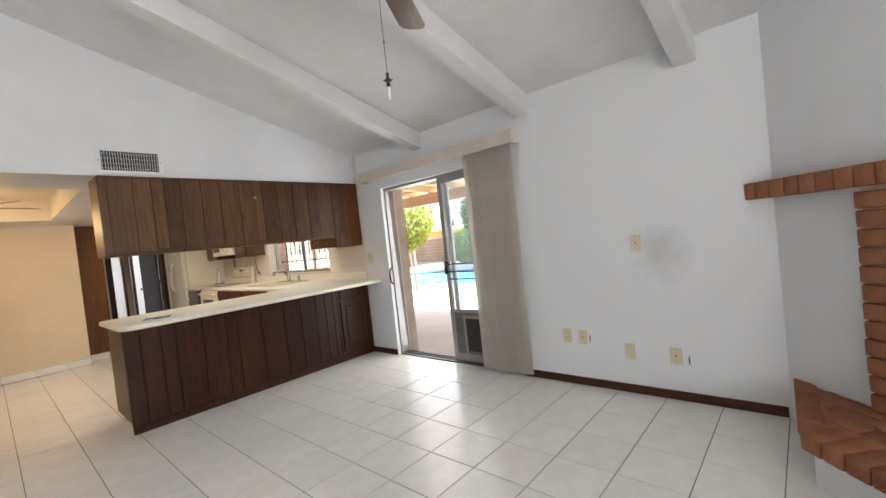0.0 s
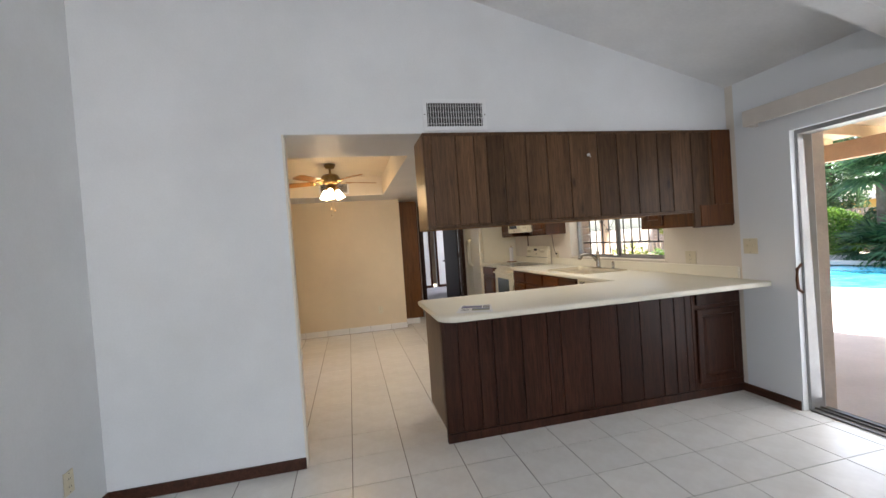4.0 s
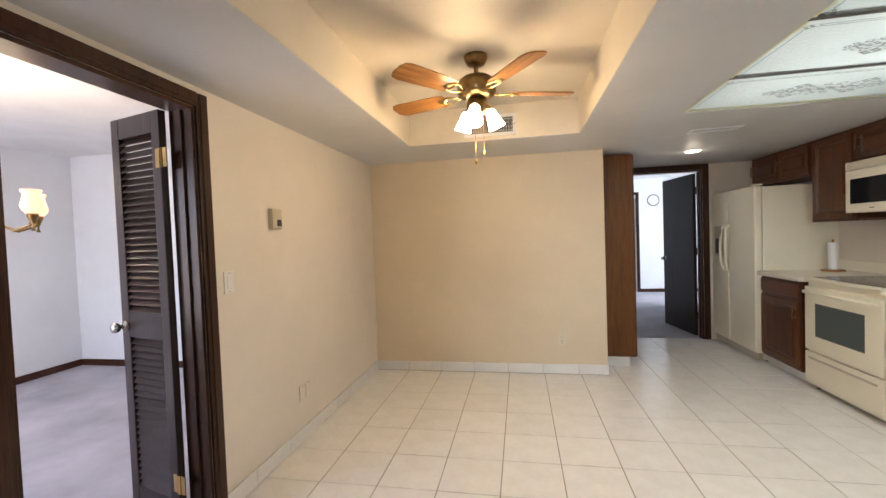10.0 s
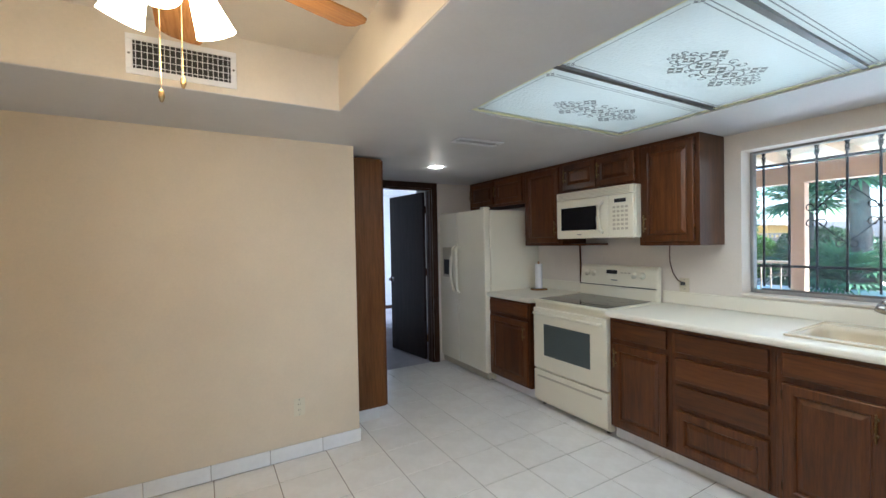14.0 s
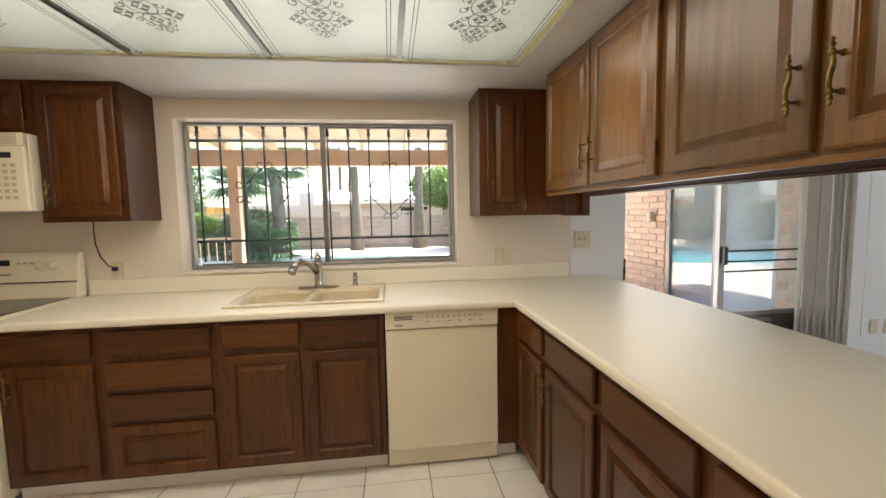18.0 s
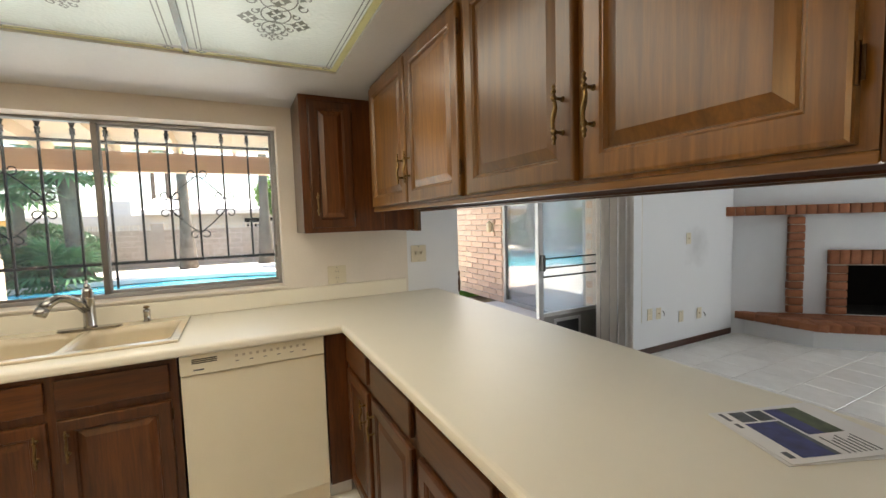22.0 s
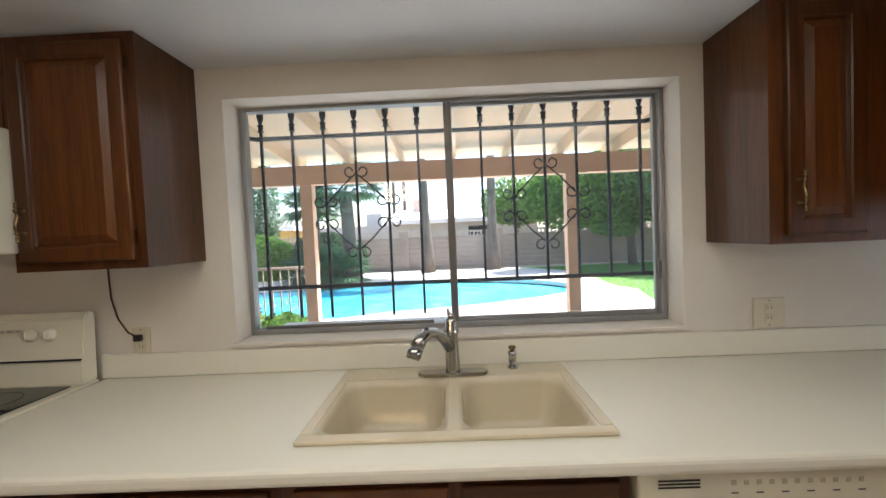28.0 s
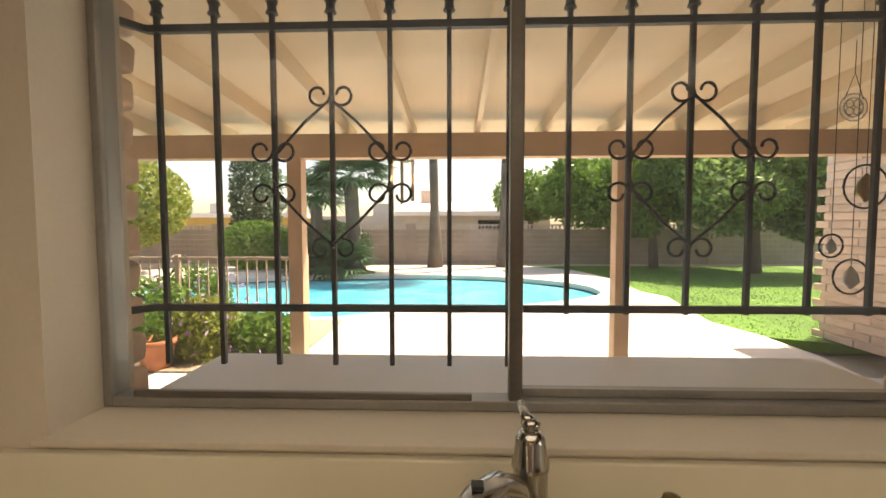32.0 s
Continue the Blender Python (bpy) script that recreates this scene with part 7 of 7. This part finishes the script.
# boundary wall of blocks with a pierced top course
FXW = 19.4
fence = solid("wall_boundary", boxes((FXW + 0.005, FXW + 0.15, -16, 26, GZ - 0.2, 1.28), (8.2, FXW, 24, 24.2, GZ - 0.2, 1.28), (8.0, FXW + 0.15, -15, -14.8, GZ - 0.2, 1.5)), MORTAR, "tan concrete-block boundary wall", "wall", S)
vv, fc = [], []
rng2 = random.Random(2)


def block(x0, x1, y0, y1, z0, z1):
    b = len(vv)
    vv.extend([(x0, y0, z0), (x1, y0, z0), (x1, y1, z0), (x0, y1, z0), (x0, y0, z1), (x1, y0, z1), (x1, y1, z1), (x0, y1, z1)])
    fc.extend([tuple(b + i for i in f) for f in ((3, 2, 1, 0), (4, 5, 6, 7), (0, 1, 5, 4), (1, 2, 6, 5), (2, 3, 7, 6), (3, 0, 4, 7))])


for r in range(7):
    y = -15.8 + (0.2 if r % 2 else 0)
    while y < 24:
        d = rng2.uniform(0, 0.004)
        block(FXW - 0.012 - d, FXW + 0.004, y + 0.005, y + 0.393, GZ + r * 0.2 + 0.005, GZ + r * 0.2 + 0.193)
        y += 0.4
o = new("block", raw_mesh("block", vv, fc, BLOCK))
o.parent = fence
tagged(o, "courses of tan concrete blocks", "", "", "stuff")
for y in (-8.2, -4.2, -0.2, 3.8, 7.8, 11.8, 15.8, 19.8):
    part("pilaster", boxes((FXW - 0.06, FXW + 0.2, y - 0.2, y + 0.2, GZ, 1.56)), BLOCK, fence)
vv, fc = [], []
y = -15.6
while y < 24:
    a, b, c, d = y, y + 0.3, 1.285, 1.52
    for q in ((a, b, c, c + 0.03), (a, b, d - 0.03, d), (a, a + 0.03, c + 0.03, d - 0.03), (b - 0.03, b, c + 0.03, d - 0.03)):
        block(FXW + 0.03, FXW + 0.12, q[0], q[1], q[2], q[3])
    m = (a + b) / 2, (c + d) / 2
    for s in (-1, 1):
        for t in (-1, 1):
            block(FXW + 0.03, FXW + 0.12, m[0] + min(0, s) * 0.10 + 0.0, m[0] + max(0, s) * 0.10, m[1] + t * 0.055 - 0.012, m[1] + t * 0.055 + 0.012)
    block(FXW + 0.03, FXW + 0.12, m[0] - 0.015, m[0] + 0.015, c + 0.03, d - 0.03)
    y += 0.3
o = new("screen_block", raw_mesh("screen_block", vv, fc, SCREEN))
o.parent = fence
tagged(o, "pierced screen blocks along the top", "", "", "stuff")


# plants
def leaf_cloud(name, centre, radii, count, size, mat, seed, flat=0.0, hollow=0.40, bumps=9):
    """Many small bent leaves in an uneven crown."""
    g = np.random.default_rng(seed)
    d = g.normal(size=(count, 3))
    d /= np.linalg.norm(d, axis=1)[:, None]
    lob = np.ones(count)
    for _ in range(bumps):
        b = g.normal(size=3)
        b /= np.linalg.norm(b)
        lob += 0.45 * np.maximum(0, d @ b) ** 3 * g.uniform(-0.9, 1)
    r = (hollow + (1 - hollow) * g.random(count) ** 0.5) * lob
    c = np.array(centre) + d * r[:, None] * np.array(radii)
    u = g.normal(size=(count, 3))
    u /= np.linalg.norm(u, axis=1)[:, None]
    w = np.cross(u, g.normal(size=(count, 3)))
    w /= np.linalg.norm(w, axis=1)[:, None]
    s = size * g.uniform(0.6, 1.4, count)[:, None]
    q = np.stack([c - u * s, c + w * s * 0.42, c + u * s, c - w * s * 0.42], 1)
    f = np.arange(4 * count).reshape(-1, 4)
    return raw_mesh(name, q.reshape(-1, 3).tolist(), f.tolist(), mat)


def crown(parent, *args, **kw):
    o = new("crown", leaf_cloud("crown", *args, **kw))
    o.parent = parent
    return o


def broad_tree(label, x, y, h, crown_rows, seed, mat=LEAF, r=0.14):
    t = thing("tree", label, "tree", x, y, GZ - 0.02)
    rnd = random.Random(seed)
    bm = bmesh.new()
    pts = [(0, 0, 0), (0.05, 0.03, h * 0.25), (0.02, -0.05, h * 0.5), (0.1, 0.04, h * 0.75)]
    tube(bm, pts, [r * 1.3, r, r * 0.85, r * 0.4], 10)
    for k in range(6):
        a, z = rnd.uniform(0, 6.28), h * rnd.uniform(0.35, 0.6)
        L = h * rnd.uniform(0.25, 0.4)
        tube(bm, [(0.03, 0, z), (L * 0.5 * math.cos(a), L * 0.5 * math.sin(a), z + L * 0.45), (L * math.cos(a), L * math.sin(a), z + L * 0.75)], [r * 0.5, r * 0.3, r * 0.1], 7)
    part("trunk", bm, BARK, t, "", True)
    for k, (cx, cy, cz, rx, ry, rzz, cnt) in enumerate(crown_rows):
        crown(t, (cx, cy, cz), (rx, ry, rzz), cnt, 0.10, mat, seed * 10 + k)
    return t


def palm_trunk(label, x, y, h, r, lean=0.0):
    t = thing("palm_tree", label, "palm tree", x, y, GZ - 0.02, 0, "tall palms")
    bm = bmesh.new()
    pts, rad = [], []
    for k in range(15):
        u = k / 14
        pts.append((0, lean * u * u, h * u))
        rad.append(r * (1.45 - 0.75 * min(1, u * 4) + 0.0) if u < 0.25 else r * (0.75 + 0.04 * (k % 2)))
    tube(bm, pts, rad, 14)
    part("trunk", bm, BARK, t, "", True)
    return t


def fan_fronds(t, centre, n, size, seed, mat=FROND, up=0.6):
    """Fan-shaped palm leaves: stalk and pointed fingers."""
    rnd = random.Random(seed)
    V, F = [], []
    for i in range(n):
        a, e = rnd.uniform(0, 6.28), rnd.uniform(-0.5, 1.3) * up
        d = Vector((math.cos(a) * math.cos(e), math.sin(a) * math.cos(e), math.sin(e)))
        st = size * rnd.uniform(0.6, 1.0)
        base = Vector(centre) + d * st * 0.7
        side = d.cross(Vector((0, 0, 1))).normalized()
        upv = side.cross(d)
        for k in range(13):
            b = radians(-85 + 170 * k / 12)
            f = (d * math.cos(b) + side * math.sin(b)).normalized()
            L = st * (0.75 + 0.25 * math.cos(b)) * rnd.uniform(0.85, 1.1)
            w = f.cross(upv).normalized() * st * 0.045
            tip = base + f * L - Vector((0, 0, 0.18 * L))
            m = base + f * L * 0.5 + upv * 0.03
            s = len(V)
            V.extend([tuple(base), tuple(m + w), tuple(tip), tuple(m - w)])
            F.append((s, s + 1, s + 2, s + 3))
        s = len(V)
        q = side * 0.012
        V.extend([tuple(Vector(centre) - q), tuple(Vector(centre) + q), tuple(base + q), tuple(base - q)])
        F.append((s, s + 1, s + 2, s + 3))
    o = new("crown", raw_mesh("crown", V, F, mat))
    o.parent = t
    return o


p1 = palm_trunk("tall slender palm trunk beside the boundary wall", 18.1, 6.75, 9.0, 0.21, 0.3)
fan_fronds(p1, (0, 0.3, 9.1), 34, 1.3, 1)
p2 = palm_trunk("tall slender palm trunk beside the boundary wall", 18.3, 4.15, 9.6, 0.22, -0.2)
fan_fronds(p2, (0, -0.2, 9.7), 34, 1.3, 2)
p3 = palm_trunk("stout fan palm with rough trunk and low fronds by the pool", 16.3, 9.35, 3.1, 0.30, 0.1)
fan_fronds(p3, (0, 0.1, 3.2), 60, 1.25, 3)
p4 = palm_trunk("stout fan palm with rough trunk and low fronds by the pool", 16.6, 10.7, 2.5, 0.26, 0.0)
fan_fronds(p4, (0, 0.0, 2.6), 50, 1.1, 4)
lowp = thing("palm_bush", "low clump of fan palm fronds at the pool edge", "shrub", 15.9, 9.3, GZ - 0.02)
fan_fronds(lowp, (0, 0.3, 0.25), 60, 0.95, 5, FROND, 0.9)
fan_fronds(lowp, (0.2, 1.3, 0.35), 50, 0.95, 6, LEAF_DARK, 0.9)
cy_ = thing("cypress_tree", "tall dense dark cypress beside the hedge", "tree", 20.6, 14.8, GZ - 0.2)
bm = bmesh.new()
cyl(bm, (0, 0, 0), (0, 0, 4.5), 0.14, 0.04, 8)
part("trunk", bm, BARK, cy_)
crown(cy_, (0, 0, 2.9), (0.85, 0.85, 2.9), 9000, 0.09, LEAF_DARK, 71, hollow=0.6)
hg = thing("hedge", "clipped rounded green hedge by the boundary wall", "hedge", 17.3, 12.9, GZ - 0.05)
crown(hg, (0, 0.1, 0.85), (0.8, 1.25, 0.95), 9000, 0.06, LEAF, 72, hollow=0.7)
hg2 = thing("hedge", "dark green hedge behind the palms", "hedge", 17.8, 10.6, GZ - 0.05)
crown(hg2, (0, 0, 0.8), (0.7, 1.3, 0.9), 7000, 0.06, LEAF_DARK, 73, hollow=0.7)
broad_tree("leafy green garden tree by the boundary wall", 17.9, -1.2, 4.8, [(0, 0, 3.1, 1.8, 2.0, 1.6, 9000), (0.2, 1.9, 2.6, 1.4, 1.5, 1.1, 6000), (0, -2.0, 3.0, 1.5, 1.7, 1.5, 7000), (-0.4, 3.2, 2.9, 0.9, 1.1, 1.2, 3500), (-0.6, 0.8, 1.9, 1.0, 1.2, 0.8, 4000)], 5)
broad_tree("large leafy green tree over the lawn", 16.2, -3.6, 5.2, [(0, 0, 3.4, 2.0, 2.2, 1.8, 10000), (-1.0, 1.2, 2.2, 1.3, 1.4, 1.1, 6000), (0, -2.4, 3.2, 1.8, 1.8, 1.5, 7000), (-0.8, -1.2, 1.9, 1.2, 1.3, 0.9, 5000), (0.4, 2.4, 3.3, 1.3, 1.2, 1.2, 5000)], 6, LEAF_SOFT)
broad_tree("leafy green tree behind the boundary wall", 21.5, 2.6, 4.4, [(0, 0, 2.9, 1.6, 1.9, 1.2, 6000), (0, -2.2, 3.2, 1.6, 1.6, 1.4, 5000)], 7)
broad_tree("tall leafy tree behind the boundary wall", 22.0, -3.6, 6.0, [(0, 0, 4.2, 2.2, 2.6, 1.9, 7000), (0, -3.6, 4.4, 2.0, 2.2, 2.0, 6000)], 8)
broad_tree("pale green desert tree beside the pool", 15.5, 16.5, 4.0, [(0, 0, 2.3, 1.7, 1.9, 1.5, 7000), (0.5, 1.8, 2.0, 1.4, 1.5, 1.2, 4500)], 9, LEAF_YELLOW)
broad_tree("distant round dark green tree", 46, 38, 6.0, [(0, 0, 4.0, 2.5, 2.8, 1.8, 3000)], 10, LEAF_DARK)
for k, (px, py, ph) in enumerate(((60, 55, 11.0), (60, 51.5, 10.0), (52, 12.5, 9.5), (50, 11.0, 11.5))):
    pp = palm_trunk("distant tall palm beyond the neighbouring roofs", px, py, ph, 0.25)
    fan_fronds(pp, (0, 0, ph + 0.1), 30, 1.6, 20 + k)

# flowering bushes, pot and railing by the patio's end
random.seed(31)
for k, (bx, by, br, bh) in enumerate(((7.5, 8.15, 0.42, 0.34), (7.45, 8.85, 0.40, 0.42), (7.5, 9.6, 0.45, 0.5), (7.3, 10.4, 0.5, 0.55), (8.4, 9.6, 0.5, 0.6))):
    b = thing("garden_bush", "loose flowering garden bush beside the patio", "shrub", bx, by, GZ - 0.1, 0, "bushes by the railing")
    crown(b, (0, 0, bh * 0.85), (br, br * 1.1, bh), 2600, 0.045, LEAF_YELLOW if k % 2 else LEAF, 90 + k, hollow=0.3)
    o = new("blossoms", leaf_cloud("blossoms", (0, 0, bh), (br * 1.05, br * 1.1, bh), 130, 0.03, PETAL, 120 + k, hollow=0.85))
    o.parent = b
tagged(solid("planting_bed", boxes((6.85, 9.2, 7.75, 12.5, GZ - 0.2, GZ + 0.02)), GROUND, "earth bed beside the patio", "ground", S))
pot = thing("plant_pot", "terracotta flower pot with a small green plant", "plant pot", 6.95, 9.10, GZ + 0.02)
bm = bmesh.new()
lathe(bm, [(0.12, 0.0), (0.15, 0.12), (0.18, 0.25), (0.20, 0.255), (0.20, 0.31), (0.17, 0.31), (0.165, 0.27), (0.02, 0.265)], 24)
part("pot", bm, TERRACOTTA, pot, "", True)
crown(pot, (0, 0, 0.42), (0.14, 0.14, 0.16), 220, 0.04, LEAF, 140, hollow=0.2)
rl = thing("railing", "tan painted metal picket railing between patio and pool", "railing", 8.05, 7.9, GZ + 0.02)
part("top_rail", boxes((-0.022, 0.022, 0, 3.4, 1.05, 1.09), bev=0.004), RAIL_PAINT, rl)
part("bottom_rail", boxes((-0.018, 0.018, 0, 3.4, 0.10, 0.135), bev=0.004), RAIL_PAINT, rl)
pk = mesh_of("picket", boxes((-0.008, 0.008, -0.008, 0.008, 0.135, 1.05)), RAIL_PAINT)
for k in range(25):
    o = new("picket", pk)
    o.parent, o.location = rl, (0, 0.13 + k * 0.13, 0)
po = mesh_of("post", boxes((-0.03, 0.03, -0.03, 0.03, 0, 1.12), bev=0.005), RAIL_PAINT)
for y in (0.0, 1.7, 3.4):
    o = new("post", po)
    o.parent, o.location = rl, (0, y, 0)

# neighbouring houses past the wall
nh = thing("neighbour_house", "low grey house with broad pale roof beyond the boundary wall", "house", 27, 5.5, GZ - 0.2)
part("wall", boxes((0, 8, -5, 8.5, 0, 2.35)), GREY_STUCCO, nh)
bm = bmesh.new()
prism(bm, [(-0.8, 2.35), (8.8, 2.35), (8.8, 2.55), (4.0, 3.45), (-0.8, 2.60)], -6, 4.0, "Y")
part("roof", bm, ROOF_WHITE, nh)
part("window", boxes((-0.02, 0.0, -2.5, -0.8, 1.2, 2.1)), DARK_GLASS, nh)
part("chimney", boxes((3.0, 3.8, 2.0, 2.8, 2.6, 4.1)), SLUMP, nh)
part("roof_unit", boxes((2.0, 3.0, 4.8, 5.8, 2.36, 3.2)), GREY_STUCCO, nh)
n2 = thing("neighbour_house", "yellow stucco house with a flat pale roof beyond the boundary wall", "house", 30, 19.5, GZ - 0.2)
part("wall", boxes((0, 8, -2.5, 9, 0, 2.35)), YELLOW_STUCCO, n2)
part("roof", boxes((-0.7, 8.7, -3.2, 9.7, 2.35, 2.62)), ROOF_WHITE, n2)
part("window", boxes((-0.02, 0.0, 0.4, 1.8, 1.2, 2.0)), DARK_GLASS, n2)
part("roof_unit", boxes((1.5, 2.6, 3.0, 4.0, 2.62, 3.4)), GREY_STUCCO, n2)

# wind chimes under the patio beam
def chime(label, x, y, z, rings, fig):
    c = thing("wind_chime", label, "wind chime", x, y, z, 0, "hanging ornaments")
    bm = bmesh.new()
    cyl(bm, (0, 0, 0), (0, 0, -rings[-1][0]), 0.0015, None, 5)
    part("cord", bm, IRON, c)
    for d, r in rings:
        bm = bmesh.new()
        tube(bm, [(0, r * math.cos(2 * math.pi * k / 20), -d + r * math.sin(2 * math.pi * k / 20)) for k in range(21)], 0.004, 6)
        rg = part("ring", bm, IRON, c)
        bm = bmesh.new()
        lathe(bm, [(0.004, -r * 0.7), (r * 0.4, -r * 0.3), (r * 0.3, r * 0.2), (0.004, r * 0.6)], 8, (0, 0, -d))
        part("charm", bm, fig, rg, "", True)
    return c


CT = rz_(4.45)
chime("string of ringed metal ornaments hanging under the patio roof", 4.45, 4.36, CT, [(CT - 1.568, 0.084)], BRASS)
chime("string of ringed metal ornaments hanging under the patio roof", 4.45, 4.48, CT, [(CT - 1.339, 0.045)], ALU)
chime("string of ringed metal ornaments hanging under the patio roof", 4.45, 4.40, CT, [(CT - 1.218, 0.068)], ALU)
gl = thing("hanging_ornament", "round clear glass ornament with metal rings hanging on a wire", "ornament", 4.45, 4.421, 2.119)
bm = bmesh.new()
cyl(bm, (0, 0, 0), (0, 0, -0.12), 0.0015, None, 5)
tube(bm, [(0, -0.035, -0.22), (0, 0, -0.12), (0, 0.035, -0.22)], 0.0015, 5)
part("wire", bm, IRON, gl)
bm = bmesh.new()
for yy, zz, rr in ((0.0, -0.25, 0.052), (0.0, -0.25, 0.036), (-0.014, -0.236, 0.014), (0.014, -0.236, 0.014), (-0.014, -0.264, 0.014), (0.014, -0.264, 0.014)):
    tube(bm, [(0, yy + rr * math.cos(2 * math.pi * k / 20), zz + rr * math.sin(2 * math.pi * k / 20)) for k in range(21)], 0.0022, 6)
part("frame", bm, ALU, gl, "", True)
bm = bmesh.new()
cyl(bm, (-0.004, 0, -0.25), (0.004, 0, -0.25), 0.050, None, 24)
part("glass_disc", bm, CLEAR, gl)

# house bricks of the wing wall, one by one
bm = bmesh.new()
box(bm, -0.196, 0.196, -0.02, 0.02, -0.046, 0.046, 0.008, 1)
for v_ in bm.verts:
    v_.co += 0.004 * noise.noise_vector(v_.co * 20)
wb = mesh_of("brick", bm, SLUMP)
bm = bmesh.new()
box(bm, -0.098, 0.098, -0.02, 0.02, -0.046, 0.046, 0.008, 1)
wbh = mesh_of("brick", bm, SLUMP)
random.seed(41)
for r in range(24):
    z = GZ + 0.05 + r * 0.105
    x = WX0 + (0.2 if r % 2 else 0.0)
    while x < WX1 - 0.05:
        x0, x1 = x, x + 0.405
        if not (z < 1.95 and x1 > 4.81 and x0 < 6.73) and x1 < WX1 + 0.21:
            o = new("brick", wb)
            o.parent, o.location = wing, (min((x0 + x1) / 2, WX1 - 0.2), WY - 0.012 + random.uniform(-0.003, 0.003), z)
        elif z < 1.95:
            for a, b in ((x0, min(x1, 4.81)), (max(x0, 6.73), x1)):
                if b - a > 0.12:
                    o = new("brick", wbh)
                    o.parent, o.location = wing, (a + 0.1 if a > 6 else b - 0.1, WY - 0.012, z)
        x += 0.405

# the floor tiles come last
random.seed(51)
for row in TILED:
    tiled_floor(*row)
